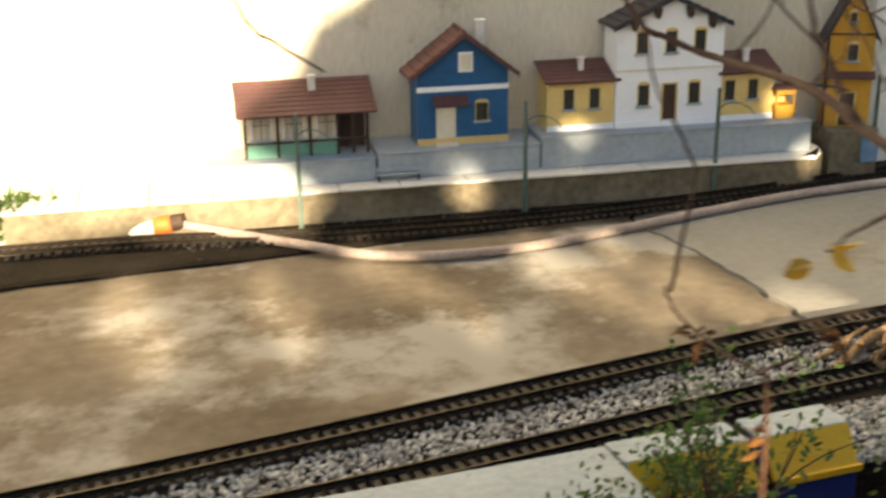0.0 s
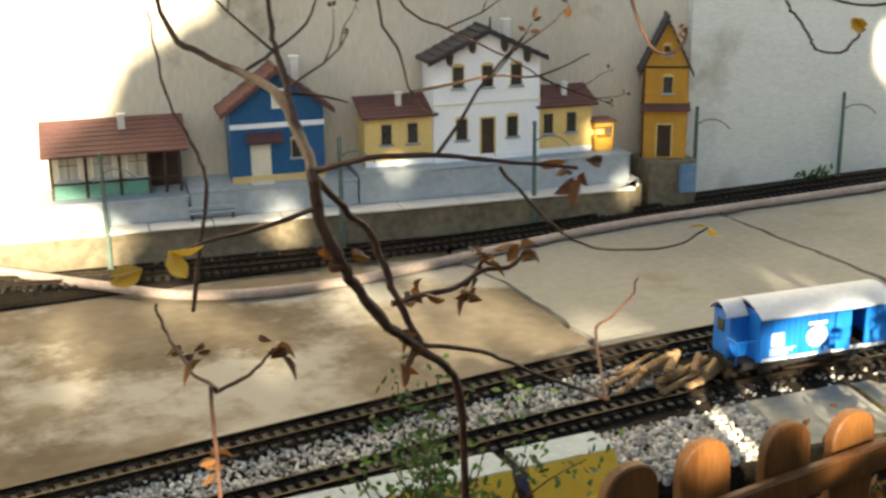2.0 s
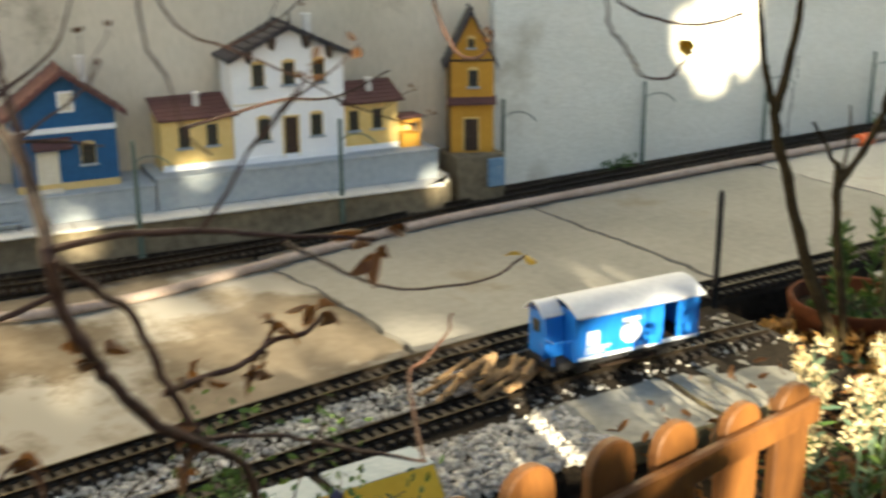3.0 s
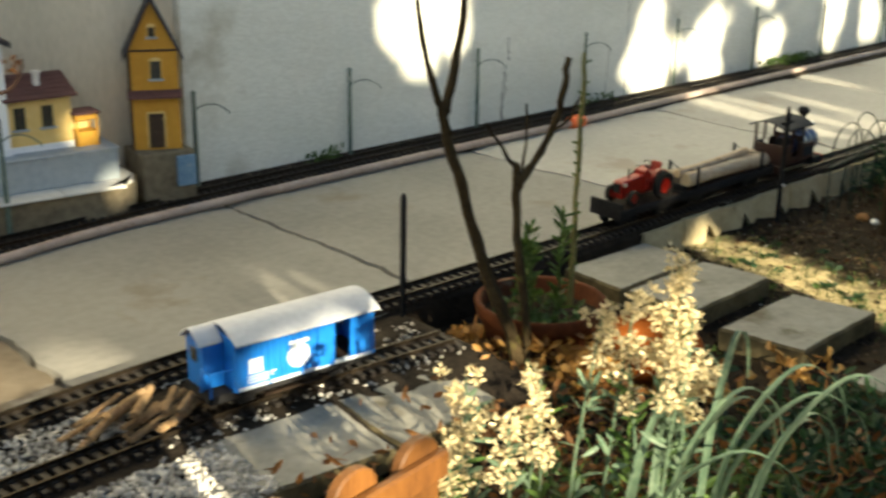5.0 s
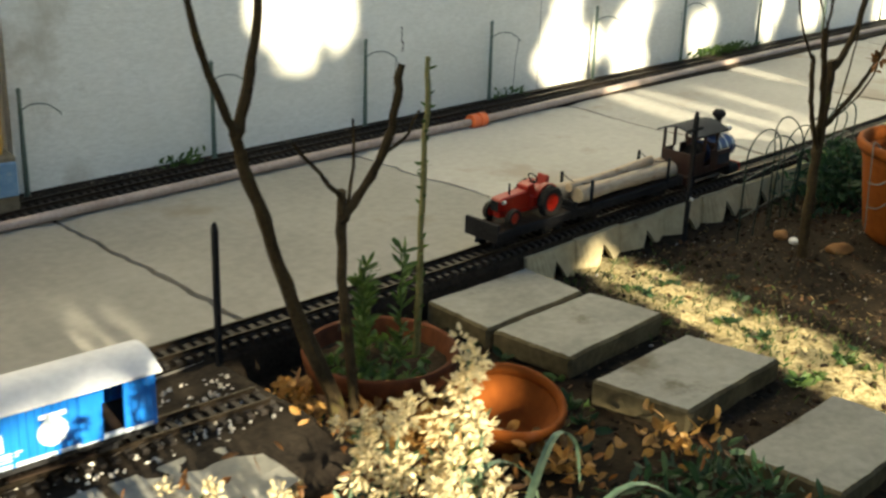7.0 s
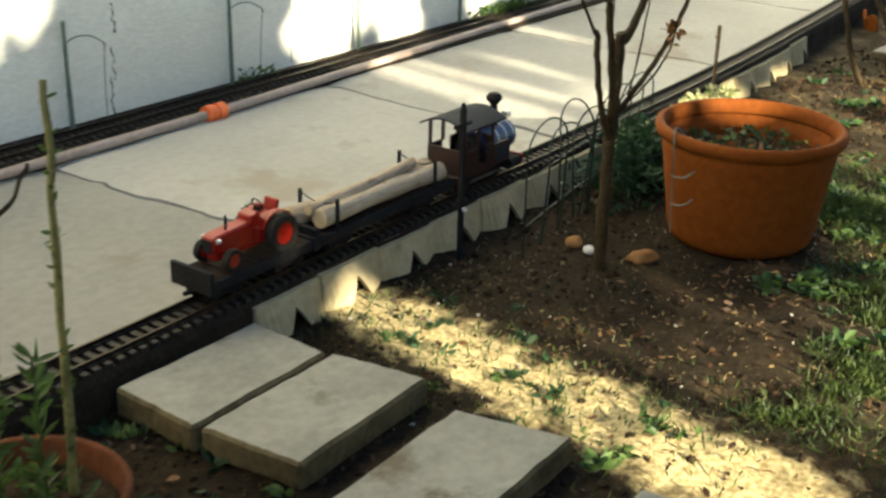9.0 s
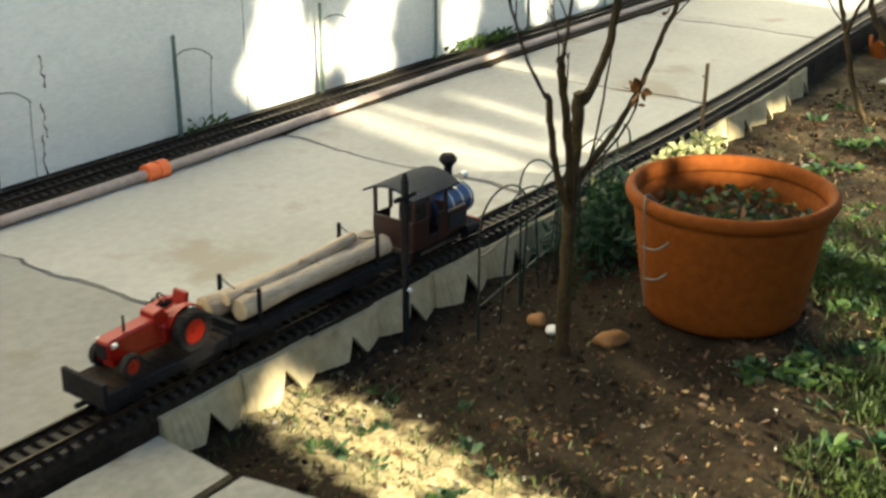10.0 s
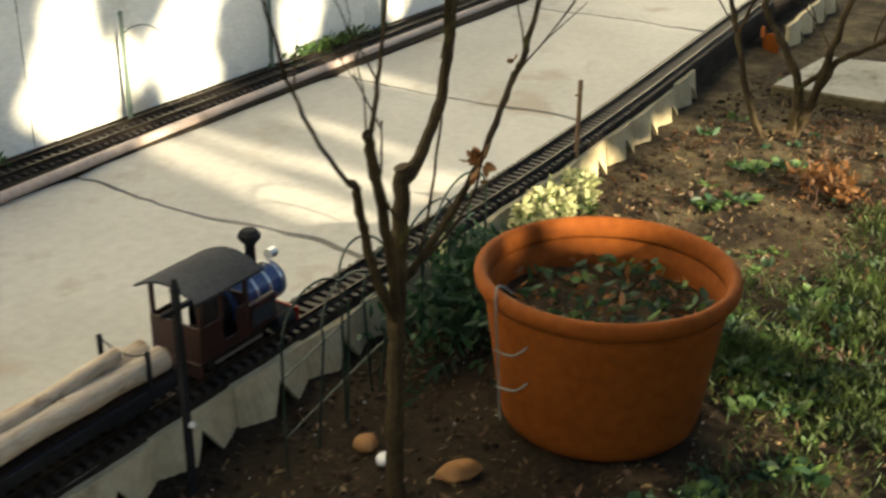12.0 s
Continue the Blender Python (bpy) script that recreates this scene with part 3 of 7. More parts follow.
def build_shelter():
    h = thing("platform_shelter", "half-timbered shelter, red-brown roof and mint base boards", "model house")
    h.matrix_basis = st(-0.930, 0.0, 0.144)
    x0, x1 = -0.118, 0.180
    part("wall", box(x0, x1 - 0.075, 0.012, 0.09, 0, 0.115), M_PALE, h)
    part("rear_wall", box(x1 - 0.075, x1, 0.075, 0.09, 0, 0.115), M_TIMBER, h)
    part("base_board", box(x0, x1 - 0.075, 0.006, 0.012, 0, 0.034, 0.001), M_MINT, h, "mint green base board")
    for x in (x0, x0 + 0.077, x0 + 0.154, x1 - 0.078, x1 - 0.04, x1 - 0.006):
        part("post", box(x, x + 0.007, 0.002, 0.012, 0, 0.115, 0.001), M_TIMBER, h)
    part("rail", box(x0, x1, 0.002, 0.011, 0.034, 0.039), M_TIMBER, h)
    part("beam", box(x0 - 0.004, x1 + 0.004, 0.0, 0.011, 0.106, 0.116), M_TIMBER, h)
    for x in (x0 + 0.042, x0 + 0.119, x0 + 0.198):
        window(h, x, 0.072, 0.044, 0.056, frame_mat=M_WHITE, y=0.011, pane=M_CURTAIN)
    front_roof(h, x0, x1, 0.0, 0.1, 0.104, 0.166, 0.028, M_ROOF, 8)
    chimney(h, 0.053, 0.06, 0.14, 0.186, 0.016)


def build_bench():
    h = thing("bench", "small grey bench on the model platform", "bench")
    h.matrix_basis = st(-0.69, -0.066, 0.086)
    part("seat", box(-0.055, 0.055, 0, 0.014, 0.014, 0.017, 0.001), M_KERB, h)
    part("backrest", box(-0.055, 0.055, 0.013, 0.016, 0.02, 0.032, 0.001), M_KERB, h)
    for x in (-0.05, 0.046):
        part("leg", box(x, x + 0.004, 0.001, 0.015, 0, 0.014), M_TIMBER, h)


def build_mast(at, rz, label, tall=0.25, drop=False):
    """A catenary mast: four-sided post, foot and a bent arm."""
    m = thing("catenary_mast", label, "model mast", at, rz, "masts along the railway")
    part("post", rod((0, 0, 0), (0, 0, tall), 0.0065, 0.0045, 6), M_GREENPOST, m)
    part("foot", rod((0, 0, -0.01), (0, 0, 0.012), 0.011, 0.009, 8), M_GREENPOST, m)
    part("arm", tube(curve_points([(0, 0, tall - 0.045), (0.018, -0.012, tall - 0.03), (0.045, -0.03, tall - 0.028), (0.066, -0.045, tall - 0.042), (0.072, -0.05, tall - 0.052)], 5), 0.0016, 5), M_GREENPOST, m)
    part("cap", rod((0, 0, tall), (0, 0, tall + 0.008), 0.0065, 0.003, 6), M_GREENPOST, m)
    if drop:
        part("drop_wire", tube([(0.070, -0.048, tall - 0.048), (0.078, -0.03, tall * 0.5), (0.084, -0.02, 0.02)], 0.0011, 5), M_GREYWIRE, m, "thin grey wire")
    return m


def build_hose():
    h = thing("garden_hose", "faded pink-grey garden pipe lying along the rear track", "pipe")
    pts = [(1.01, 2.815, 0.040), (1.09, 2.765, 0.030), (1.25, 2.63, 0.020), (1.40, 2.50, 0.016), (1.57, 2.445, 0.013), (1.77, 2.442, 0.012), (1.985, 2.48, 0.012), (2.22, 2.525, 0.012), (2.57, 2.575, 0.013), (3.2, 2.588, 0.014), (3.62, 2.595, 0.014), (4.2, 2.595, 0.014), (5.0, 2.62, 0.014), (6.2, 2.64, 0.014), (8.5, 2.66, 0.014)]
    part("pipe", tube(curve_points(pts, 10), 0.0110, 12), M_HOSE, h, smooth=True)
    for x, y in ((4.16, 2.594),):
        c = rod((x - 0.028, y, 0.015), (x - 0.004, y, 0.015), 0.021, seg=16)
        rod((x + 0.004, y, 0.015), (x + 0.028, y, 0.015), 0.021, seg=16, bm=c)
        rod((x - 0.03, y, 0.015), (x + 0.03, y, 0.015), 0.0175, seg=16, bm=c)
        part("coupling", c, M_ORANGE, h, "orange plastic coupling")
    g = thing("hose_sprayer", "hose sprayer with orange collar and grey nozzle", "sprayer", (1.01, 2.815, 0.040), 158, tilt=(0, 12))
    part("collar", lathe([(0.016, 0), (0.021, 0.004), (0.022, 0.03), (0.019, 0.042)], 18), M_ORANGE, g, "orange collar").matrix_basis = pose(0, 0, 0, 0, 90, 0)
    part("sleeve", rod((-0.03, 0, 0), (0, 0, 0), 0.0185, 0.0195, 16), M_TIMBER, g)
    part("nozzle", lathe([(0.017, 0.04), (0.0185, 0.06), (0.018, 0.11), (0.012, 0.13), (0.010, 0.15)], 18), M_CHIM, g, "grey nozzle").matrix_basis = pose(0, 0, 0, 0, 90, 0)
    part("trigger", tube(curve_points([(0.06, 0, -0.016), (0.10, 0.0, -0.03), (0.15, 0, -0.026), (0.17, 0, -0.012)], 4), 0.005, 8), M_TIMBER, g)
    part("tip", rod((0.15, 0, 0), (0.175, 0, 0), 0.010, 0.012, 12), M_ORANGE, g)


build_platform()
build_white_house()
build_annex(-0.302, -0.129, "yellow single-storey annex with red-brown roof", (-0.247, -0.180))
build_annex(0.153, 0.300, "yellow single-storey annex with red-brown roof", (0.180, 0.243))
build_kiosk()
build_tower()
build_blue_house()
build_shelter()
build_bench()
for i in range(9):
    build_mast((2.872 + 0.5 * i, 2.75, -0.001), 0, "weathered green-grey mast standing before the garden wall", drop=i in (2, 3))
for x, y in ((2.328, 2.652), (1.838, 2.70), (1.30, 2.765)):
    build_mast((x, y, -0.001), -5, "weathered green-grey mast standing beside the platform", 0.275)
build_hose()


# ---- the train on the yard's edge ----
M_BLACK = mat("black_metal", (0.008, 0.008, 0.009), (0.02, 0.02, 0.022), 0.8, grain=150, patch=15, bump=0.15)
M_CABROOF = mat("cab_roof_grey", (0.022, 0.025, 0.03), (0.04, 0.043, 0.05), 0.8, grain=150, patch=12, bump=0.1)
M_CAB = mat("cab_maroon", (0.017, 0.006, 0.0045), (0.034, 0.011, 0.008), 0.5, grain=120, patch=12, bump=0.12)
M_BOILER = mat("boiler_blue", (0.015, 0.035, 0.11), (0.025, 0.05, 0.15), 0.3, grain=120, patch=12, bump=0.05, coat=0.3)
M_SILVER = mat("bright_metal", (0.5, 0.5, 0.5), (0.65, 0.65, 0.64), 0.3, metal=0.9, bump=0.05)
M_RED = mat("tractor_red", (0.20, 0.003, 0.001), (0.28, 0.007, 0.002), 0.42, grain=90, patch=12, bump=0.03, coat=0.08)
M_TYRE = mat("tyre_rubber", (0.014, 0.013, 0.012), (0.03, 0.027, 0.025), 0.8, grain=150, patch=15, bump=0.3)
M_DECK = mat("wagon_deck", (0.012, 0.008, 0.006), (0.032, 0.020, 0.013), 0.8, grain=140, patch=10, bump=0.3, streak=(0.3, 3, 3))
M_BARK = mat("log_bark", (0.30, 0.23, 0.165), (0.50, 0.42, 0.32), 0.85, grain=90, patch=14, bump=0.6, streak=(0.4, 2, 2), wear=((0.20, 0.13, 0.08), 25.0, 0.60))
M_CUT = mat("cut_wood", (0.58, 0.44, 0.26), (0.72, 0.58, 0.38), 0.8, grain=90, patch=20, bump=0.3)
M_WAGBLUE = mat("wagon_blue", (0.005, 0.12, 0.50), (0.012, 0.17, 0.60), 0.35, grain=90, patch=10, bump=0.08, streak=(4, 1, 0.4), coat=0.3)
M_WAGROOF = mat("wagon_roof", (0.50, 0.52, 0.58), (0.62, 0.64, 0.69), 0.6, grain=90, patch=8, bump=0.1)
M_INK = mat("lettering_white", (0.42, 0.50, 0.62), (0.56, 0.62, 0.70), 0.6, bump=0.0)
RAILTOP, TRACK_Y = 0.021, 1.838


def ring_mesh(outer, inner, width, seg=28, y=0.0):
    """A tyre that turns about the y axis."""
    prof = [(inner, -width * 0.42), (outer * 0.93, -width / 2), (outer, -width * 0.32), (outer, width * 0.32), (outer * 0.93, width / 2), (inner, width * 0.42)]
    bm = bmesh.new()
    rings = [[bm.verts.new((r * math.cos(a), y + w, r * math.sin(a))) for r, w in prof] for a in (2 * math.pi * k / seg for k in range(seg))]
    for i in range(seg):
        a, b = rings[i], rings[(i + 1) % seg]
        for k in range(len(prof)):
            bm.faces.new((a[k], a[(k + 1) % len(prof)], b[(k + 1) % len(prof)], b[k]))
    return bm


def wheel(parent, x, y, z, r, w, name="wheel", tyre_mat=None, rim_mat=None, tread=False):
    """A wheel about the y axis: tyre, dished rim and hub."""
    t = ring_mesh(r, r * 0.62, w)
    if tread:
        for k in range(22):
            a = 2 * math.pi * k / 22
            for s in (-1, 1):
                box(-r * 0.05, r * 0.05, s * w * 0.02, s * w * 0.46, r * 0.96, r * 1.05, bm=t, m=pose(0, 0, 0, 0, math.degrees(a), 0) @ pose(0, 0, 0, 0, 0, s * 20))
    wh = part(name, t, tyre_mat or M_TYRE, parent)
    wh.matrix_basis = pose(x, y, z)
    rim = rod((0, -w * 0.33, 0), (0, w * 0.33, 0), r * 0.64, seg=24)
    rod((0, -w * 0.48, 0), (0, w * 0.48, 0), r * 0.16, seg=12, bm=rim)
    for k in range(8):
        a = 2 * math.pi * k / 8
        rod((r * 0.46 * math.cos(a), -w * 0.40, r * 0.46 * math.sin(a)), (r * 0.46 * math.cos(a), w * 0.40, r * 0.46 * math.sin(a)), r * 0.06, seg=6, bm=rim)
    part("rim", rim, rim_mat or M_RED, wh, smooth=False)
    return wh


def rail_wheels(parent, xs, r=0.0135):
    for x in xs:
        for s in (-1, 1):
            w = part("wheel", rod((0, s * 0.0195, 0), (0, s * 0.0255, 0), r, seg=20), M_BLACK, parent)
            w.matrix_basis = pose(x, 0, r)
            part("flange", rod((0, s * 0.0175, 0), (0, s * 0.0195, 0), r * 1.12, seg=20), M_BLACK, w)
        part("axle", rod((x, -0.02, r), (x, 0.02, r), 0.003, seg=8), M_BLACK, parent)


def build_locomotive():
    e = thing("steam_locomotive", "small tank locomotive, maroon cab, blue boiler, grey roof", "model locomotive", (4.150, TRACK_Y, RAILTOP))
    part("frame", box(-0.088, 0.118, -0.03, 0.03, 0.016, 0.032, 0.002), M_BLACK, e)
    for x in (-0.091, 0.118):
        part("buffer_beam", box(x - 0.003, x + 0.003, -0.044, 0.044, 0.012, 0.034, 0.001), M_RED if x > 0 else M_CAB, e)
    part("coupler", rod((-0.090, 0, 0.02), (-0.125, 0, 0.02), 0.004), M_BLACK, e)
    rail_wheels(e, (-0.045, 0.045), 0.019)
    for s in (-1, 1):
        rodm = box(-0.05, 0.05, s * 0.0305 - 0.0015, s * 0.0305 + 0.0015, 0.012, 0.016)
        part("coupling_rod", rodm, M_SILVER, e)
        part("cylinder", rod((0.07, s * 0.037, 0.022), (0.108, s * 0.037, 0.022), 0.012, seg=16), M_BLACK, e)
        part("side_tank", box(0.012, 0.072, s * 0.043 - 0.009 * s, s * 0.043, 0.034, 0.079, 0.002), M_CAB, e)
        part("tank_lining", box(0.018, 0.066, s * 0.0432, s * 0.0438, 0.044, 0.069), M_CABROOF, e)
    part("boiler", rod((0.0, 0, 0.072), (0.112, 0, 0.072), 0.0295, seg=28), M_BOILER, e, smooth=False)
    for x in (0.05, 0.078, 0.104):
        part("boiler_band", rod((x - 0.002, 0, 0.072), (x + 0.002, 0, 0.072), 0.0302, seg=28), M_SILVER, e)
    part("smokebox_door", lathe([(0.024, 0), (0.022, 0.004), (0.012, 0.007), (0.002, 0.008)], 24), M_BLACK, e).matrix_basis = pose(0.112, 0, 0.072, 0, 90, 0)
    part("lamp", rod((0.108, 0, 0.112), (0.122, 0, 0.112), 0.008, seg=14), M_SILVER, e)
    part("chimney", lathe([(0.014, 0), (0.0085, 0.006), (0.0075, 0.045), (0.012, 0.050), (0.0165, 0.056), (0.0165, 0.061), (0.011, 0.068), (0.006, 0.069)], 22), M_BLACK, e, "black funnel with flared cap").matrix_basis = pose(0.07, 0, 0.097)
    part("steam_dome", lathe([(0.016, 0), (0.014, 0.006), (0.0135, 0.018), (0.008, 0.025), (0.001, 0.027)], 20), M_BOILER, e).matrix_basis = pose(0.045, 0, 0.098)
    part("bell", lathe([(0.006, 0), (0.004, 0.008), (0.001, 0.01)], 12), M_SILVER, e).matrix_basis = pose(0.092, 0, 0.099)
    # cab: low sides, posts, arched roof, open above the waist
    cab = part("cab", box(-0.088, -0.044, -0.046, -0.043, 0.034, 0.088, 0.001), M_CAB, e)
    for b in ((-0.018, 0.008, -0.046, -0.043, 0.088), (-0.044, -0.018, -0.0455, -0.0435, 0.052), (-0.088, -0.044, 0.043, 0.046, 0.088), (-0.018, 0.008, 0.043, 0.046, 0.088), (-0.091, -0.087, -0.046, 0.046, 0.088), (0.006, 0.010, -0.046, 0.046, 0.10)):
        part("cab_panel", box(*b[:4], 0.034, b[4], 0.001), M_CAB, cab)
    for x in (-0.086, -0.044, 0.006):
        for s in (-1, 1):
            part("cab_post", box(x - 0.003, x + 0.003, s * 0.043 - 0.003, s * 0.043 + 0.003, 0.086, 0.136, 0.0006), M_CAB, cab)
    part("window_rail", box(-0.088, 0.008, -0.0455, -0.0435, 0.124, 0.133), M_CAB, cab)
    arc = [(-0.056 + 0.112 * k / 12, 0.134 + 0.017 * math.sin(math.pi * k / 12)) for k in range(13)]
    part("cab_roof", prism(arc + [(y, z - 0.0035) for y, z in arc[::-1]], -0.104, 0.032, axis="x"), M_CABROOF, cab, "grey arched roof")
    part("cab_floor", box(-0.087, 0.006, -0.043, 0.043, 0.034, 0.038), M_BLACK, cab)
    part("backhead", rod((0.006, 0, 0.07), (-0.03, 0, 0.07), 0.024, seg=20), M_BLACK, cab)
    part("tool_box", box(-0.084, -0.062, -0.03, 0.03, 0.038, 0.062, 0.002), M_BLACK, cab)


def flat_wagon(name, label, x, length, deck=0.042):
    w = thing(name, label, "model wagon", (x, TRACK_Y, RAILTOP))
    h = length / 2
    for s in (-1, 1):
        part("sole_bar", box(-h, h, s * 0.040 - 0.004, s * 0.040 + 0.004, deck - 0.018, deck, 0.0015), M_BLACK, w)
    for s in (-1, 1):
        part("end_beam", box(s * h - 0.004, s * h + 0.004, -0.046, 0.046, deck - 0.02, deck + 0.018 if s < 0 else deck + 0.004, 0.001), M_BLACK, w)
        part("coupler", rod((s * h, 0, 0.02), (s * (h + 0.018), 0, 0.02), 0.004, seg=8), M_BLACK, w)
    n = int(length / 0.016)
    for k in range(n):
        a = -h + 0.004 + (length - 0.008) * k / n
        part("deck_plank", box(a + 0.0006, a + (length - 0.008) / n - 0.0006, -0.036, 0.036, deck - 0.006, deck + random.uniform(-0.0006, 0.0006)), M_DECK, w)
    for s in (-1, 1):
        xc = s * h * 0.62
        part("bogie_frame", box(xc - 0.032, xc + 0.032, -0.031, -0.028, 0.008, 0.022, 0.001), M_BLACK, w)
        part("bogie_frame", box(xc - 0.032, xc + 0.032, 0.028, 0.031, 0.008, 0.022, 0.001), M_BLACK, w)
        rail_wheels(w, (xc - 0.021, xc + 0.021))
    return w


def build_tractor():
    t = thing("toy_tractor", "glossy red toy tractor standing on the flat wagon", "toy tractor", (3.512, TRACK_Y, RAILTOP + 0.0425), 180)
    # local +x is the tractor's nose
    hood = prism([(-0.01, 0.022), (0.078, 0.026), (0.082, 0.03), (0.082, 0.052), (0.076, 0.057), (-0.01, 0.062)], -0.0145, 0.0145, bevel=0.003)
    part("hood", hood, M_RED, t)
    part("grille", box(0.082, 0.084, -0.011, 0.011, 0.03, 0.052, 0.001), M_BLACK, t)
    part("chassis", box(-0.055, 0.075, -0.011, 0.011, 0.014, 0.03, 0.002), M_RED, t)
    part("gearbox", box(-0.062, -0.008, -0.02, 0.02, 0.02, 0.05, 0.004), M_RED, t)
    part("cowl", prism([(-0.028, 0.046), (0.002, 0.05), (0.0, 0.07), (-0.018, 0.074)], -0.016, 0.016, bevel=0.002), M_RED, t)
    part("seat", prism([(-0.062, 0.052), (-0.034, 0.05), (-0.034, 0.056), (-0.055, 0.06), (-0.062, 0.082), (-0.068, 0.08)], -0.015, 0.015, bevel=0.002), M_RED, t)
    part("steering_wheel", tube([(-0.030 + 0.004 * math.sin(a), 0.011 * math.cos(a), 0.079 + 0.010 * math.sin(a)) for a in (2 * math.pi * k / 16 for k in range(17))], 0.0014, 6), M_BLACK, t)
    part("steering_column", rod((-0.012, 0, 0.07), (-0.030, 0, 0.079), 0.0015, seg=6), M_BLACK, t)
    part("exhaust", rod((0.045, 0.004, 0.055), (0.045, 0.004, 0.082), 0.0022, 0.002, 8), M_BLACK, t)
    part("front_axle", rod((0.06, -0.03, 0.018), (0.06, 0.03, 0.018), 0.003, seg=8), M_RED, t)
    part("rear_axle", rod((-0.05, -0.032, 0.032), (-0.05, 0.032, 0.032), 0.005, seg=8), M_RED, t)
    for s in (-1, 1):
        arc = [(-0.05 + 0.037 * math.cos(a), 0.032 + 0.037 * math.sin(a)) for a in (radians(20 + 14 * k) for k in range(10))]
        inn = [(-0.05 + 0.034 * math.cos(a), 0.032 + 0.034 * math.sin(a)) for a in (radians(20 + 14 * k) for k in range(10))]
        part("mudguard", prism(arc + inn[::-1], s * 0.021 - 0.006, s * 0.021 + 0.006), M_RED, t)
        wheel(t, -0.05, s * 0.034, 0.032, 0.031, 0.018, "rear_wheel", tread=True)
        wheel(t, 0.06, s * 0.033, 0.019, 0.0185, 0.012, "front_wheel")
        part("headlamp", rod((0.07, s * 0.017, 0.05), (0.077, s * 0.017, 0.05), 0.004, seg=10), M_SILVER, t)


def log(r, length, seed, bend=0.004, bark=None):
    """One log along x: bark with uneven skin; returns the bark and the cut faces."""
    pts = [Vector((length * (k / 8 - 0.5), bend * math.sin(3 * k / 8 + seed), bend * math.cos(2.2 * k / 8 + seed))) for k in range(9)]
    b = tube(pts, [r * (1 + 0.06 * math.sin(k * 1.7 + seed)) for k in range(9)], 14)
    jolt(b, r * 0.10, 90)
    cut = rod(pts[0] - Vector((0.0008, 0, 0)), pts[0] + Vector((0.002, 0, 0)), r * 0.93, seg=14)
    far = rod(pts[-1] - Vector((0.002, 0, 0)), pts[-1] + Vector((0.0008, 0, 0)), r * 0.93, seg=14)
    return b, cut, far


def put_log(name, label, m, r, length, seed, group, category="log"):
    o = thing(name, label, category, group=group)
    o.matrix_basis = m
    b, cut, far = log(r, length, seed)
    part("bark", b, M_BARK, o, smooth=True)
    part("cut_face", cut, M_CUT, o)
    part("cut_face", far, M_CUT, o)
    return o


def build_train():
    build_locomotive()
    w = flat_wagon("log_wagon", "dark bogie wagon with stakes and chains", 3.828, 0.385)
    for x in (-0.139, 0.138):
        for s in (-1, 1):
            part("stake", box(x - 0.003, x + 0.003, s * 0.043 - 0.003, s * 0.043 + 0.003, 0.035, 0.098, 0.001), M_BLACK, w)
        part("chain", tube(curve_points([(x, -0.043, 0.094), (x, -0.015, 0.083), (x, 0.015, 0.083), (x, 0.043, 0.094)], 5), 0.0012, 5), M_BLACK, w)
    for i, (y, z, r, ln, dx) in enumerate(((-0.020, 0.060, 0.0175, 0.35, 0.012), (0.017, 0.062, 0.0195, 0.37, -0.004), (0.0, 0.082, 0.0105, 0.30, -0.02))):
        put_log("wagon_log", "pale barked log lying on the log wagon", pose(3.828 + dx, TRACK_Y + y, RAILTOP + z, 0, 0, (-1) ** i * 1.0), r, ln, i * 1.7, "logs on the wagon")
    flat_wagon("flat_wagon", "low dark flat wagon carrying the tractor", 3.512, 0.232)
    build_tractor()


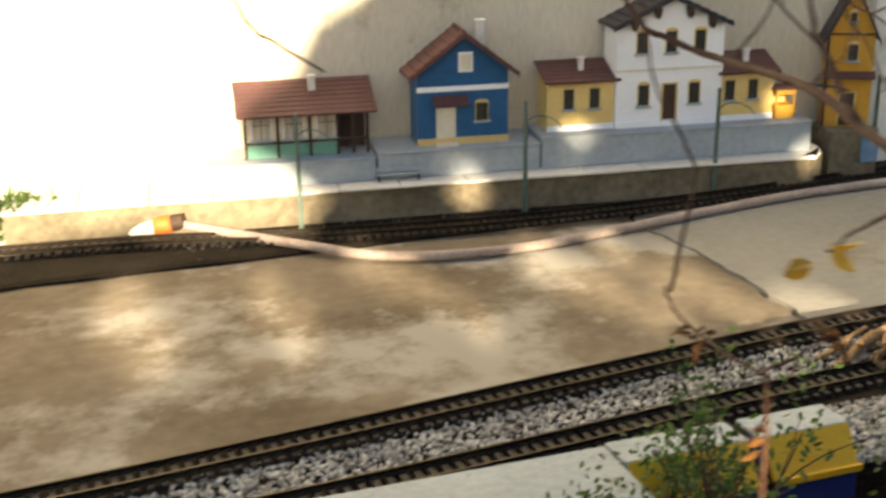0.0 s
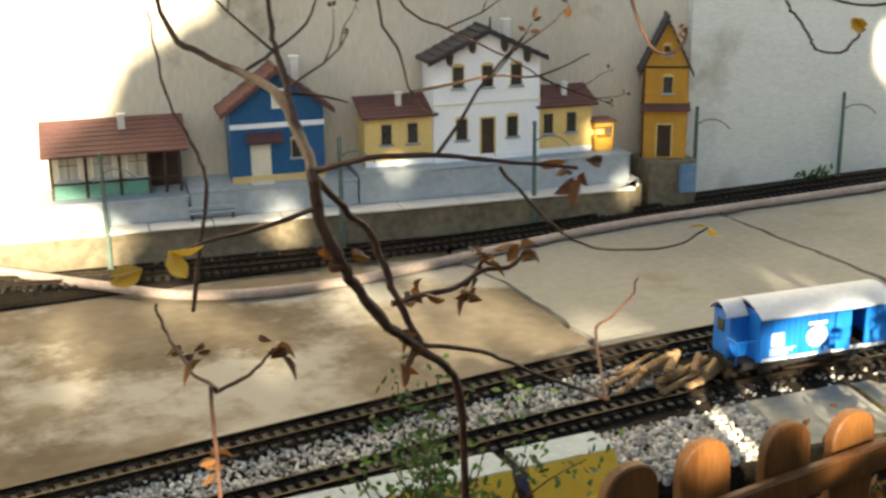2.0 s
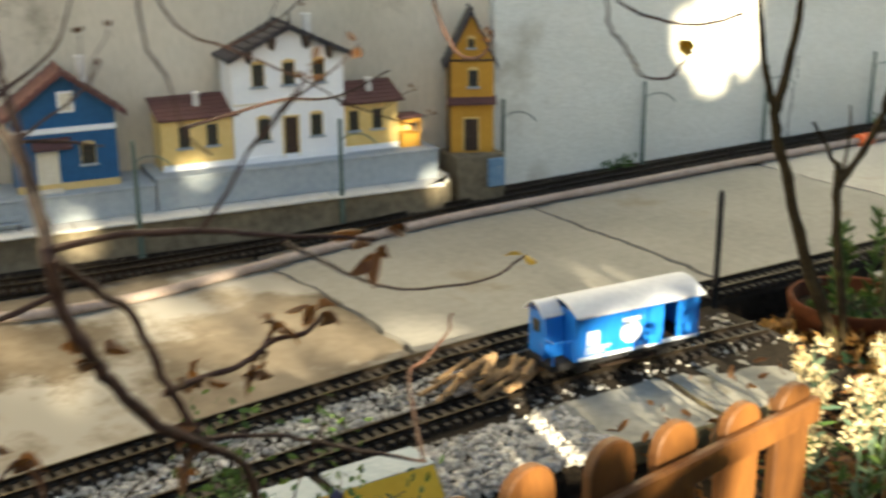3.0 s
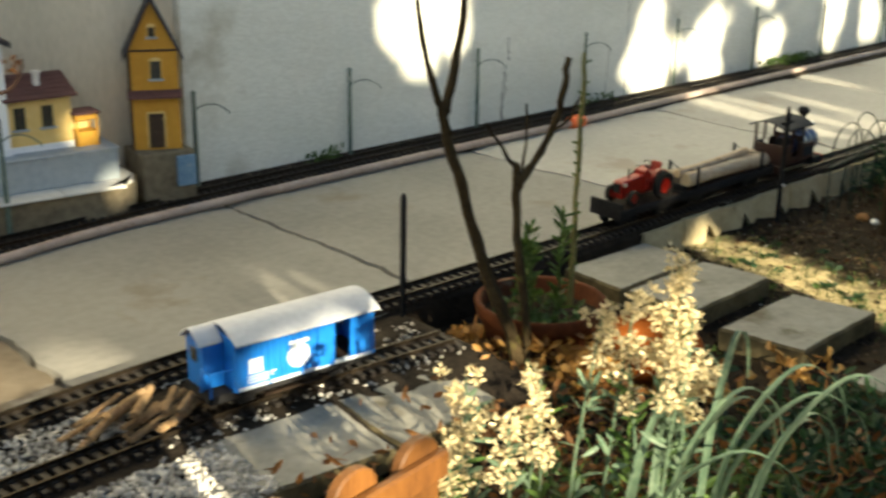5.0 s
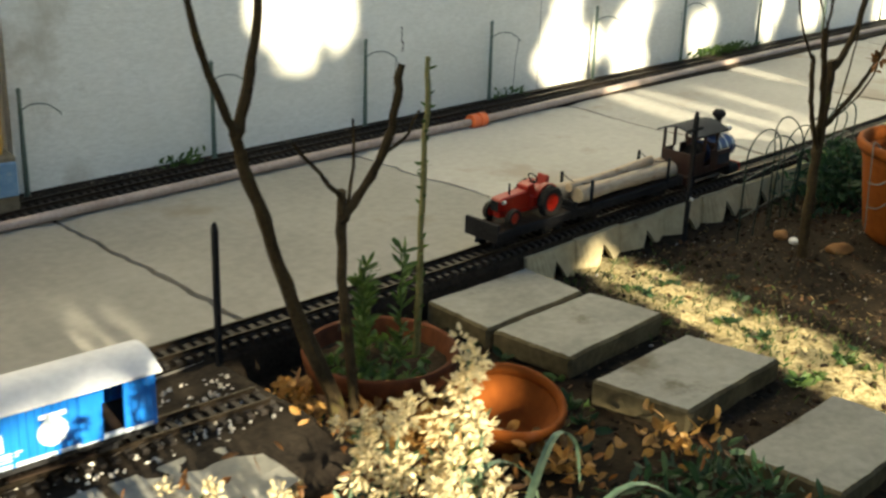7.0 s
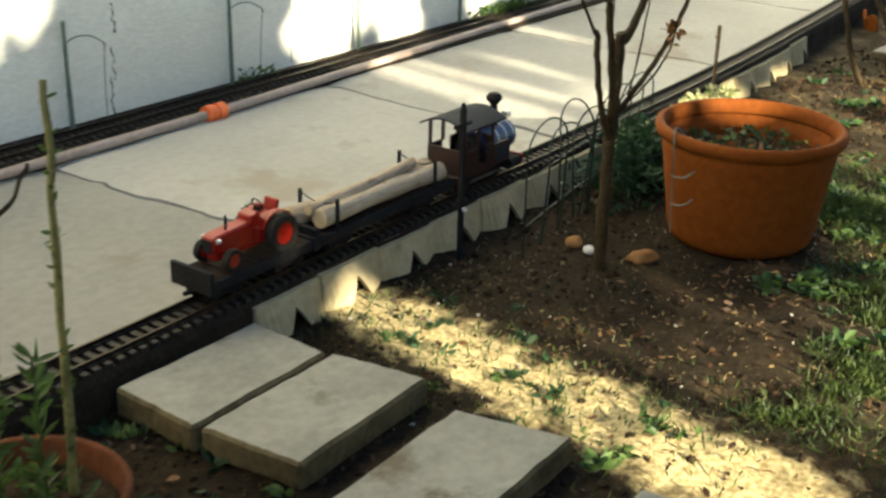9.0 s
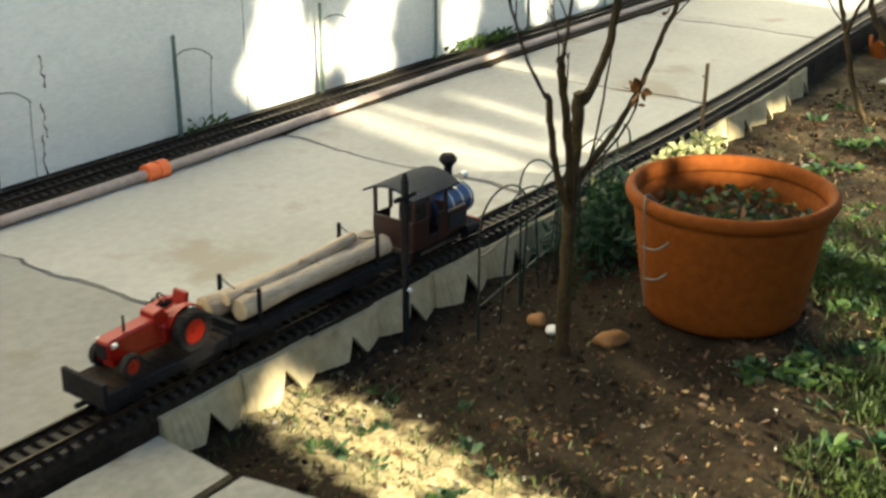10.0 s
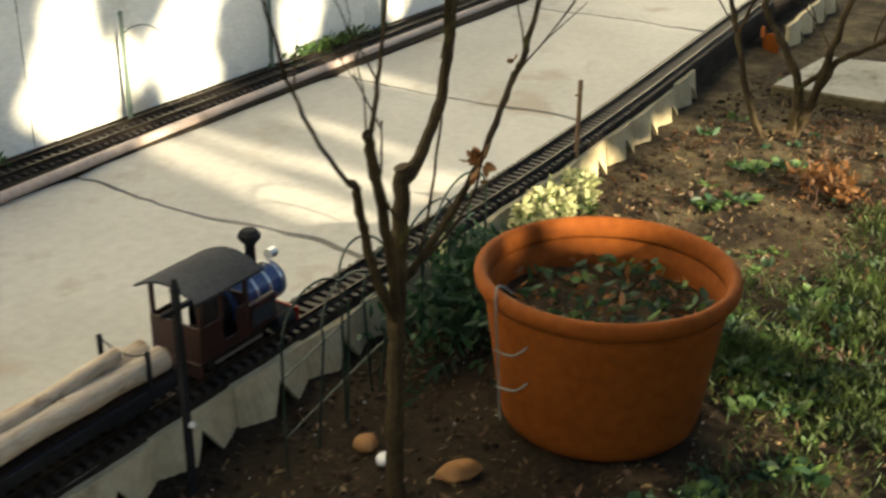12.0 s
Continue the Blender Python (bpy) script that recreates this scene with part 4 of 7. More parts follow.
def build_blue_wagon():
    w = thing("blue_boxcar", "bright blue boxcar with white roof and open side door", "model wagon", (2.337, 1.646, 0.015), -4.5)
    L, W, z0, z1 = 0.150, 0.046, 0.034, 0.115
    part("underframe", box(-L - 0.004, L + 0.004, -W + 0.004, W - 0.004, 0.020, z0, 0.002), M_BLACK, w)
    rail_wheels(w, (-0.085, 0.085), 0.015)
    for s in (-1, 1):
        part("axle_guard", box(-0.10, -0.07, s * 0.032 - 0.002, s * 0.032 + 0.002, 0.006, 0.024, 0.001), M_BLACK, w)
        part("axle_guard", box(0.07, 0.10, s * 0.032 - 0.002, s * 0.032 + 0.002, 0.006, 0.024, 0.001), M_BLACK, w)
        part("footboard", box(-0.06, 0.06, s * 0.048 - 0.005, s * 0.048 + 0.004, 0.016, 0.019, 0.0008), M_DECK, w)
    # side facing the garden, with an open door
    for s in (-1, 1):
        for a, b in ((-0.108, 0.072), (0.105, L)) if s < 0 else ((-0.108, L),):
            n = max(1, round((b - a) / 0.011))
            for k in range(n):
                x0 = a + (b - a) * k / n
                part("side_board", box(x0 + 0.0004, x0 + (b - a) / n - 0.0004, s * W - 0.0022, s * W + 0.0022, z0, z1 - 0.002), M_WAGBLUE, w)
        part("cant_rail", box(-0.108, L, s * W - 0.003, s * W + 0.003, z1 - 0.006, z1), M_WAGBLUE, w)
        part("side_sill", box(-0.108, L, s * W - 0.003, s * W + 0.003, z0, z0 + 0.006), M_INK if s < 0 else M_WAGBLUE, w)
        for x in (-0.108, -0.05, 0.01, 0.07, L):
            part("side_post", box(x - 0.0025, x + 0.0025, s * (W + 0.0018) - 0.0018, s * (W + 0.0018) + 0.0018, z0, z1, 0.0005), M_WAGBLUE, w)
    part("sliding_door", box(0.040, 0.072, -W - 0.0065, -W - 0.0035, z0 + 0.004, z1 - 0.006, 0.0006), M_WAGBLUE, w)
    for x in (L - 0.001, -0.108):
        part("end_wall", box(x - 0.002, x + 0.002, -W, W, z0, z1 + 0.006, 0.0006), M_WAGBLUE, w)
    part("floor", box(-0.105, L - 0.002, -W + 0.003, W - 0.003, z0, z0 + 0.004), M_DECK, w)
    # brakeman's cabin and its railed landing
    cab = part("brake_cabin", box(-0.146, -0.110, -0.010, W - 0.002, z0, z1 - 0.002, 0.001), M_WAGBLUE, w)
    part("cabin_window", box(-0.1475, -0.146, 0.008, 0.030, 0.076, 0.098), M_PANE, cab)
    part("cabin_door", box(-0.138, -0.118, -0.0115, -0.010, z0 + 0.004, 0.104), M_WAGBLUE, cab)
    for x, y in ((-0.152, -W + 0.002), (-0.152, -0.012), (-0.112, -W + 0.002)):
        part("railing_post", rod((x, y, z0), (x, y, 0.074), 0.0016, seg=6), M_WAGBLUE, w)
    part("handrail", tube([(-0.112, -W + 0.002, 0.074), (-0.152, -W + 0.002, 0.074), (-0.152, -0.012, 0.074)], 0.0016, 6), M_WAGBLUE, w)
    arc = [(-0.056 + 0.112 * k / 14, z1 + 0.001 + 0.020 * math.sin(math.pi * k / 14)) for k in range(15)]
    part("roof", prism(arc + [(y, z - 0.003) for y, z in arc[::-1]], -0.112, L + 0.010, axis="x"), M_WAGROOF, w, "pale grey-white arched roof")
    part("cabin_roof", prism([(y * 0.55 + 0.018, z - 0.004) for y, z in arc] + [(y * 0.55 + 0.018, z - 0.007) for y, z in arc[::-1]], -0.154, -0.112, axis="x"), M_WAGROOF, w)
    # a round white device and a pale panel on the side, with bars for the small lettering
    dev = rod((0.004, -W - 0.0038, 0.070), (0.004, -W - 0.0024, 0.070), 0.021, seg=20)
    box(-0.014, 0.024, -W - 0.0038, -W - 0.0024, 0.090, 0.097, bm=dev)
    part("side_device", dev, M_INK, w, "round white painted device")
    pan = box(-0.088, -0.062, -W - 0.0036, -W - 0.0024, 0.060, 0.085)
    for k in range(3):
        box(-0.090, -0.05 + 0.006 * k, -W - 0.0036, -W - 0.0024, 0.044 + 0.005 * k, 0.0465 + 0.005 * k, bm=pan)
    part("lettering_bar", pan, M_INK, w, "white panel and bars of lettering")
    part("lamp", rod((L, -0.03, 0.10), (L + 0.01, -0.03, 0.10), 0.004, seg=10), M_RED, w)


# ---- garden side: edging, slabs, sheds, fence, gravel ----
M_YSHED = mat("shed_yellow", (0.70, 0.40, 0.015), (0.78, 0.48, 0.03), 0.5, grain=80, patch=8, bump=0.1)
M_PALEBLUE = mat("shed_roof_pale", (0.27, 0.32, 0.35), (0.37, 0.42, 0.45), 0.7, grain=80, patch=9, bump=0.2, wear=((0.20, 0.22, 0.22), 12.0, 0.60))
M_NAVY = mat("shed_navy", (0.015, 0.03, 0.15), (0.025, 0.045, 0.2), 0.5, bump=0.05)
M_PICKET = mat("picket_wood", (0.085, 0.031, 0.007), (0.18, 0.072, 0.016), 0.6, grain=120, patch=9, bump=0.35, streak=(3, 3, 0.35), vary=0.18)
M_SPLIT = mat("split_wood", (0.18, 0.11, 0.055), (0.38, 0.26, 0.15), 0.8, grain=120, patch=12, bump=0.5, vary=0.25)
M_WIRE = mat("green_wire", (0.006, 0.016, 0.011), (0.012, 0.028, 0.018), 0.45, bump=0.05)
M_RUST = mat("rusty_stake", (0.16, 0.10, 0.06), (0.25, 0.17, 0.1), 0.8, grain=120, patch=12, bump=0.4)
M_STONE = mat("field_stone", (0.22, 0.10, 0.035), (0.34, 0.18, 0.075), 0.8, grain=60, patch=18, bump=0.3)
M_CHALK = mat("white_stone", (0.60, 0.58, 0.54), (0.74, 0.72, 0.69), 0.7, grain=60, patch=18, bump=0.2)


def build_edging():
    """Folded edging along the track: zigzag plates with a three-cornered opening at the foot of each outer fold."""
    e = tagged(new("edging"), "sand-coloured concrete edging of folded zigzag plates", "edging", kind="structure")
    pitch = 0.158
    def unit(seed):
        rnd = random.Random(seed)
        bm = bmesh.new()
        top, low = -0.003, -0.10
        cols = []
        for u in (0, 0.08, 0.16, 0.24, 0.30, 0.36, 0.42, 0.47, 0.5, 0.53, 0.58, 0.64, 0.70, 0.76, 0.84, 0.92, 1):
            fold = (1 - abs(2 * u - 1)) ** 0.9
            d = 0.004 * fold
            opening = max(0.0, 1 - abs(u - 0.5) / 0.31)
            foot = low + 0.076 * opening
            lean = (0.10 + 0.44 * fold) * (top - foot)
            j = rnd.uniform(-0.0005, 0.0005) if 0 < u < 1 else 0
            cols.append([(u * pitch, -d + j, top + j), (u * pitch, -d - lean + j, foot), (u * pitch, -d - lean + 0.011, foot), (u * pitch, -d + 0.011, top)])
        rings = [[bm.verts.new(p) for p in c] for c in cols]
        for a, b in zip(rings, rings[1:]):
            for k in range(4):
                bm.faces.new((a[k], b[k], b[(k + 1) % 4], a[(k + 1) % 4]))
        bm.faces.new(rings[0]), bm.faces.new(rings[-1][::-1])
        bmesh.ops.recalc_face_normals(bm, faces=bm.faces)
        me = bpy.data.meshes.new("edging_unit")
        bm.to_mesh(me)
        bm.free()
        me.materials.append(M_EDGING)
        return me
    kinds = [unit(k) for k in range(4)]
    line = curve_points(MAIN, 30)
    x = 3.556 - 0.5 * pitch
    while x < 7.1:
        p = min(line, key=lambda q: abs(q.x - x))
        q = min(line, key=lambda q: abs(q.x - x - pitch))
        share("edging_unit", random.choice(kinds), e, pose(x, p.y - (0.050 if x < 6.5 else 0.15) + random.uniform(-0.002, 0.002), random.uniform(-0.004, 0.002), 0, 0, math.degrees(math.atan2(q.y - p.y, pitch)) + random.uniform(-0.8, 0.8)))
        x = 6.62 if 5.92 < x + pitch < 6.6 else x + pitch


def slab(label, corners, top, thick, category="paving slab", group="stepping slabs"):
    bm = prism(corners, top - thick, top, axis="z", bevel=0.005)
    bmesh.ops.subdivide_edges(bm, edges=[e for e in bm.edges if e.calc_length() > 0.1], cuts=9, use_grid_fill=True)
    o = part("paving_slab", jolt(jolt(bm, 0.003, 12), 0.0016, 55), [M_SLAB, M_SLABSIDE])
    # upright faces take the earthy colour with shade painted in
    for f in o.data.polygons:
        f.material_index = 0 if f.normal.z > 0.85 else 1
    return tagged(o, label, category, group)


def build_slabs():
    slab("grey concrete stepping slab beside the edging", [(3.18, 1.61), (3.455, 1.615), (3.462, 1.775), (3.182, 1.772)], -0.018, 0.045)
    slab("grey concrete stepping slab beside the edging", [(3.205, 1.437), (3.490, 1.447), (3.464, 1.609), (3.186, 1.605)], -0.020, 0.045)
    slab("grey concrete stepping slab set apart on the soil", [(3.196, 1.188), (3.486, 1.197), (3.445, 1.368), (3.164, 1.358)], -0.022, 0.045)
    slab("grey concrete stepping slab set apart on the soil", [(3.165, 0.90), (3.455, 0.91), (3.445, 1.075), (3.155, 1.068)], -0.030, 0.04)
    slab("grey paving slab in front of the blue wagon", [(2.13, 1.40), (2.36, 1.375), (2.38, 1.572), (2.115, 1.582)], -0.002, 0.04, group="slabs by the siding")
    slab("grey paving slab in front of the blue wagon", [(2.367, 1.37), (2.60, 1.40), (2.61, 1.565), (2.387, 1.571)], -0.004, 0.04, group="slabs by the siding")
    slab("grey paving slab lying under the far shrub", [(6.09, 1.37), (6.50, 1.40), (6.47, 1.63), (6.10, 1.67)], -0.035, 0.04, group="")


def build_shed(x0, x1, label):
    s = thing("toy_shed", label, "model shed", ((x0 + x1) / 2, 1.385, -0.022))
    h = (x1 - x0) / 2
    part("wall", box(-h + 0.01, h - 0.01, 0.048, 0.108, -0.045, 0.050), M_NAVY, s, "dark blue wall")
    part("eaves_slope", jolt(prism([(0.012, 0.016), (0.052, 0.066), (0.058, 0.062), (0.018, 0.012)], -h, h, axis="x"), 0.0012, 30), M_YSHED, s, "yellow front slope")
    part("fascia", box(-h, h, 0.006, 0.012, 0.008, 0.019, 0.001), M_YSHED, s)
    part("roof", jolt(prism([(0.052, 0.067), (0.120, 0.064), (0.120, 0.057), (0.052, 0.060)], -h - 0.003, h + 0.003, axis="x", bevel=0.001), 0.0012, 30), M_PALEBLUE, s, "pale blue-grey roof")
    part("base_board", box(-h + 0.004, h - 0.004, 0.014, 0.020, -0.045, 0.010), M_NAVY, s)


def build_flat_shed():
    s = thing("toy_shed", "long low toy shed with a flat pale blue-grey roof", "model shed", (1.235, 1.385, -0.022))
    part("wall", box(-0.225, 0.225, -0.05, 0.108, -0.045, 0.052), M_NAVY, s, "dark blue wall")
    part("roof", jolt(box(-0.238, 0.236, -0.065, 0.120, 0.052, 0.060, 0.0015), 0.0012, 30), M_PALEBLUE, s, "pale blue-grey roof")


def build_fence():
    f = thing("picket_fence", "orange-brown picket fence with rounded tops before the sheds", "fence", (0, 0, 0))
    turn = math.degrees(math.atan2(0.0151, 0.1022))
    for i in range(1, 7):
        x, y, top = 1.4126 + 0.1022 * i, 0.877 + 0.0151 * i, 0.3495 - 0.0085 * i + random.uniform(-0.004, 0.004)
        w = 0.0325
        prof = [(-w, -0.09), (w, -0.09), (w, top - 0.028), (0.9 * w, top - 0.016), (0.68 * w, top - 0.007), (0.36 * w, top - 0.0015), (0, top), (-0.36 * w, top - 0.0015), (-0.68 * w, top - 0.007), (-0.9 * w, top - 0.016), (-w, top - 0.028)]
        p = part("picket", prism(prof, -0.007, 0.007, bevel=0.002), M_PICKET, f)
        p.matrix_basis = pose(x, y, 0, random.uniform(-1.5, 1.5), random.uniform(-1, 1), turn)
    for z in (0.02, 0.262):
        r = part("rail", box(-0.29, 0.29, -0.0065, 0.0065, -0.016, 0.016, 0.003), M_PICKET, f)
        r.matrix_basis = pose(1.772, 0.9155, z, 0, 0, turn)


def scatter_stones(name, label, places, material, parent=None):
    """Many small angular stones in one mesh."""
    shapes = []
    for k in range(6):
        b = bmesh.new()
        bmesh.ops.create_icosphere(b, subdivisions=1, radius=1)
        for v in b.verts:
            v.co = Vector((v.co.x * 1.15, v.co.y * 0.95, v.co.z * 0.7)) * random.uniform(0.72, 1.12)
        b.verts.ensure_lookup_table()
        shapes.append(([v.co.copy() for v in b.verts], [[v.index for v in f.verts] for f in b.faces]))
        b.free()
    vs, fs = [], []
    for x, y, z, r in places:
        co, faces = random.choice(shapes)
        m = Euler((random.uniform(0, 6), random.uniform(0, 6), random.uniform(0, 6))).to_matrix() * r
        o = len(vs)
        vs += [m @ c + Vector((x, y, z)) for c in co]
        fs += [[o + i for i in f] for f in faces]
    me = bpy.data.meshes.new(name)
    me.from_pydata(vs, [], fs)
    me.materials.append(material)
    ob = new(name, me)
    ob.parent = parent
    return tagged(ob, label, "gravel", kind="stuff")


def build_ballast():
    b = part("ballast_bed", jolt(prism([(1.405, -0.10), (1.405, -0.03), (1.44, -0.012), (1.52, -0.004), (1.69, -0.004), (1.745, -0.004), (1.81, -0.006), (1.81, -0.10)], -2.0, 2.72, axis="x"), 0.002, 9), M_BED)
    tagged(b, "dark earth bed under the siding and gravel", "ballast", kind="structure")
    b = part("track_bed", prism([(2.60, -0.01), (2.60, 0.006), (2.615, 0.010), (2.80, 0.010), (2.80, -0.01)], -2, 9, axis="x"), M_BED)
    tagged(b, "dark grit bed under the rear track", "ballast", kind="structure")
    bm = bmesh.new()
    rows = []
    for p in curve_points(MAIN, 30):
        w = 0.006 * noise.noise(Vector((p.x * 9, 0, 4)))
        rows.append([bm.verts.new((p.x, p.y + d, z)) for d, z in ((-0.046 + w, -0.10), (-0.044 + w, -0.008), (-0.036, 0.0035), (0.036, 0.0055), (0.048 - w, -0.004))])
    for a, b in zip(rows, rows[1:]):
        for k in range(4):
            bm.faces.new((a[k], b[k], b[k + 1], a[k + 1]))
    b = part("track_bed", bm, M_BED)
    tagged(b, "dark grit packed under the track at the yard's edge", "ballast", kind="structure")
    rnd = random.Random(4)
    pl = []
    main_y = {round(p.x, 1): p.y for p in curve_points(MAIN, 60)}
    side_y = {round(p.x, 1): p.y for p in curve_points(SIDING, 60)}
    for _ in range(4200):
        x = rnd.uniform(0.55, 2.1)
        a, b = side_y[round(x, 1)] + 0.034, main_y[round(x, 1)] - 0.034
        pl.append((x, rnd.uniform(a, b), rnd.uniform(-0.003, 0.004), rnd.uniform(0.002, 0.0052)))
    for _ in range(420):
        x = rnd.uniform(0.55, 2.3)
        pl.append((x, main_y[round(x, 1)] + rnd.uniform(-0.05, 0.03), rnd.uniform(-0.002, 0.003), rnd.uniform(0.002, 0.0045)))
    for _ in range(2400):
        x = rnd.uniform(1.83, 2.16)
        pl.append((x, rnd.uniform(1.40, 1.565), rnd.uniform(-0.012, 0.002), rnd.uniform(0.003, 0.0068)))
    for _ in range(500):
        pl.append((rnd.uniform(2.05, 2.7), rnd.uniform(1.57, 1.75), rnd.uniform(-0.008, 0.0), rnd.uniform(0.003, 0.006)))
    scatter_stones("gravel", "pale grey crushed gravel between the tracks", pl, M_GRAVEL)
    pl = [(rnd.uniform(1.0, 6.5), 2.61 + 0.16 * rnd.random() ** 0.6, 0.011, rnd.uniform(0.002, 0.005)) for _ in range(1500)]
    scatter_stones("grit", "dark grit and crumbs along the foot of the wall", pl, mat("dark_grit", (0.05, 0.04, 0.03), (0.16, 0.13, 0.10), 0.9, vary=0.5))
    pl, chips = [], []
    for _ in range(8000):
        x, y = rnd.uniform(2.6, 6.2), 1.76 - 1.3 * rnd.random() ** 1.2
        if abs(x - 3.435 - 0.15 * y) < 0.09 and rnd.random() < 0.85:
            continue
        pl.append((x, y, soil_height(x, y), rnd.choice((0.0015, 0.002, 0.003, 0.003, 0.004, 0.006, 0.009))))
    for _ in range(130):
        x, y = rnd.gauss(4.15, 0.45), 1.74 - 0.75 * rnd.random() ** 1.4
        chips.append((x, y, soil_height(x, y) + 0.001, rnd.choice((0.0015, 0.002, 0.002, 0.003, 0.004))))
    scatter_stones("soil_crumbs", "crumbs of soil and little stones on the bed", pl, mat("soil_crumb", (0.010, 0.007, 0.004), (0.045, 0.030, 0.018), 0.95, vary=0.6))
    scatter_stones("stone_chips", "pale stone chips strewn on the bed", chips, mat("pale_chip", (0.25, 0.23, 0.20), (0.48, 0.46, 0.42), 0.8, vary=0.3))


def build_log_pile():
    rnd = random.Random(8)
    for i in range(15):
        x, y = 2.03 + 0.011 * i + rnd.uniform(-0.01, 0.01), 1.715 - 0.003 * i + rnd.uniform(-0.02, 0.02)
        r = rnd.uniform(0.005, 0.0095)
        o = thing("split_log", "short split log tossed on the gravel", "log", group="logs by the siding")
        o.matrix_basis = pose(x, y, 0.001 + r + 0.013 * (i % 3), 0, rnd.uniform(-6, 6), 38 + rnd.uniform(-16, 16))
        ln = rnd.uniform(0.045, 0.08)
        prof = [(r * math.cos(a), r * math.sin(a)) for a in (math.pi * k / 8 for k in range(9))]
        part("wood", jolt(prism(prof, -ln, ln, axis="x"), 0.001, 60), M_SPLIT, o)
        part("cut_face", prism([(p[0] * 0.95, p[1] * 0.95) for p in prof], ln, ln + 0.0008, axis="x"), M_CUT, o)


def hoop(profile, seg=56):
    """A closed ring turned round the z axis."""
    bm = bmesh.new()
    rings = [[bm.verts.new((r * math.cos(a), r * math.sin(a), z)) for r, z in profile] for a in (2 * math.pi * k / seg for k in range(seg))]
    n = len(profile)
    for i in range(seg):
        a, b = rings[i], rings[(i + 1) % seg]
        for k in range(n):
            bm.faces.new((a[k], a[(k + 1) % n], b[(k + 1) % n], b[k]))
    return bm


def build_big_pot():
    p = thing("terracotta_pot", "large terracotta pot planted with low greenery", "plant pot", (4.420, 1.370, SOIL))
    out = [(0.112, 0.0), (0.127, 0.002), (0.135, 0.010), (0.139, 0.024), (0.158, 0.165), (0.1595, 0.176), (0.1615, 0.186), (0.164, 0.206), (0.160, 0.207), (0.154, 0.175), (0.150, 0.138), (0.05, 0.138)]
    part("pot", lathe(out, 72), M_TERRA, p, smooth=True)
    part("rim", hoop([(0.158, 0.205), (0.166, 0.206), (0.172, 0.209), (0.1765, 0.216), (0.1775, 0.224), (0.1755, 0.231), (0.170, 0.235), (0.163, 0.233), (0.159, 0.226), (0.156, 0.21)], 72), M_TERRA, p, "rolled terracotta rim", smooth=True)
    soil = lathe([(0.001, 0.160), (0.06, 0.171), (0.12, 0.166), (0.1525, 0.163), (0.1515, 0.150), (0.001, 0.150)], 40)
    part("potting_soil", jolt(soil, 0.006, 40), M_POTSOIL, p)
    p.matrix_basis = p.matrix_basis @ Matrix.Diagonal((1.035, 1.035, 1.0, 1))
    s = thing("pot_shard", "curved terracotta shard lying by the far edging", "pot shard", (6.56, 1.83, SOIL), 35)
    bm = bmesh.new()
    rows = [[bm.verts.new((r * math.cos(a), r * math.sin(a) - 0.09, z)) for r, z in ((0.10, 0.0), (0.108, 0.045 + 0.012 * math.sin(a * 7)), (0.099, 0.047 + 0.012 * math.sin(a * 7)), (0.09, 0.0))] for a in (0.9 + 0.15 * k for k in range(10))]
    for a, b in zip(rows, rows[1:]):
        for k in range(4):
            bm.faces.new((a[k], b[k], b[(k + 1) % 4], a[(k + 1) % 4]))
    bm.faces.new(rows[0][::-1]), bm.faces.new(rows[-1])
    part("shard", bm, M_TERRA, s)
    return p


def build_wire_border():
    w = thing("wire_border", "green wire lawn border of crossing hoops", "wire border", (0, 0, SOIL))
    for i in range(7):
        x, y, r = 4.05 + 0.082 * i, 1.645 + 0.012 * i, 0.072 + 0.008 * math.sin(i * 2.3)
        lean, up = 0.02 * math.sin(i * 1.7), 0.175 + 0.02 * math.cos(i * 2.9)
        pts = [(x, y, -0.02)] + [(x + r - r * math.cos(math.pi * k / 12) + lean, y + 0.02 * math.sin(math.pi * k / 12) * math.sin(i), up + 0.062 * math.sin(math.pi * k / 12)) for k in range(13)] + [(x + 2 * r, y + 0.008, -0.02)]
        part("hoop", tube(pts, 0.0019, 6), M_WIRE, w)
    for z in (0.06, 0.15):
        part("cross_wire", tube([(4.05, 1.645, z), (4.30, 1.685, z), (4.66, 1.725, z)], 0.0016, 5), M_WIRE, w)
    k = thing("wire_trellis", "bent grey wire hooked over the rim of the large pot", "wire", (0, 0, 0))
    for pts in ([(4.30, 1.45, 0.155), (4.264, 1.455, 0.178), (4.250, 1.448, 0.14), (4.264, 1.452, 0.08), (4.276, 1.452, -0.03)], [(4.262, 1.456, 0.085), (4.256, 1.425, 0.088), (4.262, 1.402, 0.108)], [(4.270, 1.456, 0.025), (4.266, 1.425, 0.030), (4.272, 1.402, 0.052)]):
        part("wire", tube(curve_points(pts, 6), 0.0016, 6), M_GREYWIRE, k)


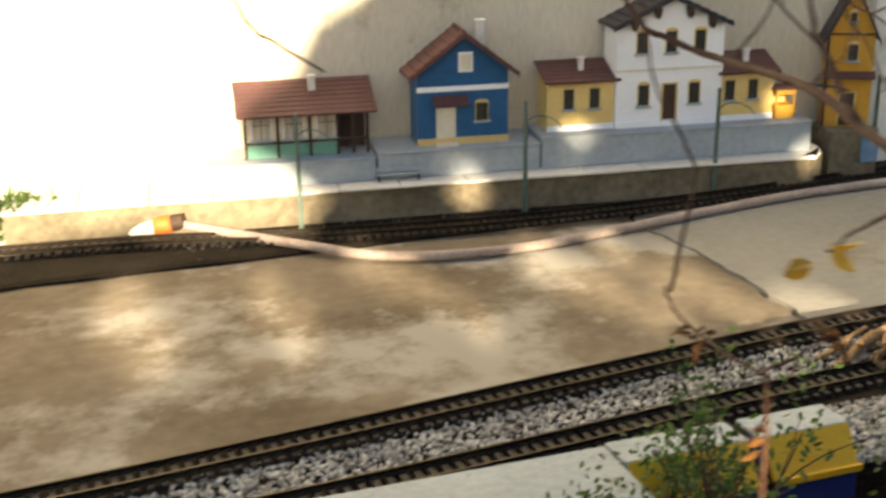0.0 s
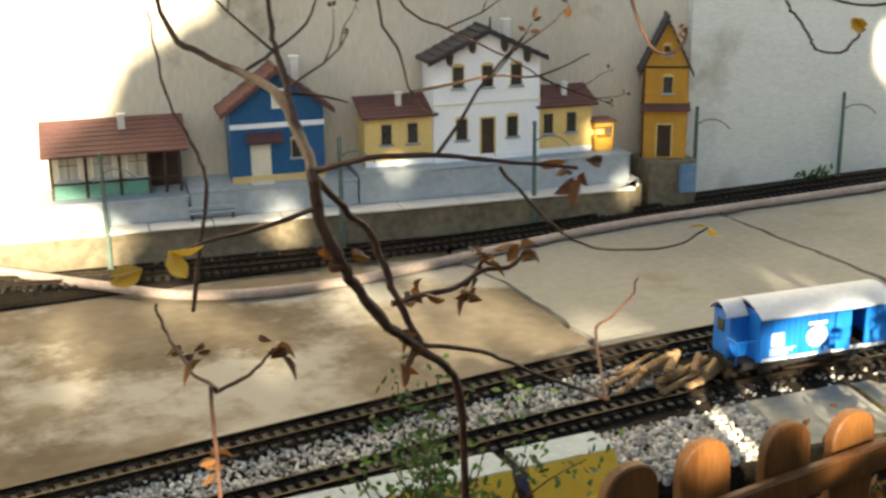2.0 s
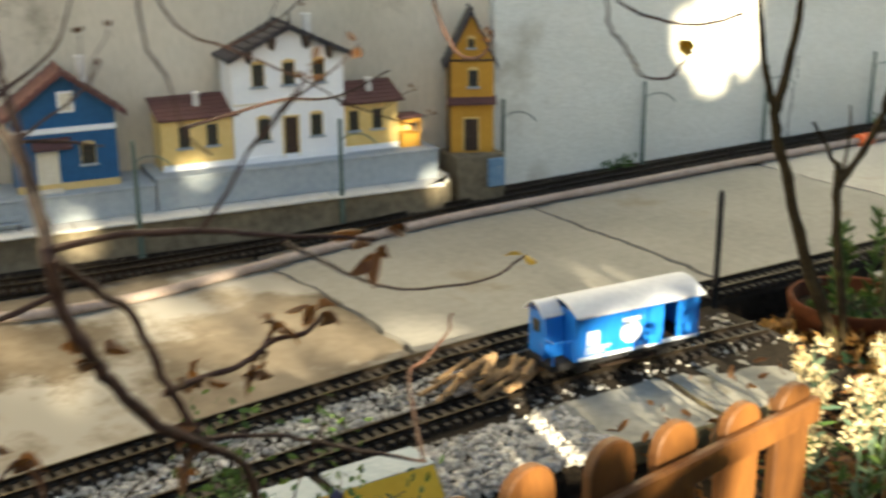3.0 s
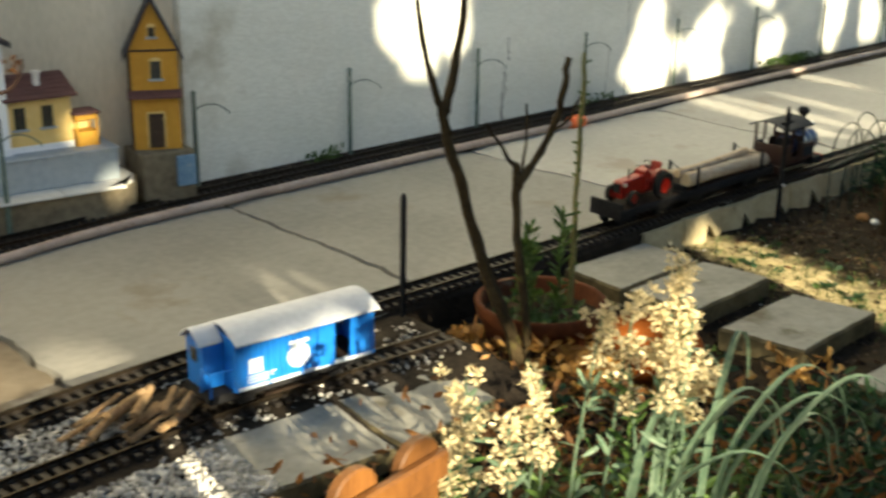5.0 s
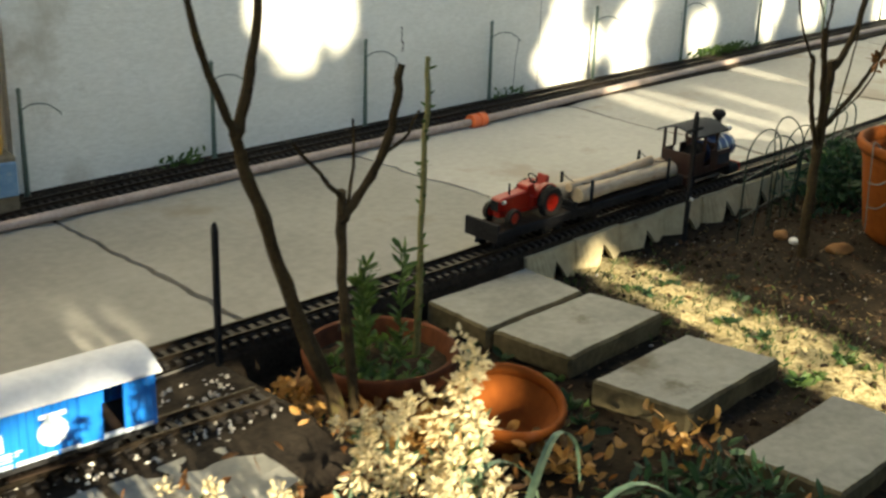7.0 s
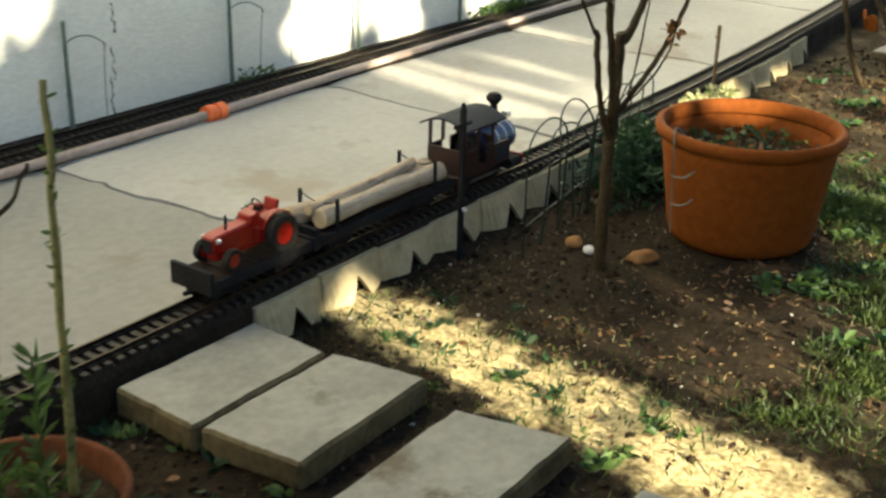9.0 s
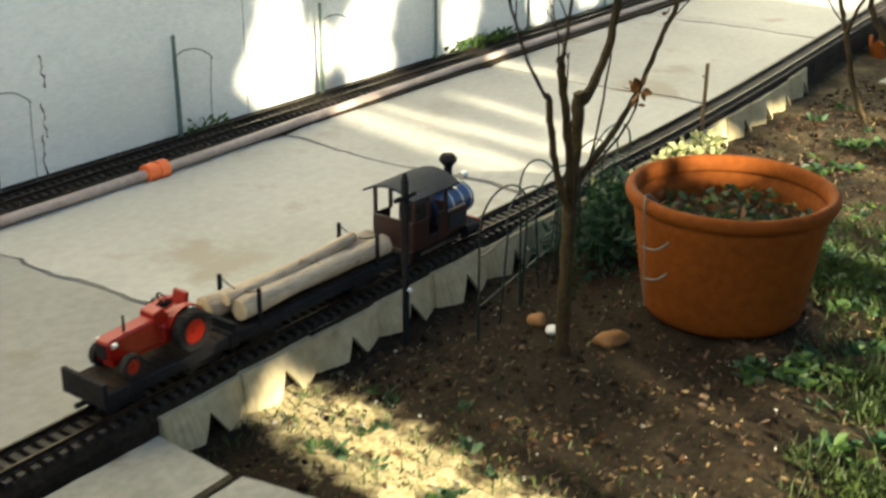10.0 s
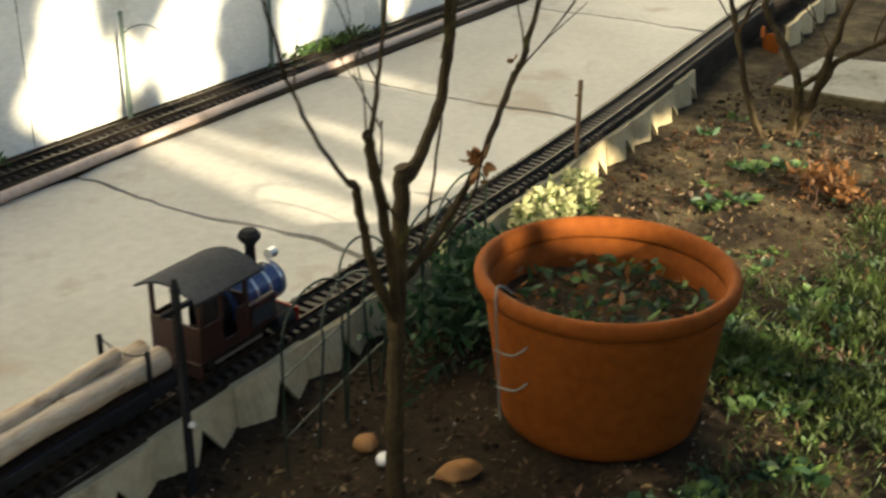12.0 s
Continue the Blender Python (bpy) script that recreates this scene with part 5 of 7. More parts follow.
def build_posts():
    p = thing("signal_post", "dark post with a short cross-arm standing by the edging", "model mast", (3.958, 1.728, -0.07))
    part("post", box(-0.0048, 0.0048, -0.0048, 0.0048, -0.02, 0.295, 0.0012), M_BLACK, p)
    part("cross_arm", box(-0.026, 0.026, -0.003, 0.003, 0.268, 0.275, 0.001), M_BLACK, p)
    part("cap", rod((0, 0, 0.295), (0, 0, 0.312), 0.007, 0.003, 8), M_BLACK, p)
    part("insulator", rod((0, -0.006, 0.11), (0, -0.012, 0.11), 0.004, seg=8), M_CHALK, p)
    p = thing("signal_post", "plain dark grey post beside the end of the siding", "model mast", (2.716, 1.775, -0.03))
    part("post", box(-0.0048, 0.0048, -0.0048, 0.0048, -0.03, 0.262, 0.0012), M_BLACK, p)
    part("cap", rod((0, 0, 0.262), (0, 0, 0.272), 0.006, 0.003, 8), M_BLACK, p)
    s = thing("garden_stake", "thin rusty stake with a short side peg", "stake", (5.225, 1.807, -0.06))
    part("rod", rod((0, 0, -0.02), (0.004, 0, 0.225), 0.0055, 0.005, 8), M_RUST, s)
    part("peg", rod((0.003, 0, 0.195), (-0.016, 0, 0.197), 0.0025, seg=6), M_RUST, s)


def build_stones():
    for x, y, r, rz, m, lab in ((4.165, 1.60, 0.022, 20, M_STONE, "round orange-brown stone half in the soil"), (4.145, 1.555, 0.016, 60, M_CHALK, "chip of white stone on the soil"), (4.17, 1.455, 0.026, -35, M_STONE, "long flat orange-brown stone on the soil")):
        b = bmesh.new()
        bmesh.ops.create_icosphere(b, subdivisions=3, radius=1)
        for v in b.verts:
            v.co = Vector((v.co.x * r * (1.3 if r > 0.025 else 0.85), v.co.y * r * (0.6 if r > 0.025 else 0.75), v.co.z * r * 0.6))
        jolt(b, r * 0.18, 45)
        o = tagged(part("stone", b, m, smooth=True), lab, "stone")
        o.matrix_basis = pose(x, y, soil_height(x, y) + r * 0.35, 0, 0, rz)


build_edging()
build_slabs()
build_shed(1.69, 1.835, "yellow-fronted toy shed with a pale blue roof")
build_shed(1.475, 1.665, "yellow-fronted toy shed with a pale blue roof")
build_flat_shed()
build_fence()
build_ballast()
build_log_pile()
build_big_pot()
build_wire_border()
build_posts()
build_stones()
build_train()
build_blue_wagon()


# ---- plants ----
M_TWIG = mat("twig_brown", (0.042, 0.018, 0.012), (0.10, 0.046, 0.028), 0.75, grain=160, patch=20, bump=0.4)
M_BARKT = mat("shrub_bark", (0.022, 0.015, 0.008), (0.058, 0.041, 0.020), 0.85, grain=140, patch=18, bump=0.6, wear=((0.085, 0.075, 0.022), 22.0, 0.60))
M_STALK = mat("stalk_yellow_green", (0.10, 0.095, 0.03), (0.20, 0.185, 0.07), 0.7, grain=160, patch=20, bump=0.3)
L_GREEN = leafy("leaf_green", (0.035, 0.075, 0.018), (0.09, 0.15, 0.035))
L_DARK = leafy("leaf_dark", (0.014, 0.04, 0.018), (0.035, 0.08, 0.03))
L_PALE = leafy("leaf_pale", (0.28, 0.30, 0.14), (0.48, 0.47, 0.26))
L_DRY = leafy("leaf_dry", (0.075, 0.030, 0.010), (0.21, 0.095, 0.028))
L_OCHRE = leafy("leaf_ochre", (0.22, 0.10, 0.025), (0.44, 0.26, 0.08))
L_GRASS = leafy("leaf_grass", (0.018, 0.036, 0.008), (0.07, 0.10, 0.022))
L_STRAW = leafy("leaf_straw", (0.07, 0.046, 0.018), (0.22, 0.155, 0.07), 0.2)
L_LITTER = leafy("leaf_litter_dark", (0.026, 0.012, 0.005), (0.095, 0.045, 0.016))
L_YELLOW = leafy("leaf_yellow", (0.45, 0.27, 0.03), (0.62, 0.42, 0.07))
L_CREAM = leafy("flower_cream", (0.50, 0.41, 0.23), (0.72, 0.63, 0.42), 0.3)
L_GREY = leafy("leaf_grey_green", (0.075, 0.13, 0.085), (0.17, 0.24, 0.16))
L_HEDGE = mat("hedge_leaf", (0.02, 0.035, 0.012), (0.05, 0.075, 0.025), 0.7, vary=0.4)


class Foliage:
    """Collects many small leaves into one mesh. Each leaf is a folded, pointed blade."""

    def __init__(self, seed):
        self.v, self.f, self.rnd = [], [], random.Random(seed)

    def leaf(self, p, way, length, width, fold=0.25, droop=0.0):
        way = Vector(way).normalized()
        side = way.cross(Vector((self.rnd.uniform(-1, 1), self.rnd.uniform(-1, 1), self.rnd.uniform(-1, 1))))
        side = side.normalized() if side.length > 1e-4 else way.orthogonal().normalized()
        up = side.cross(way)
        o = len(self.v)
        p = Vector(p)
        bend = Vector((0, 0, -droop * length)) + up * (-0.12 * length)
        for u, w in ((0.3, 0.42), (0.62, 0.46), (0.85, 0.24)):
            c = p + way * length * u + bend * u * u
            self.v += [c + side * width * w + up * fold * width * w, c, c - side * width * w + up * fold * width * w]
        self.v += [p, p + way * length + bend]
        r, t = o + 9, o + 10
        self.f += [(r, o, o + 1), (r, o + 1, o + 2), (o + 6, t, o + 7), (o + 7, t, o + 8)]
        for k in (0, 3):
            self.f += [(o + k, o + k + 3, o + k + 4, o + k + 1), (o + k + 1, o + k + 4, o + k + 5, o + k + 2)]

    def puff(self, p, r, n, size):
        for _ in range(n):
            d = Vector((self.rnd.gauss(0, 1), self.rnd.gauss(0, 1), self.rnd.gauss(0, 1) + 0.2)).normalized()
            self.leaf(Vector(p) + d * r * self.rnd.uniform(0.2, 0.8), d, size * self.rnd.uniform(0.7, 1.3), size * 0.6)

    def done(self, name, material, parent=None, label=""):
        me = bpy.data.meshes.new(name)
        me.from_pydata(self.v, [], self.f)
        me.materials.append(material)
        ob = new(name, me)
        ob.parent = parent
        if label:
            ob["label"] = label
        return ob


def stem(points, r0, r1, steps=5, wobble=0.0, seg=7, knots=0.12):
    pts = curve_points(points, steps)
    n = len(pts)
    rnd = random.Random(n * 7 + int(points[0][0] * 100))
    pts = [p + Vector((rnd.uniform(-wobble, wobble), rnd.uniform(-wobble, wobble), 0)) for p in pts]
    return tube(pts, [(r0 + (r1 - r0) * k / (n - 1)) * (1 + knots * rnd.uniform(-1, 1)) for k in range(n)], seg)


def twiggy(rnd, p, way, length, r, depth, bm, tips):
    """Side shoots that fork again; the tips are kept for buds and leaves."""
    way = Vector(way).normalized()
    pts = [Vector(p)]
    for k in range(4):
        way = (way + 0.25 * Vector((rnd.uniform(-1, 1), rnd.uniform(-1, 1), rnd.uniform(-0.5, 0.8)))).normalized()
        pts.append(pts[-1] + way * length / 4)
    tube(pts, [r * (1 - 0.14 * k) for k in range(5)], 5, bm=bm)
    tips.append((pts[-1], way))
    if depth:
        for k in (2, 3):
            side = (way + 0.8 * Vector((rnd.uniform(-1, 1), rnd.uniform(-1, 1), rnd.uniform(-0.2, 1)))).normalized()
            twiggy(rnd, pts[k], side, length * 0.55, r * 0.6, depth - 1, bm, tips)


def build_front_twigs():
    """The bare shrub close to the lens at the start: thin bent shoots with a few dry leaves."""
    s = thing("bare_shrub", "bare red-brown twigs with a few dry leaves and buds", "shrub", (0, 0, 0))
    def shoot(r, *p, end=0.5):
        part("twig", stem(p, r, r * end, 5, 0.0008), M_TWIG, s)
    # the bent main stem, from its root to where it leaves the view
    shoot(0.0019, (1.30, 0.80, -0.07), (1.27, 0.72, 0.25), (1.235, 0.63, 0.46), (1.201, 0.56, 0.599), (1.168, 0.53, 0.640), (1.145, 0.51, 0.662), end=1.3)
    shoot(0.0027, (1.145, 0.51, 0.662), (1.129, 0.505, 0.684), (1.119, 0.50, 0.701), (1.111, 0.50, 0.722), (1.109, 0.50, 0.740), (1.118, 0.55, 0.747), end=0.95)
    shoot(0.0028, (1.118, 0.55, 0.747), (1.124, 0.60, 0.756), (1.126, 0.68, 0.756), (1.112, 0.72, 0.763), (1.097, 0.75, 0.784), (1.09, 0.80, 0.90))
    shoot(0.0021, (1.118, 0.55, 0.747), (1.120, 0.57, 0.762), (1.120, 0.585, 0.778), (1.121, 0.60, 0.796), (1.126, 0.62, 0.87))
    shoot(0.0020, (1.168, 0.53, 0.640), (1.164, 0.53, 0.652), (1.154, 0.53, 0.674), (1.144, 0.53, 0.702), (1.131, 0.52, 0.715), (1.109, 0.50, 0.740), end=0.8)
    # long level side shoot and the one that hangs on from it
    shoot(0.0014, (1.110, 0.50, 0.741), (1.124, 0.47, 0.751), (1.144, 0.45, 0.754), (1.164, 0.44, 0.752), (1.195, 0.43, 0.748))
    shoot(0.0009, (1.172, 0.45, 0.746), (1.261, 0.58, 0.682), (1.328, 0.66, 0.638), (1.377, 0.70, 0.616), (1.439, 0.72, 0.605), (1.476, 0.735, 0.610), end=0.9)
    shoot(0.0016, (1.154, 0.53, 0.666), (1.170, 0.54, 0.664), (1.196, 0.55, 0.662), (1.214, 0.56, 0.665), (1.233, 0.565, 0.663), (1.244, 0.57, 0.668), end=0.75)
    shoot(0.0012, (1.209, 0.56, 0.662), (1.213, 0.56, 0.667), (1.215, 0.56, 0.672), end=0.9)
    shoot(0.0011, (1.327, 0.62, 0.548), (1.376, 0.72, 0.549), (1.396, 0.73, 0.556), (1.417, 0.74, 0.564), (1.428, 0.75, 0.573), end=0.8)
    # the low forked shoot
    shoot(0.0013, (1.10, 0.58, -0.07), (1.075, 0.54, 0.3), (1.066, 0.53, 0.607), (1.072, 0.55, 0.628), (1.066, 0.57, 0.631), (1.062, 0.61, 0.638), (1.059, 0.62, 0.651), end=0.6)
    shoot(0.0010, (1.072, 0.55, 0.628), (1.086, 0.54, 0.638), (1.097, 0.53, 0.653), end=0.7)
    shoot(0.0013, (1.085, 0.66, 0.63), (1.097, 0.66, 0.695), (1.098, 0.67, 0.708), (1.093, 0.68, 0.726), (1.085, 0.69, 0.747), (1.081, 0.70, 0.79))
    shoot(0.0012, (1.111, 0.50, 0.725), (1.084, 0.49, 0.722), (1.061, 0.475, 0.724), (1.039, 0.46, 0.724))
    shoot(0.0013, (1.168, 0.53, 0.643), (1.209, 0.55, 0.625), (1.253, 0.58, 0.595), (1.327, 0.62, 0.548), end=0.7)
    # side shoots before the houses
    shoot(0.0011, (1.126, 0.68, 0.756), (1.154, 0.70, 0.767), (1.179, 0.72, 0.782), (1.20, 0.74, 0.83))
    shoot(0.0009, (1.127, 0.60, 0.757), (1.15, 0.61, 0.752), (1.166, 0.62, 0.746))
    shoot(0.0010, (1.214, 0.70, 0.85), (1.214, 0.70, 0.782), (1.219, 0.68, 0.760), (1.217, 0.66, 0.741), (1.227, 0.65, 0.728))
    shoot(0.0011, (1.217, 0.66, 0.741), (1.310, 0.75, 0.731), (1.350, 0.76, 0.727), (1.401, 0.78, 0.736))
    shoot(0.0010, (1.22, 0.74, 0.83), (1.250, 0.75, 0.779), (1.282, 0.76, 0.763), (1.312, 0.77, 0.749), (1.342, 0.77, 0.734), (1.360, 0.77, 0.721))
    # the curl that hangs down before the tower, and ends at either side of the view
    shoot(0.0024, (1.60, 1.10, 1.05), (1.65, 1.14, 0.88), (1.656, 1.15, 0.764), (1.664, 1.12, 0.693), (1.683, 1.11, 0.677), (1.703, 1.11, 0.686), (1.707, 1.11, 0.703), end=0.6)
    shoot(0.0006, (1.335, 0.49, 0.83), (1.347, 0.50, 0.799), (1.355, 0.50, 0.790), (1.361, 0.50, 0.781), (1.368, 0.50, 0.774), (1.382, 0.50, 0.772), (1.389, 0.50, 0.777), (1.395, 0.50, 0.783), end=1.2)
    shoot(0.0006, (1.345, 0.50, 0.822), (1.352, 0.50, 0.807), (1.375, 0.50, 0.798), (1.40, 0.50, 0.794), (1.425, 0.50, 0.797), end=1.2)
    shoot(0.0018, (0.86, 0.92, 0.84), (0.892, 0.90, 0.765), (0.911, 0.90, 0.748), (0.945, 0.90, 0.725))
    rnd = random.Random(3)
    bm, tips = bmesh.new(), []
    for p, w in (((1.124, 0.60, 0.756), (1, 0.2, 0.5)), ((1.12, 0.585, 0.778), (-0.6, 0.3, 0.5)), ((1.144, 0.45, 0.754), (0.5, 0.1, 0.5)), ((1.35, 0.76, 0.727), (0.8, 0.2, -0.4)), ((1.282, 0.76, 0.763), (0.9, 0.2, 0.1))):
        twiggy(rnd, p, w, 0.06, 0.0008, 1, bm, tips)
    part("twig_spray", bm, M_TWIG, s)["kind"] = "stuff"
    bud = Foliage(7)
    spots = [(p, 6) for p in ((1.074, 0.608, 0.629), (1.097, 0.53, 0.653), (1.17, 0.54, 0.664), (1.205, 0.55, 0.655), (1.244, 0.57, 0.668), (1.215, 0.56, 0.672), (1.12, 0.50, 0.70), (1.195, 0.43, 0.748))] + [((1.16, 0.525, 0.645), 8), ((1.068, 0.535, 0.60), 6)]
    for i, (p, n) in enumerate(spots):
        for k in range(n):
            g = Foliage(500 + 20 * i + k)
            q = Vector(p) + Vector((rnd.uniform(-1, 1), rnd.uniform(-1, 1), rnd.uniform(-1, 1))) * (0.0009 * n)
            g.leaf(q, (rnd.uniform(-1, 1), rnd.uniform(-0.4, 0.4), rnd.uniform(-0.3, 0.7)), rnd.uniform(0.007, 0.013), rnd.uniform(0.0045, 0.008), 0.9, 0.5)
            g.done("dry_leaf", L_DRY, s, "curled dry brown leaf")
    for i, p in enumerate(((1.030, 0.456, 0.722), (1.040, 0.458, 0.727), (1.476, 0.735, 0.610), (1.395, 0.50, 0.783))):
        for k in range(2):
            g = Foliage(800 + 2 * i + k)
            g.leaf(p, (rnd.uniform(-1, 1), rnd.uniform(-0.3, 0.3), rnd.uniform(-0.6, 0.4)), 0.013, 0.008, 0.4)
            g.done("yellow_leaf", L_YELLOW, s, "yellow autumn leaf")
    for p, w in tips:
        bud.puff(p, 0.002, 3, 0.004)
    bud.puff((1.698, 1.11, 0.700), 0.007, 12, 0.007)
    bud.done("bud", L_DRY, s)["kind"] = "stuff"


def build_shrub_by_pot():
    """The pruned shrub with two stems that stands beside the smaller pot."""
    s = thing("pruned_shrub", "pruned shrub with two bare greenish-brown stems", "shrub", (0, 0, 0))
    part("stem", stem(((2.745, 1.475, -0.08), (2.725, 1.50, 0.05), (2.69, 1.53, 0.17), (2.655, 1.55, 0.30), (2.625, 1.56, 0.40), (2.612, 1.562, 0.455)), 0.013, 0.0085, 5, 0.002), M_BARKT, s)
    part("branch", stem(((2.614, 1.562, 0.44), (2.64, 1.56, 0.53), (2.655, 1.56, 0.63), (2.65, 1.56, 0.85)), 0.0085, 0.005, 5, 0.002), M_BARKT, s)
    part("branch", stem(((2.613, 1.562, 0.445), (2.575, 1.55, 0.52), (2.53, 1.53, 0.62), (2.49, 1.51, 0.78)), 0.0065, 0.004, 5, 0.002), M_BARKT, s)
    part("stem", stem(((2.752, 1.470, -0.08), (2.765, 1.50, 0.07), (2.785, 1.545, 0.20), (2.806, 1.572, 0.30), (2.808, 1.575, 0.325)), 0.009, 0.0072, 5, 0.0015), M_BARKT, s)
    part("branch", stem(((2.800, 1.566, 0.28), (2.835, 1.56, 0.325), (2.862, 1.545, 0.38), (2.872, 1.53, 0.45), (2.876, 1.525, 0.515)), 0.0075, 0.0062, 5, 0.002), M_BARKT, s)
    part("branch", stem(((2.807, 1.574, 0.315), (2.77, 1.565, 0.35), (2.735, 1.555, 0.385), (2.70, 1.548, 0.42)), 0.0042, 0.0025, 5, 0.002), M_BARKT, s)
    part("branch", stem(((2.860, 1.547, 0.375), (2.895, 1.535, 0.40), (2.92, 1.53, 0.44)), 0.003, 0.002, 5, 0.002), M_BARKT, s)
    part("branch", stem(((2.81, 1.566, 0.29), (2.83, 1.575, 0.36), (2.835, 1.58, 0.43)), 0.003, 0.002, 5, 0.001), M_BARKT, s)


def build_small_pots():
    p = thing("terracotta_pot", "smaller terracotta pot with feathery green shoots", "plant pot", (2.885, 1.570, SOIL - 0.02))
    out = [(0.075, 0.0), (0.090, 0.0), (0.114, 0.098), (0.121, 0.102), (0.127, 0.130), (0.124, 0.135), (0.116, 0.132), (0.111, 0.095), (0.02, 0.095)]
    part("pot", lathe(out, 48), M_TERRA_OLD, p, smooth=True)
    part("potting_soil", jolt(lathe([(0.001, 0.106), (0.05, 0.109), (0.1105, 0.104), (0.1105, 0.096), (0.001, 0.096)], 30), 0.004, 40), M_POTSOIL, p)
    f = Foliage(21)
    for i, (x, y, h) in enumerate(((2.945, 1.552, 0.46), (2.87, 1.60, 0.13), (2.905, 1.545, 0.17), (2.84, 1.56, 0.10), (2.895, 1.62, 0.12))):
        q = thing("feathery_shoot", "feathery green shoot rising from the pot", "plant", group="shoots in the pot")
        lean = (0.038, 0.025) if i == 0 else (0.01, 0.01)
        pts = [(x + lean[0] * k / 4, y + lean[1] * k / 4, SOIL + 0.09 + (h + 0.02) * k / 4) for k in range(5)]
        part("stalk", stem(pts, 0.0060 if i == 0 else 0.002, 0.0042 if i == 0 else 0.0015, 4, 0.002), M_STALK if i == 0 else L_GREEN, q)
        g = Foliage(30 + i)
        for k in range(70):
            u = g.rnd.random()
            j = min(3, int(u * 4))
            c = Vector(pts[j]).lerp(Vector(pts[j + 1]), u * 4 - j)
            g.leaf(c, (g.rnd.uniform(-1, 1), g.rnd.uniform(-1, 1), g.rnd.uniform(0.2, 1.2)), 0.030 if i else 0.016, 0.007 if i else 0.006, 0.2)
        g.done("frond", L_GREEN, q)["kind"] = "stuff"
    w = Foliage(40)
    for _ in range(110):
        a, r = w.rnd.uniform(0, 6.28), 0.092 * math.sqrt(w.rnd.random())
        w.leaf((2.885 + r * math.cos(a), 1.570 + r * math.sin(a), SOIL + 0.088), (w.rnd.uniform(-1, 1), w.rnd.uniform(-1, 1), 0.5), 0.022, 0.012)
    tagged(w.done("pot_weed", L_GREEN), "low green weeds covering the small pot", "plant", kind="stuff")
    b = thing("broken_pot", "tipped terracotta bowl lit orange by the sun", "plant pot", (2.965, 1.372, SOIL + 0.006), 30, tilt=(10, -9))
    part("bowl", lathe([(0.04, 0.0), (0.052, 0.0), (0.082, 0.062), (0.077, 0.062), (0.048, 0.01), (0.01, 0.008)], 40), M_TERRA, b, smooth=True)
    part("rim", hoop([(0.078, 0.060), (0.086, 0.060), (0.089, 0.064), (0.089, 0.076), (0.086, 0.080), (0.080, 0.079), (0.077, 0.07)], 40), M_TERRA, b, smooth=True)


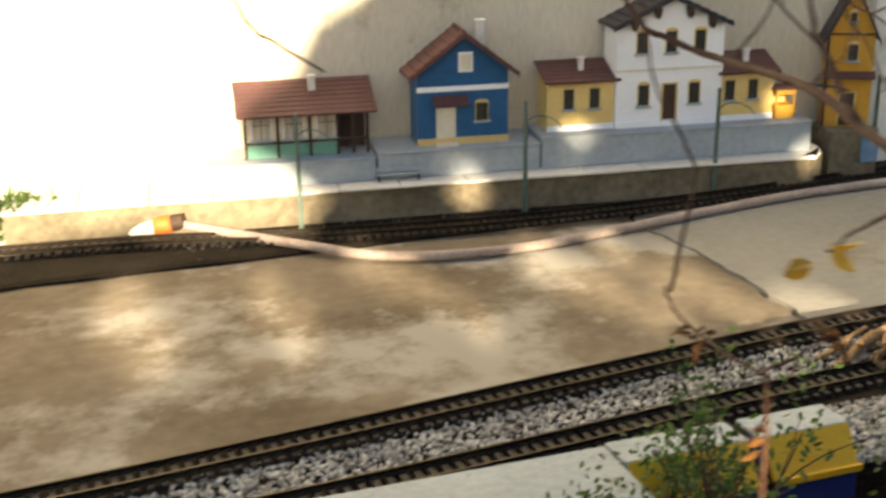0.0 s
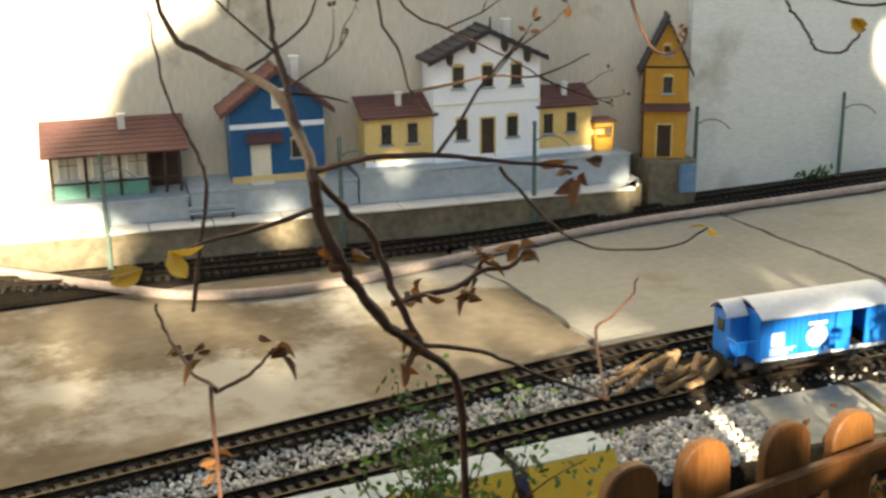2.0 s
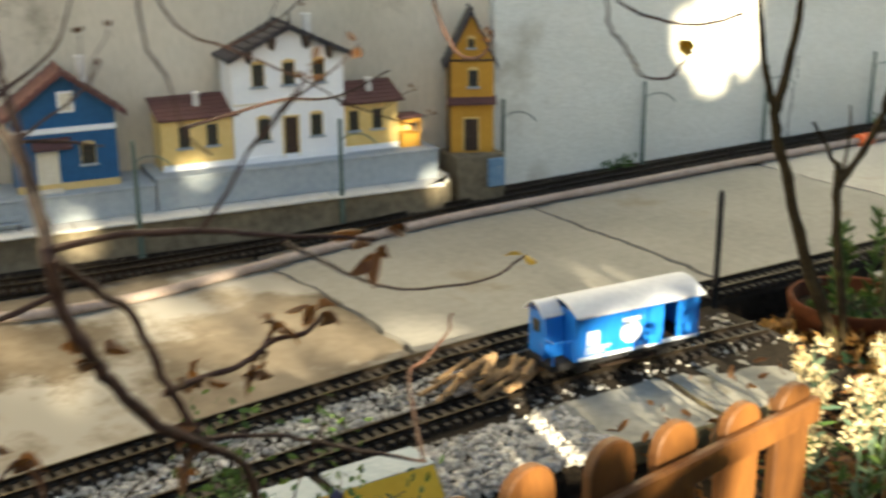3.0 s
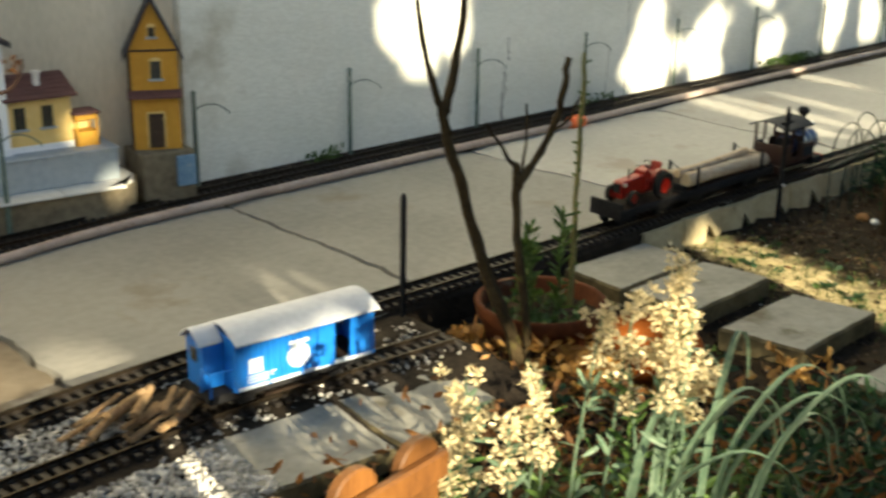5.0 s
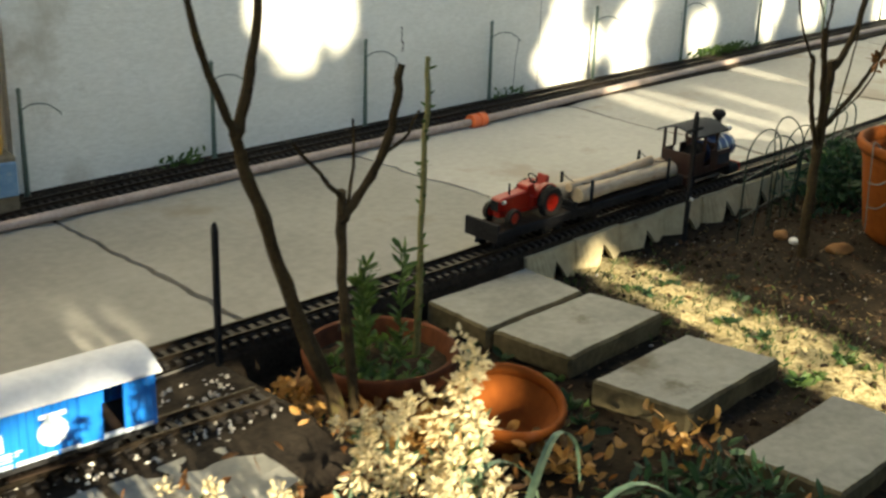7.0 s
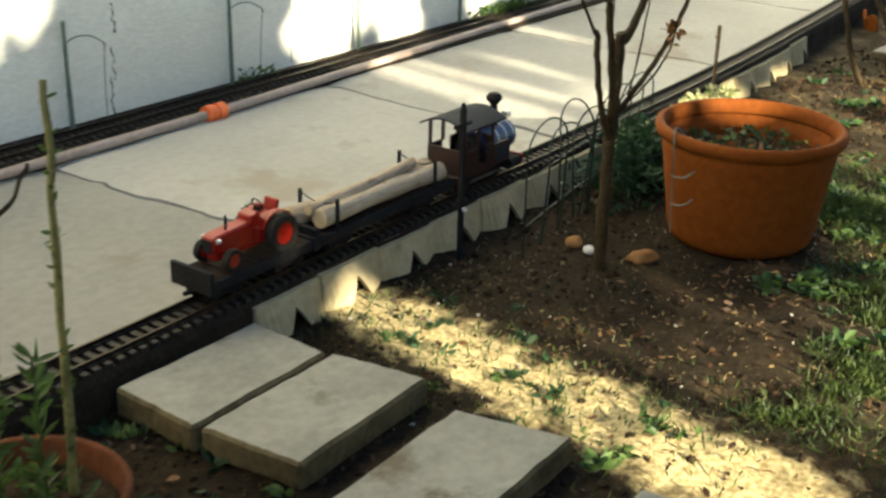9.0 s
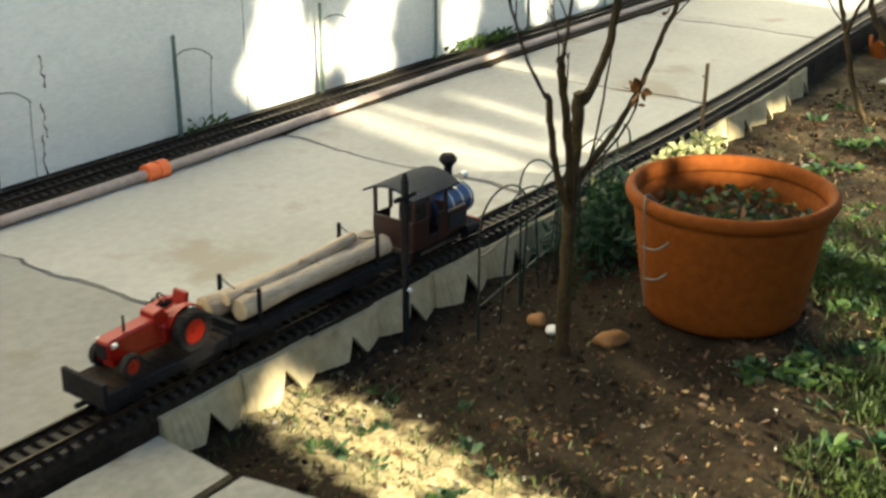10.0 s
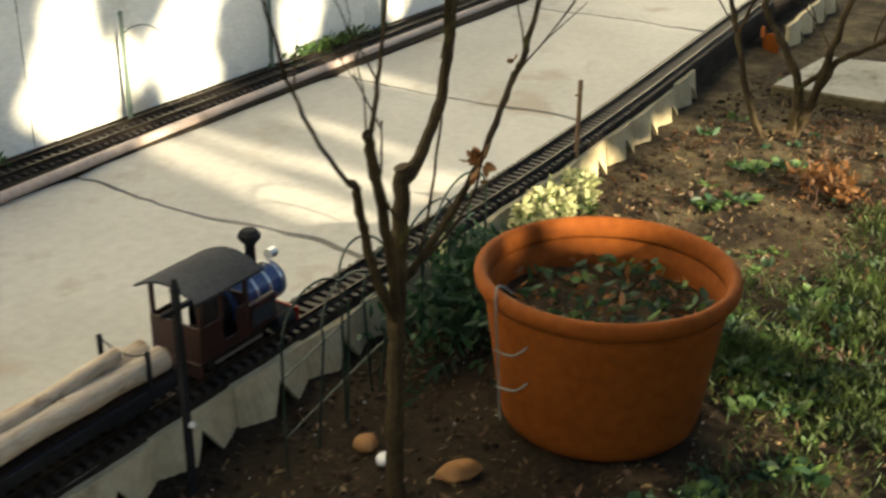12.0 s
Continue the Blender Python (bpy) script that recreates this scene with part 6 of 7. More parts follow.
def build_leaf_pile():
    f, g, h = Foliage(51), Foliage(52), Foliage(53)
    for q, n, s in ((f, 1500, 0.024), (g, 160, 0.020), (h, 420, 0.028)):
        for _ in range(n):
            x = q.rnd.gauss(2.77, 0.13)
            y = q.rnd.gauss(1.50, 0.10)
            if y > 1.75 or math.hypot(x - 2.885, y - 1.57) < 0.130:
                continue
            z = soil_height(x, y) + 0.05 * math.exp(-((x - 2.74) ** 2 + (y - 1.5) ** 2) / 0.012) * q.rnd.random() + 0.004
            q.leaf((x, y, z), (q.rnd.uniform(-1, 1), q.rnd.uniform(-1, 1), q.rnd.uniform(-0.1, 0.5)), s * q.rnd.uniform(0.7, 1.3), s * 0.55)
    tagged(f.done("fallen_leaves", L_DRY), "heap of brown fallen leaves round the shrub", "leaf litter", kind="stuff")
    tagged(g.done("fallen_leaves", L_YELLOW), "yellow fallen leaves in the heap", "leaf litter", kind="stuff")
    tagged(h.done("ground_leaves", L_DARK), "dark green low leaves round the shrub", "plant", kind="stuff")
    c = Foliage(56)
    for cx, cy, w, n in ((2.785, 1.66, 0.025, 60), (2.785, 1.575, 0.03, 90), (2.90, 1.46, 0.035, 130), (2.82, 1.42, 0.035, 110), (2.86, 1.50, 0.03, 70), (2.80, 1.50, 0.04, 120), (2.84, 1.455, 0.045, 120), (3.15, 1.16, 0.03, 50), (2.95, 1.24, 0.04, 80)):
        high = 0.085 if 2.79 < cx < 2.85 and cy < 1.52 else 0.045
        for _ in range(n):
            x, y = c.rnd.gauss(cx, w), c.rnd.gauss(cy, w)
            c.leaf((x, y, soil_height(x, y) + high * c.rnd.random()), (c.rnd.uniform(-1, 1), c.rnd.uniform(-1, 1), c.rnd.uniform(0, 0.9)), c.rnd.uniform(0.016, 0.034), c.rnd.uniform(0.010, 0.018))
    tagged(c.done("fallen_leaves", L_OCHRE), "ochre dry leaves caught round the small pots", "leaf litter", kind="stuff")
    q, w = Foliage(54), Foliage(55)
    for _ in range(2600):
        x, y = q.rnd.uniform(2.6, 6.4), 1.74 - 1.2 * q.rnd.random()
        q.leaf((x, y, soil_height(x, y) + 0.003), (q.rnd.uniform(-1, 1), q.rnd.uniform(-1, 1), q.rnd.uniform(-0.05, 0.35)), q.rnd.uniform(0.006, 0.020), q.rnd.uniform(0.004, 0.010))
    for _ in range(1500):
        x, y = (w.rnd.gauss(3.66, 0.10), 1.76 - 1.0 * w.rnd.random()) if w.rnd.random() < 0.2 else (w.rnd.uniform(3.3, 6.0), 1.7 - 1.0 * w.rnd.random())
        w.leaf((x, y, soil_height(x, y) + 0.003), (w.rnd.uniform(-1, 1), w.rnd.uniform(-1, 1), w.rnd.uniform(-0.05, 0.25)), w.rnd.uniform(0.005, 0.016), w.rnd.uniform(0.0012, 0.003))
    far = Foliage(57)
    for _ in range(34):
        cx, cy, wide = far.rnd.uniform(4.7, 6.5), far.rnd.uniform(0.85, 1.72), far.rnd.uniform(0.02, 0.07)
        for _ in range(int(22 + 300 * wide)):
            x, y = far.rnd.gauss(cx, wide * 1.5), far.rnd.gauss(cy, wide)
            if y < 1.78 and math.hypot(x - 4.42, y - 1.37) > 0.17:
                far.leaf((x, y, soil_height(x, y) + far.rnd.uniform(0.001, 0.008)), (far.rnd.uniform(-1, 1), far.rnd.uniform(-1, 1), far.rnd.uniform(-0.05, 0.5)), far.rnd.uniform(0.010, 0.030), far.rnd.uniform(0.005, 0.012))
    bits = Foliage(58)
    for _ in range(2600):
        x, y = bits.rnd.uniform(3.72, 6.4), bits.rnd.uniform(0.7, 1.74)
        if math.hypot(x - 4.42, y - 1.37) > 0.17:
            bits.leaf((x, y, soil_height(x, y) + 0.004), (bits.rnd.uniform(-1, 1), bits.rnd.uniform(-1, 1), bits.rnd.uniform(0.0, 0.5)), bits.rnd.uniform(0.005, 0.018), bits.rnd.uniform(0.0015, 0.006))
    tagged(bits.done("leaf_litter", L_STRAW), "straw-coloured bits of dry stalk and leaf on the bed", "leaf litter", kind="stuff")
    tagged(far.done("leaf_litter", L_LITTER), "drifts of brown leaf litter under the far bushes", "leaf litter", kind="stuff")
    tagged(q.done("leaf_litter", L_LITTER), "scattered dry leaf bits on the soil", "leaf litter", kind="stuff")
    tagged(w.done("straw_litter", L_STRAW), "bits of straw-coloured dry grass on the soil", "straw", kind="stuff")


def build_flowers():
    """Tall cream flower heads and strap leaves close to the lens in the middle of the walk."""
    rnd = random.Random(12)
    heads = ((2.42, 0.93, 0.375), (2.40, 0.932, 0.345), (2.385, 0.90, 0.31), (2.44, 0.95, 0.40), (2.36, 0.955, 0.36), (2.34, 0.985, 0.345), (2.30, 1.045, 0.25), (2.27, 1.145, 0.225), (2.265, 1.14, 0.19), (2.24, 1.12, 0.16), (2.33, 0.86, 0.325), (2.30, 1.04, 0.20), (2.20, 1.10, 0.14), (2.41, 0.90, 0.28), (2.43, 0.92, 0.33), (2.35, 0.95, 0.30), (2.22, 1.02, 0.22))
    for i, (x, y, z) in enumerate(heads):
        p = thing("flower_stem", "leafy stem topped with cream flower clusters", "flower", group="cream flowers")
        bx, by = x + rnd.uniform(-0.03, 0.05), y + rnd.uniform(-0.02, 0.05)
        pts = ((bx, by, soil_height(bx, by) - 0.01), (bx * 0.6 + x * 0.4, by * 0.6 + y * 0.4, z * 0.45), (x, y, z))
        part("stalk", stem(pts, 0.0028, 0.0018, 6, 0.001), L_GREY, p)
        c, l = Foliage(60 + i), Foliage(90 + i)
        for k in range(11):
            c.puff((x + rnd.gauss(0, 0.011), y + rnd.gauss(0, 0.011), z + rnd.uniform(-0.065, 0.012)), 0.012, 24, 0.0078)
        for k in range(26):
            u = rnd.uniform(0.05, 0.9)
            q = Vector(pts[0]).lerp(Vector(pts[2]), u)
            l.leaf(q, (rnd.uniform(-1, 1), rnd.uniform(-1, 1), rnd.uniform(0.1, 0.9)), rnd.uniform(0.02, 0.045), 0.008)
        c.done("flower_head", L_CREAM, p, "cream flower cluster")
        l.done("leaf", L_GREY if i % 3 else L_GREEN, p)["kind"] = "stuff"
    for i in range(4):
        x, y = 2.42 - 0.035 * i + rnd.uniform(-0.02, 0.02), 0.84 + 0.02 * (i % 4) + rnd.uniform(-0.015, 0.015)
        t = thing("strap_plant", "grey-green strap leaves bending over", "plant", group="strap leaved plants")
        for k in range(3):
            a = rnd.uniform(-0.9, 0.7)
            hgt = rnd.uniform(0.17, 0.29)
            pts = curve_points([(x, y, soil_height(x, y) - 0.01), (x + 0.045 * math.cos(a), y + 0.045 * math.sin(a), hgt * 0.62), (x + 0.14 * math.cos(a), y + 0.14 * math.sin(a), hgt), (x + 0.22 * math.cos(a), y + 0.22 * math.sin(a), hgt - 0.035), (x + 0.25 * math.cos(a), y + 0.25 * math.sin(a), hgt - 0.10)], 5)
            bm = bmesh.new()
            n = len(pts)
            rows = []
            for j, q in enumerate(pts):
                w = 0.0046 * (1 - (j / n) ** 2) + 0.0006
                sd = Vector((-math.sin(a), math.cos(a), 0)) * w
                rows.append((bm.verts.new(q - sd), bm.verts.new(q + Vector((0, 0, -0.0015))), bm.verts.new(q + sd)))
            for r, s in zip(rows, rows[1:]):
                bm.faces.new((r[0], r[1], s[1], s[0])), bm.faces.new((r[1], r[2], s[2], s[1]))
            part("strap_leaf", bm, L_GREY, t)
    f = Foliage(130)
    for _ in range(2100):
        x, y = f.rnd.gauss(2.42, 0.16), f.rnd.gauss(0.88, 0.16)
        z = soil_height(x, y) + f.rnd.uniform(0.0, 0.18) * max(0.1, 1 - ((x - 2.42) / 0.4) ** 2 - ((y - 0.88) / 0.4) ** 2)
        f.leaf((x, y, z), (f.rnd.uniform(-1, 1), f.rnd.uniform(-1, 1), f.rnd.uniform(-0.2, 1)), f.rnd.uniform(0.018, 0.04), 0.009)
    tagged(f.done("flower_bed_foliage", L_GREEN), "dense green and dry foliage under the cream flowers", "plant", kind="stuff")
    f = Foliage(132)
    for _ in range(2600):
        x, y = f.rnd.uniform(2.45, 3.12), f.rnd.uniform(0.55, 1.12)
        f.leaf((x, y, soil_height(x, y) + f.rnd.uniform(0, 0.06)), (f.rnd.uniform(-1, 1), f.rnd.uniform(-1, 1), f.rnd.uniform(-0.1, 0.9)), f.rnd.uniform(0.02, 0.04), 0.011)
    tagged(f.done("undergrowth", L_DARK), "dark low undergrowth beside the stepping slabs", "plant", kind="stuff")
    f = Foliage(131)
    for _ in range(3400):
        x, y = f.rnd.gauss(2.44, 0.21), f.rnd.gauss(0.95, 0.2)
        f.leaf((x, y, soil_height(x, y) + f.rnd.uniform(0, 0.10)), (f.rnd.uniform(-1, 1), f.rnd.uniform(-1, 1), f.rnd.uniform(-0.2, 1)), f.rnd.uniform(0.015, 0.035), 0.010)
    tagged(f.done("dry_foliage", L_DRY), "dry brown leaves among the flower stems", "plant", kind="stuff")


def build_sprigs():
    """Leafy green bushes between the lens and the toy sheds."""
    for i, (x, y, z0, h, w) in enumerate(((1.47, 1.335, -0.06, 0.14, 0.070), (1.38, 1.325, -0.06, 0.10, 0.06), (1.44, 1.15, -0.06, 0.30, 0.02), (1.56, 1.33, -0.06, 0.09, 0.045))):
        p = thing("leafy_bush", "small glossy green bush beside the toy sheds", "bush", group="small bushes")
        f = Foliage(140 + i)
        bm, tips = bmesh.new(), []
        for k in range(7):
            twiggy(f.rnd, (x, y, z0), (f.rnd.uniform(-0.5, 0.5) * w * 14, f.rnd.uniform(-0.5, 0.5) * w * 14, 1), h, 0.0022, 1, bm, tips)
        part("twig_spray", bm, M_TWIG, p)["kind"] = "stuff"
        for q, d in tips:
            for _ in range(22):
                f.leaf(q + Vector((f.rnd.gauss(0, 0.014), f.rnd.gauss(0, 0.014), f.rnd.gauss(-0.012, 0.02))), (f.rnd.uniform(-1, 1), f.rnd.uniform(-1, 1), f.rnd.uniform(0, 1)), 0.012, 0.0062)
        f.done("leaf", L_GREEN, p)["kind"] = "stuff"


def build_tree():
    """The pruned tree by the large pot."""
    t = thing("pruned_tree", "small pruned tree with bare upright branches", "tree", (0, 0, 0))
    part("trunk", stem(((4.098, 1.505, -0.09), (4.10, 1.507, 0.02), (4.112, 1.512, 0.15), (4.125, 1.516, 0.24), (4.14, 1.521, 0.33), (4.145, 1.523, 0.368)), 0.0118, 0.0098, 6, 0.0015, 10, 0.10), M_BARKT, t)
    limbs = (
        (((4.115, 1.512, 0.17), (4.075, 1.515, 0.25), (4.045, 1.51, 0.33), (4.02, 1.50, 0.385), (4.0, 1.495, 0.40)), 0.008, 0.006),
        (((4.118, 1.513, 0.18), (4.085, 1.50, 0.27), (4.05, 1.49, 0.37), (4.025, 1.485, 0.44), (4.018, 1.483, 0.452)), 0.009, 0.0075),
        (((4.005, 1.497, 0.395), (3.94, 1.49, 0.47), (3.88, 1.48, 0.56), (3.84, 1.475, 0.66)), 0.0038, 0.002),
        (((4.143, 1.522, 0.345), (4.185, 1.515, 0.39), (4.205, 1.505, 0.45), (4.215, 1.50, 0.53), (4.21, 1.50, 0.60)), 0.0105, 0.0085),
        (((4.213, 1.50, 0.53), (4.235, 1.495, 0.60), (4.26, 1.49, 0.68)), 0.005, 0.003),
        (((4.13, 1.516, 0.22), (4.165, 1.48, 0.29), (4.20, 1.45, 0.37), (4.235, 1.43, 0.46), (4.25, 1.42, 0.50), (4.285, 1.405, 0.62), (4.29, 1.40, 0.75)), 0.0068, 0.0036),
        (((4.135, 1.512, 0.225), (4.16, 1.475, 0.28), (4.17, 1.445, 0.33), (4.175, 1.432, 0.38)), 0.0032, 0.0018),
        (((4.022, 1.484, 0.44), (4.05, 1.49, 0.50), (4.075, 1.495, 0.58), (4.09, 1.50, 0.70)), 0.004, 0.0022),
        (((4.14, 1.52, 0.30), (4.10, 1.51, 0.33), (4.075, 1.505, 0.37), (4.07, 1.50, 0.45)), 0.003, 0.0016),
        (((4.145, 1.50, 0.25), (4.165, 1.49, 0.36), (4.175, 1.485, 0.48), (4.17, 1.48, 0.60)), 0.0026, 0.0014),
        (((4.205, 1.505, 0.45), (4.19, 1.49, 0.52), (4.17, 1.48, 0.60), (4.15, 1.475, 0.72)), 0.0034, 0.002),
    )
    for p, a, b in limbs:
        part("branch", stem(p, a * 0.78, b * 0.78, 6, 0.0015, 7, 0.14), M_BARKT, t)
    rnd = random.Random(17)
    bm, tips = bmesh.new(), []
    for p, w in (((4.05, 1.49, 0.50), (-0.4, 0.1, 0.8)), ((4.02, 1.485, 0.44), (0.5, 0.1, 0.8)), ((4.235, 1.43, 0.46), (0.3, -0.3, 0.9)), ((4.21, 1.50, 0.58), (-0.4, 0, 0.9)), ((4.25, 1.42, 0.50), (-0.3, -0.2, 0.9)), ((4.07, 1.50, 0.44), (-0.3, 0.2, 0.8)), ((3.9, 1.483, 0.53), (0.4, 0, 0.9)), ((4.17, 1.485, 0.5), (0.4, -0.2, 0.9))):
        twiggy(rnd, p, w, 0.13, 0.0014, 1, bm, tips)
    part("twig_spray", bm, M_BARKT, t)["kind"] = "stuff"
    for p, r, n, s in (((4.175, 1.432, 0.384), 0.010, 16, 0.020), ((4.18, 1.44, 0.355), 0.005, 7, 0.012), ((4.24, 1.425, 0.49), 0.004, 5, 0.01)):
        f = Foliage(150 + n)
        f.puff(p, r, n, s)
        f.done("seed_head", L_DRY, t, "dry seed head")


def build_far_shrubs():
    s = thing("bare_bush", "forked bare bush with bowed dark stems", "bush", group="bare bushes")
    part("stem", stem(((5.79, 1.515, -0.08), (5.80, 1.513, 0.0), (5.80, 1.512, 0.062)), 0.016, 0.012, 5, 0.002), M_BARKT, s)
    part("stem", stem(((5.80, 1.512, 0.055), (5.80, 1.551, 0.132), (5.80, 1.601, 0.208), (5.80, 1.63, 0.29), (5.79, 1.66, 0.45)), 0.0115, 0.005, 5, 0.003), M_BARKT, s)
    part("stem", stem(((5.79, 1.512, -0.075), (5.80, 1.488, 0.0), (5.80, 1.46, 0.109), (5.80, 1.439, 0.20), (5.80, 1.42, 0.30), (5.81, 1.40, 0.50)), 0.0125, 0.005, 5, 0.003), M_BARKT, s)
    part("branch", stem(((5.80, 1.473, 0.045), (5.81, 1.436, 0.126), (5.83, 1.366, 0.169), (5.85, 1.29, 0.24), (5.86, 1.25, 0.36)), 0.010, 0.004, 5, 0.003), M_BARKT, s)
    part("branch", stem(((5.80, 1.505, 0.062), (5.80, 1.478, 0.085), (5.80, 1.458, 0.112)), 0.008, 0.006, 5, 0.003), M_BARKT, s)
    part("stem", stem(((5.75, 1.565, -0.08), (5.77, 1.620, 0.007), (5.80, 1.668, 0.144), (5.80, 1.694, 0.225), (5.80, 1.72, 0.36)), 0.011, 0.0045, 5, 0.003), M_BARKT, s)
    part("branch", stem(((5.80, 1.672, 0.155), (5.80, 1.645, 0.235), (5.80, 1.61, 0.33)), 0.006, 0.003, 5, 0.003), M_BARKT, s)
    part("root", stem(((5.78, 1.515, -0.062), (5.765, 1.545, -0.052), (5.755, 1.575, -0.06)), 0.014, 0.010, 5, 0.003), M_BARKT, s)
    rnd = random.Random(70)
    bm, tips = bmesh.new(), []
    for p, w in (((5.80, 1.62, 0.25), (0, 0.5, 1)), ((5.80, 1.45, 0.15), (0.1, 0.6, 1)), ((5.83, 1.366, 0.169), (0, -0.3, 1)), ((5.80, 1.68, 0.18), (0, 0.6, 0.8)), ((5.80, 1.43, 0.24), (0, -0.6, 1))):
        twiggy(rnd, p, w, 0.16, 0.0025, 1, bm, tips)
    part("twig_spray", bm, M_BARKT, s)["kind"] = "stuff"
    s = thing("bare_bush", "low tuft of reddish dry stalks on the bed", "bush", group="bare bushes")
    bm, tips = bmesh.new(), []
    for k in range(16):
        twiggy(rnd, (5.45 + rnd.gauss(0, 0.03), 1.345 + rnd.gauss(0, 0.03), SOIL - 0.005), (rnd.uniform(-0.9, 0.9), rnd.uniform(-0.9, 0.9), 0.8), 0.055, 0.0016, 1, bm, tips)
    part("stalk_spray", bm, M_TWIG, s)["kind"] = "stuff"
    q = Foliage(165)
    for p, w in tips:
        for _ in range(7):
            q.leaf(p + Vector((rnd.gauss(0, 0.012), rnd.gauss(0, 0.012), rnd.gauss(-0.008, 0.01))), (rnd.uniform(-1, 1), rnd.uniform(-1, 1), rnd.uniform(-0.2, 0.8)), rnd.uniform(0.014, 0.03), 0.008)
    q.done("dry_leaf", L_DRY, s)["kind"] = "stuff"
    # cream-tipped spurge and the dark green bush under it
    s = thing("spurge_bush", "pale cream-green spurge tips behind the pot", "bush", (0, 0, 0))
    f, g = Foliage(160), Foliage(161)
    rnd = random.Random(5)
    for k in range(26):
        x, y = rnd.gauss(4.86, 0.085), rnd.gauss(1.675, 0.035)
        z = rnd.uniform(0.03, 0.105) - abs(x - 4.86) * 0.25
        part("stalk", stem(((x, y, SOIL), (x, y, z * 0.5), (x + rnd.uniform(-0.02, 0.02), y, z)), 0.002, 0.0015, 3), L_GREEN, s)
        for j in range(5):
            f.puff((x, y, z - 0.009 * j), 0.009, 9, 0.017)
        for j in range(14):
            g.leaf((x, y, SOIL + (z - SOIL) * rnd.random()), (rnd.uniform(-1, 1), rnd.uniform(-1, 1), 0.3), 0.028, 0.007)
    f.done("flower_tip", L_PALE, s, "pale cream-green tip")["kind"] = "stuff"
    g.done("leaf", L_GREEN, s)["kind"] = "stuff"
    s = thing("green_bush", "low dark green bush between edging and pot", "bush", (0, 0, 0))
    f = Foliage(162)
    for _ in range(1500):
        x, y = f.rnd.gauss(4.58, 0.10), f.rnd.gauss(1.66, 0.045)
        hgt = 0.14 * max(0, 1 - ((x - 4.58) / 0.26) ** 2)
        f.leaf((x, y, SOIL + f.rnd.random() * hgt), (f.rnd.uniform(-1, 1), f.rnd.uniform(-1, 1), f.rnd.uniform(0, 1)), f.rnd.uniform(0.018, 0.032), 0.009)
    f.done("leaf", L_DARK, s)["kind"] = "stuff"
    bm, tips = bmesh.new(), []
    for k in range(10):
        twiggy(rnd, (4.58 + rnd.uniform(-0.08, 0.08), 1.66, SOIL), (rnd.uniform(-0.4, 0.4), rnd.uniform(-0.3, 0.3), 1), 0.11, 0.0016, 1, bm, tips)
    part("twig_spray", bm, M_TWIG, s)["kind"] = "stuff"


def build_pot_greens():
    f, g = Foliage(170), Foliage(171)
    for q, n, s in ((f, 130, 0.022), (g, 80, 0.024)):
        for _ in range(n):
            a, r = q.rnd.uniform(0, 6.28), 0.142 * math.sqrt(q.rnd.random())
            q.leaf((4.425 + r * math.cos(a), 1.362 + r * math.sin(a), SOIL + 0.165 + q.rnd.uniform(0, 0.022)), (q.rnd.uniform(-1, 1), q.rnd.uniform(-1, 1), q.rnd.uniform(0, 0.7)), s * q.rnd.uniform(0.6, 1.2), s * 0.5)
    h = Foliage(172)
    for _ in range(150):
        a, r = h.rnd.uniform(0, 6.28), 0.145 * math.sqrt(h.rnd.random())
        h.leaf((4.42 + r * math.cos(a), 1.37 + r * math.sin(a), SOIL + 0.163 + h.rnd.uniform(0, 0.02)), (h.rnd.uniform(-1, 1), h.rnd.uniform(-1, 1), h.rnd.uniform(-0.1, 0.6)), h.rnd.uniform(0.010, 0.026), h.rnd.uniform(0.006, 0.012))
    tagged(h.done("pot_dry_leaves", L_DRY), "brown dry leaves lying in the large pot", "leaf litter", kind="stuff")
    tagged(f.done("pot_greenery", L_DARK), "low dark greenery filling the large pot", "plant", kind="stuff")
    tagged(g.done("pot_leaf_bits", L_GREEN), "light green and dry leaves in the large pot", "plant", kind="stuff")


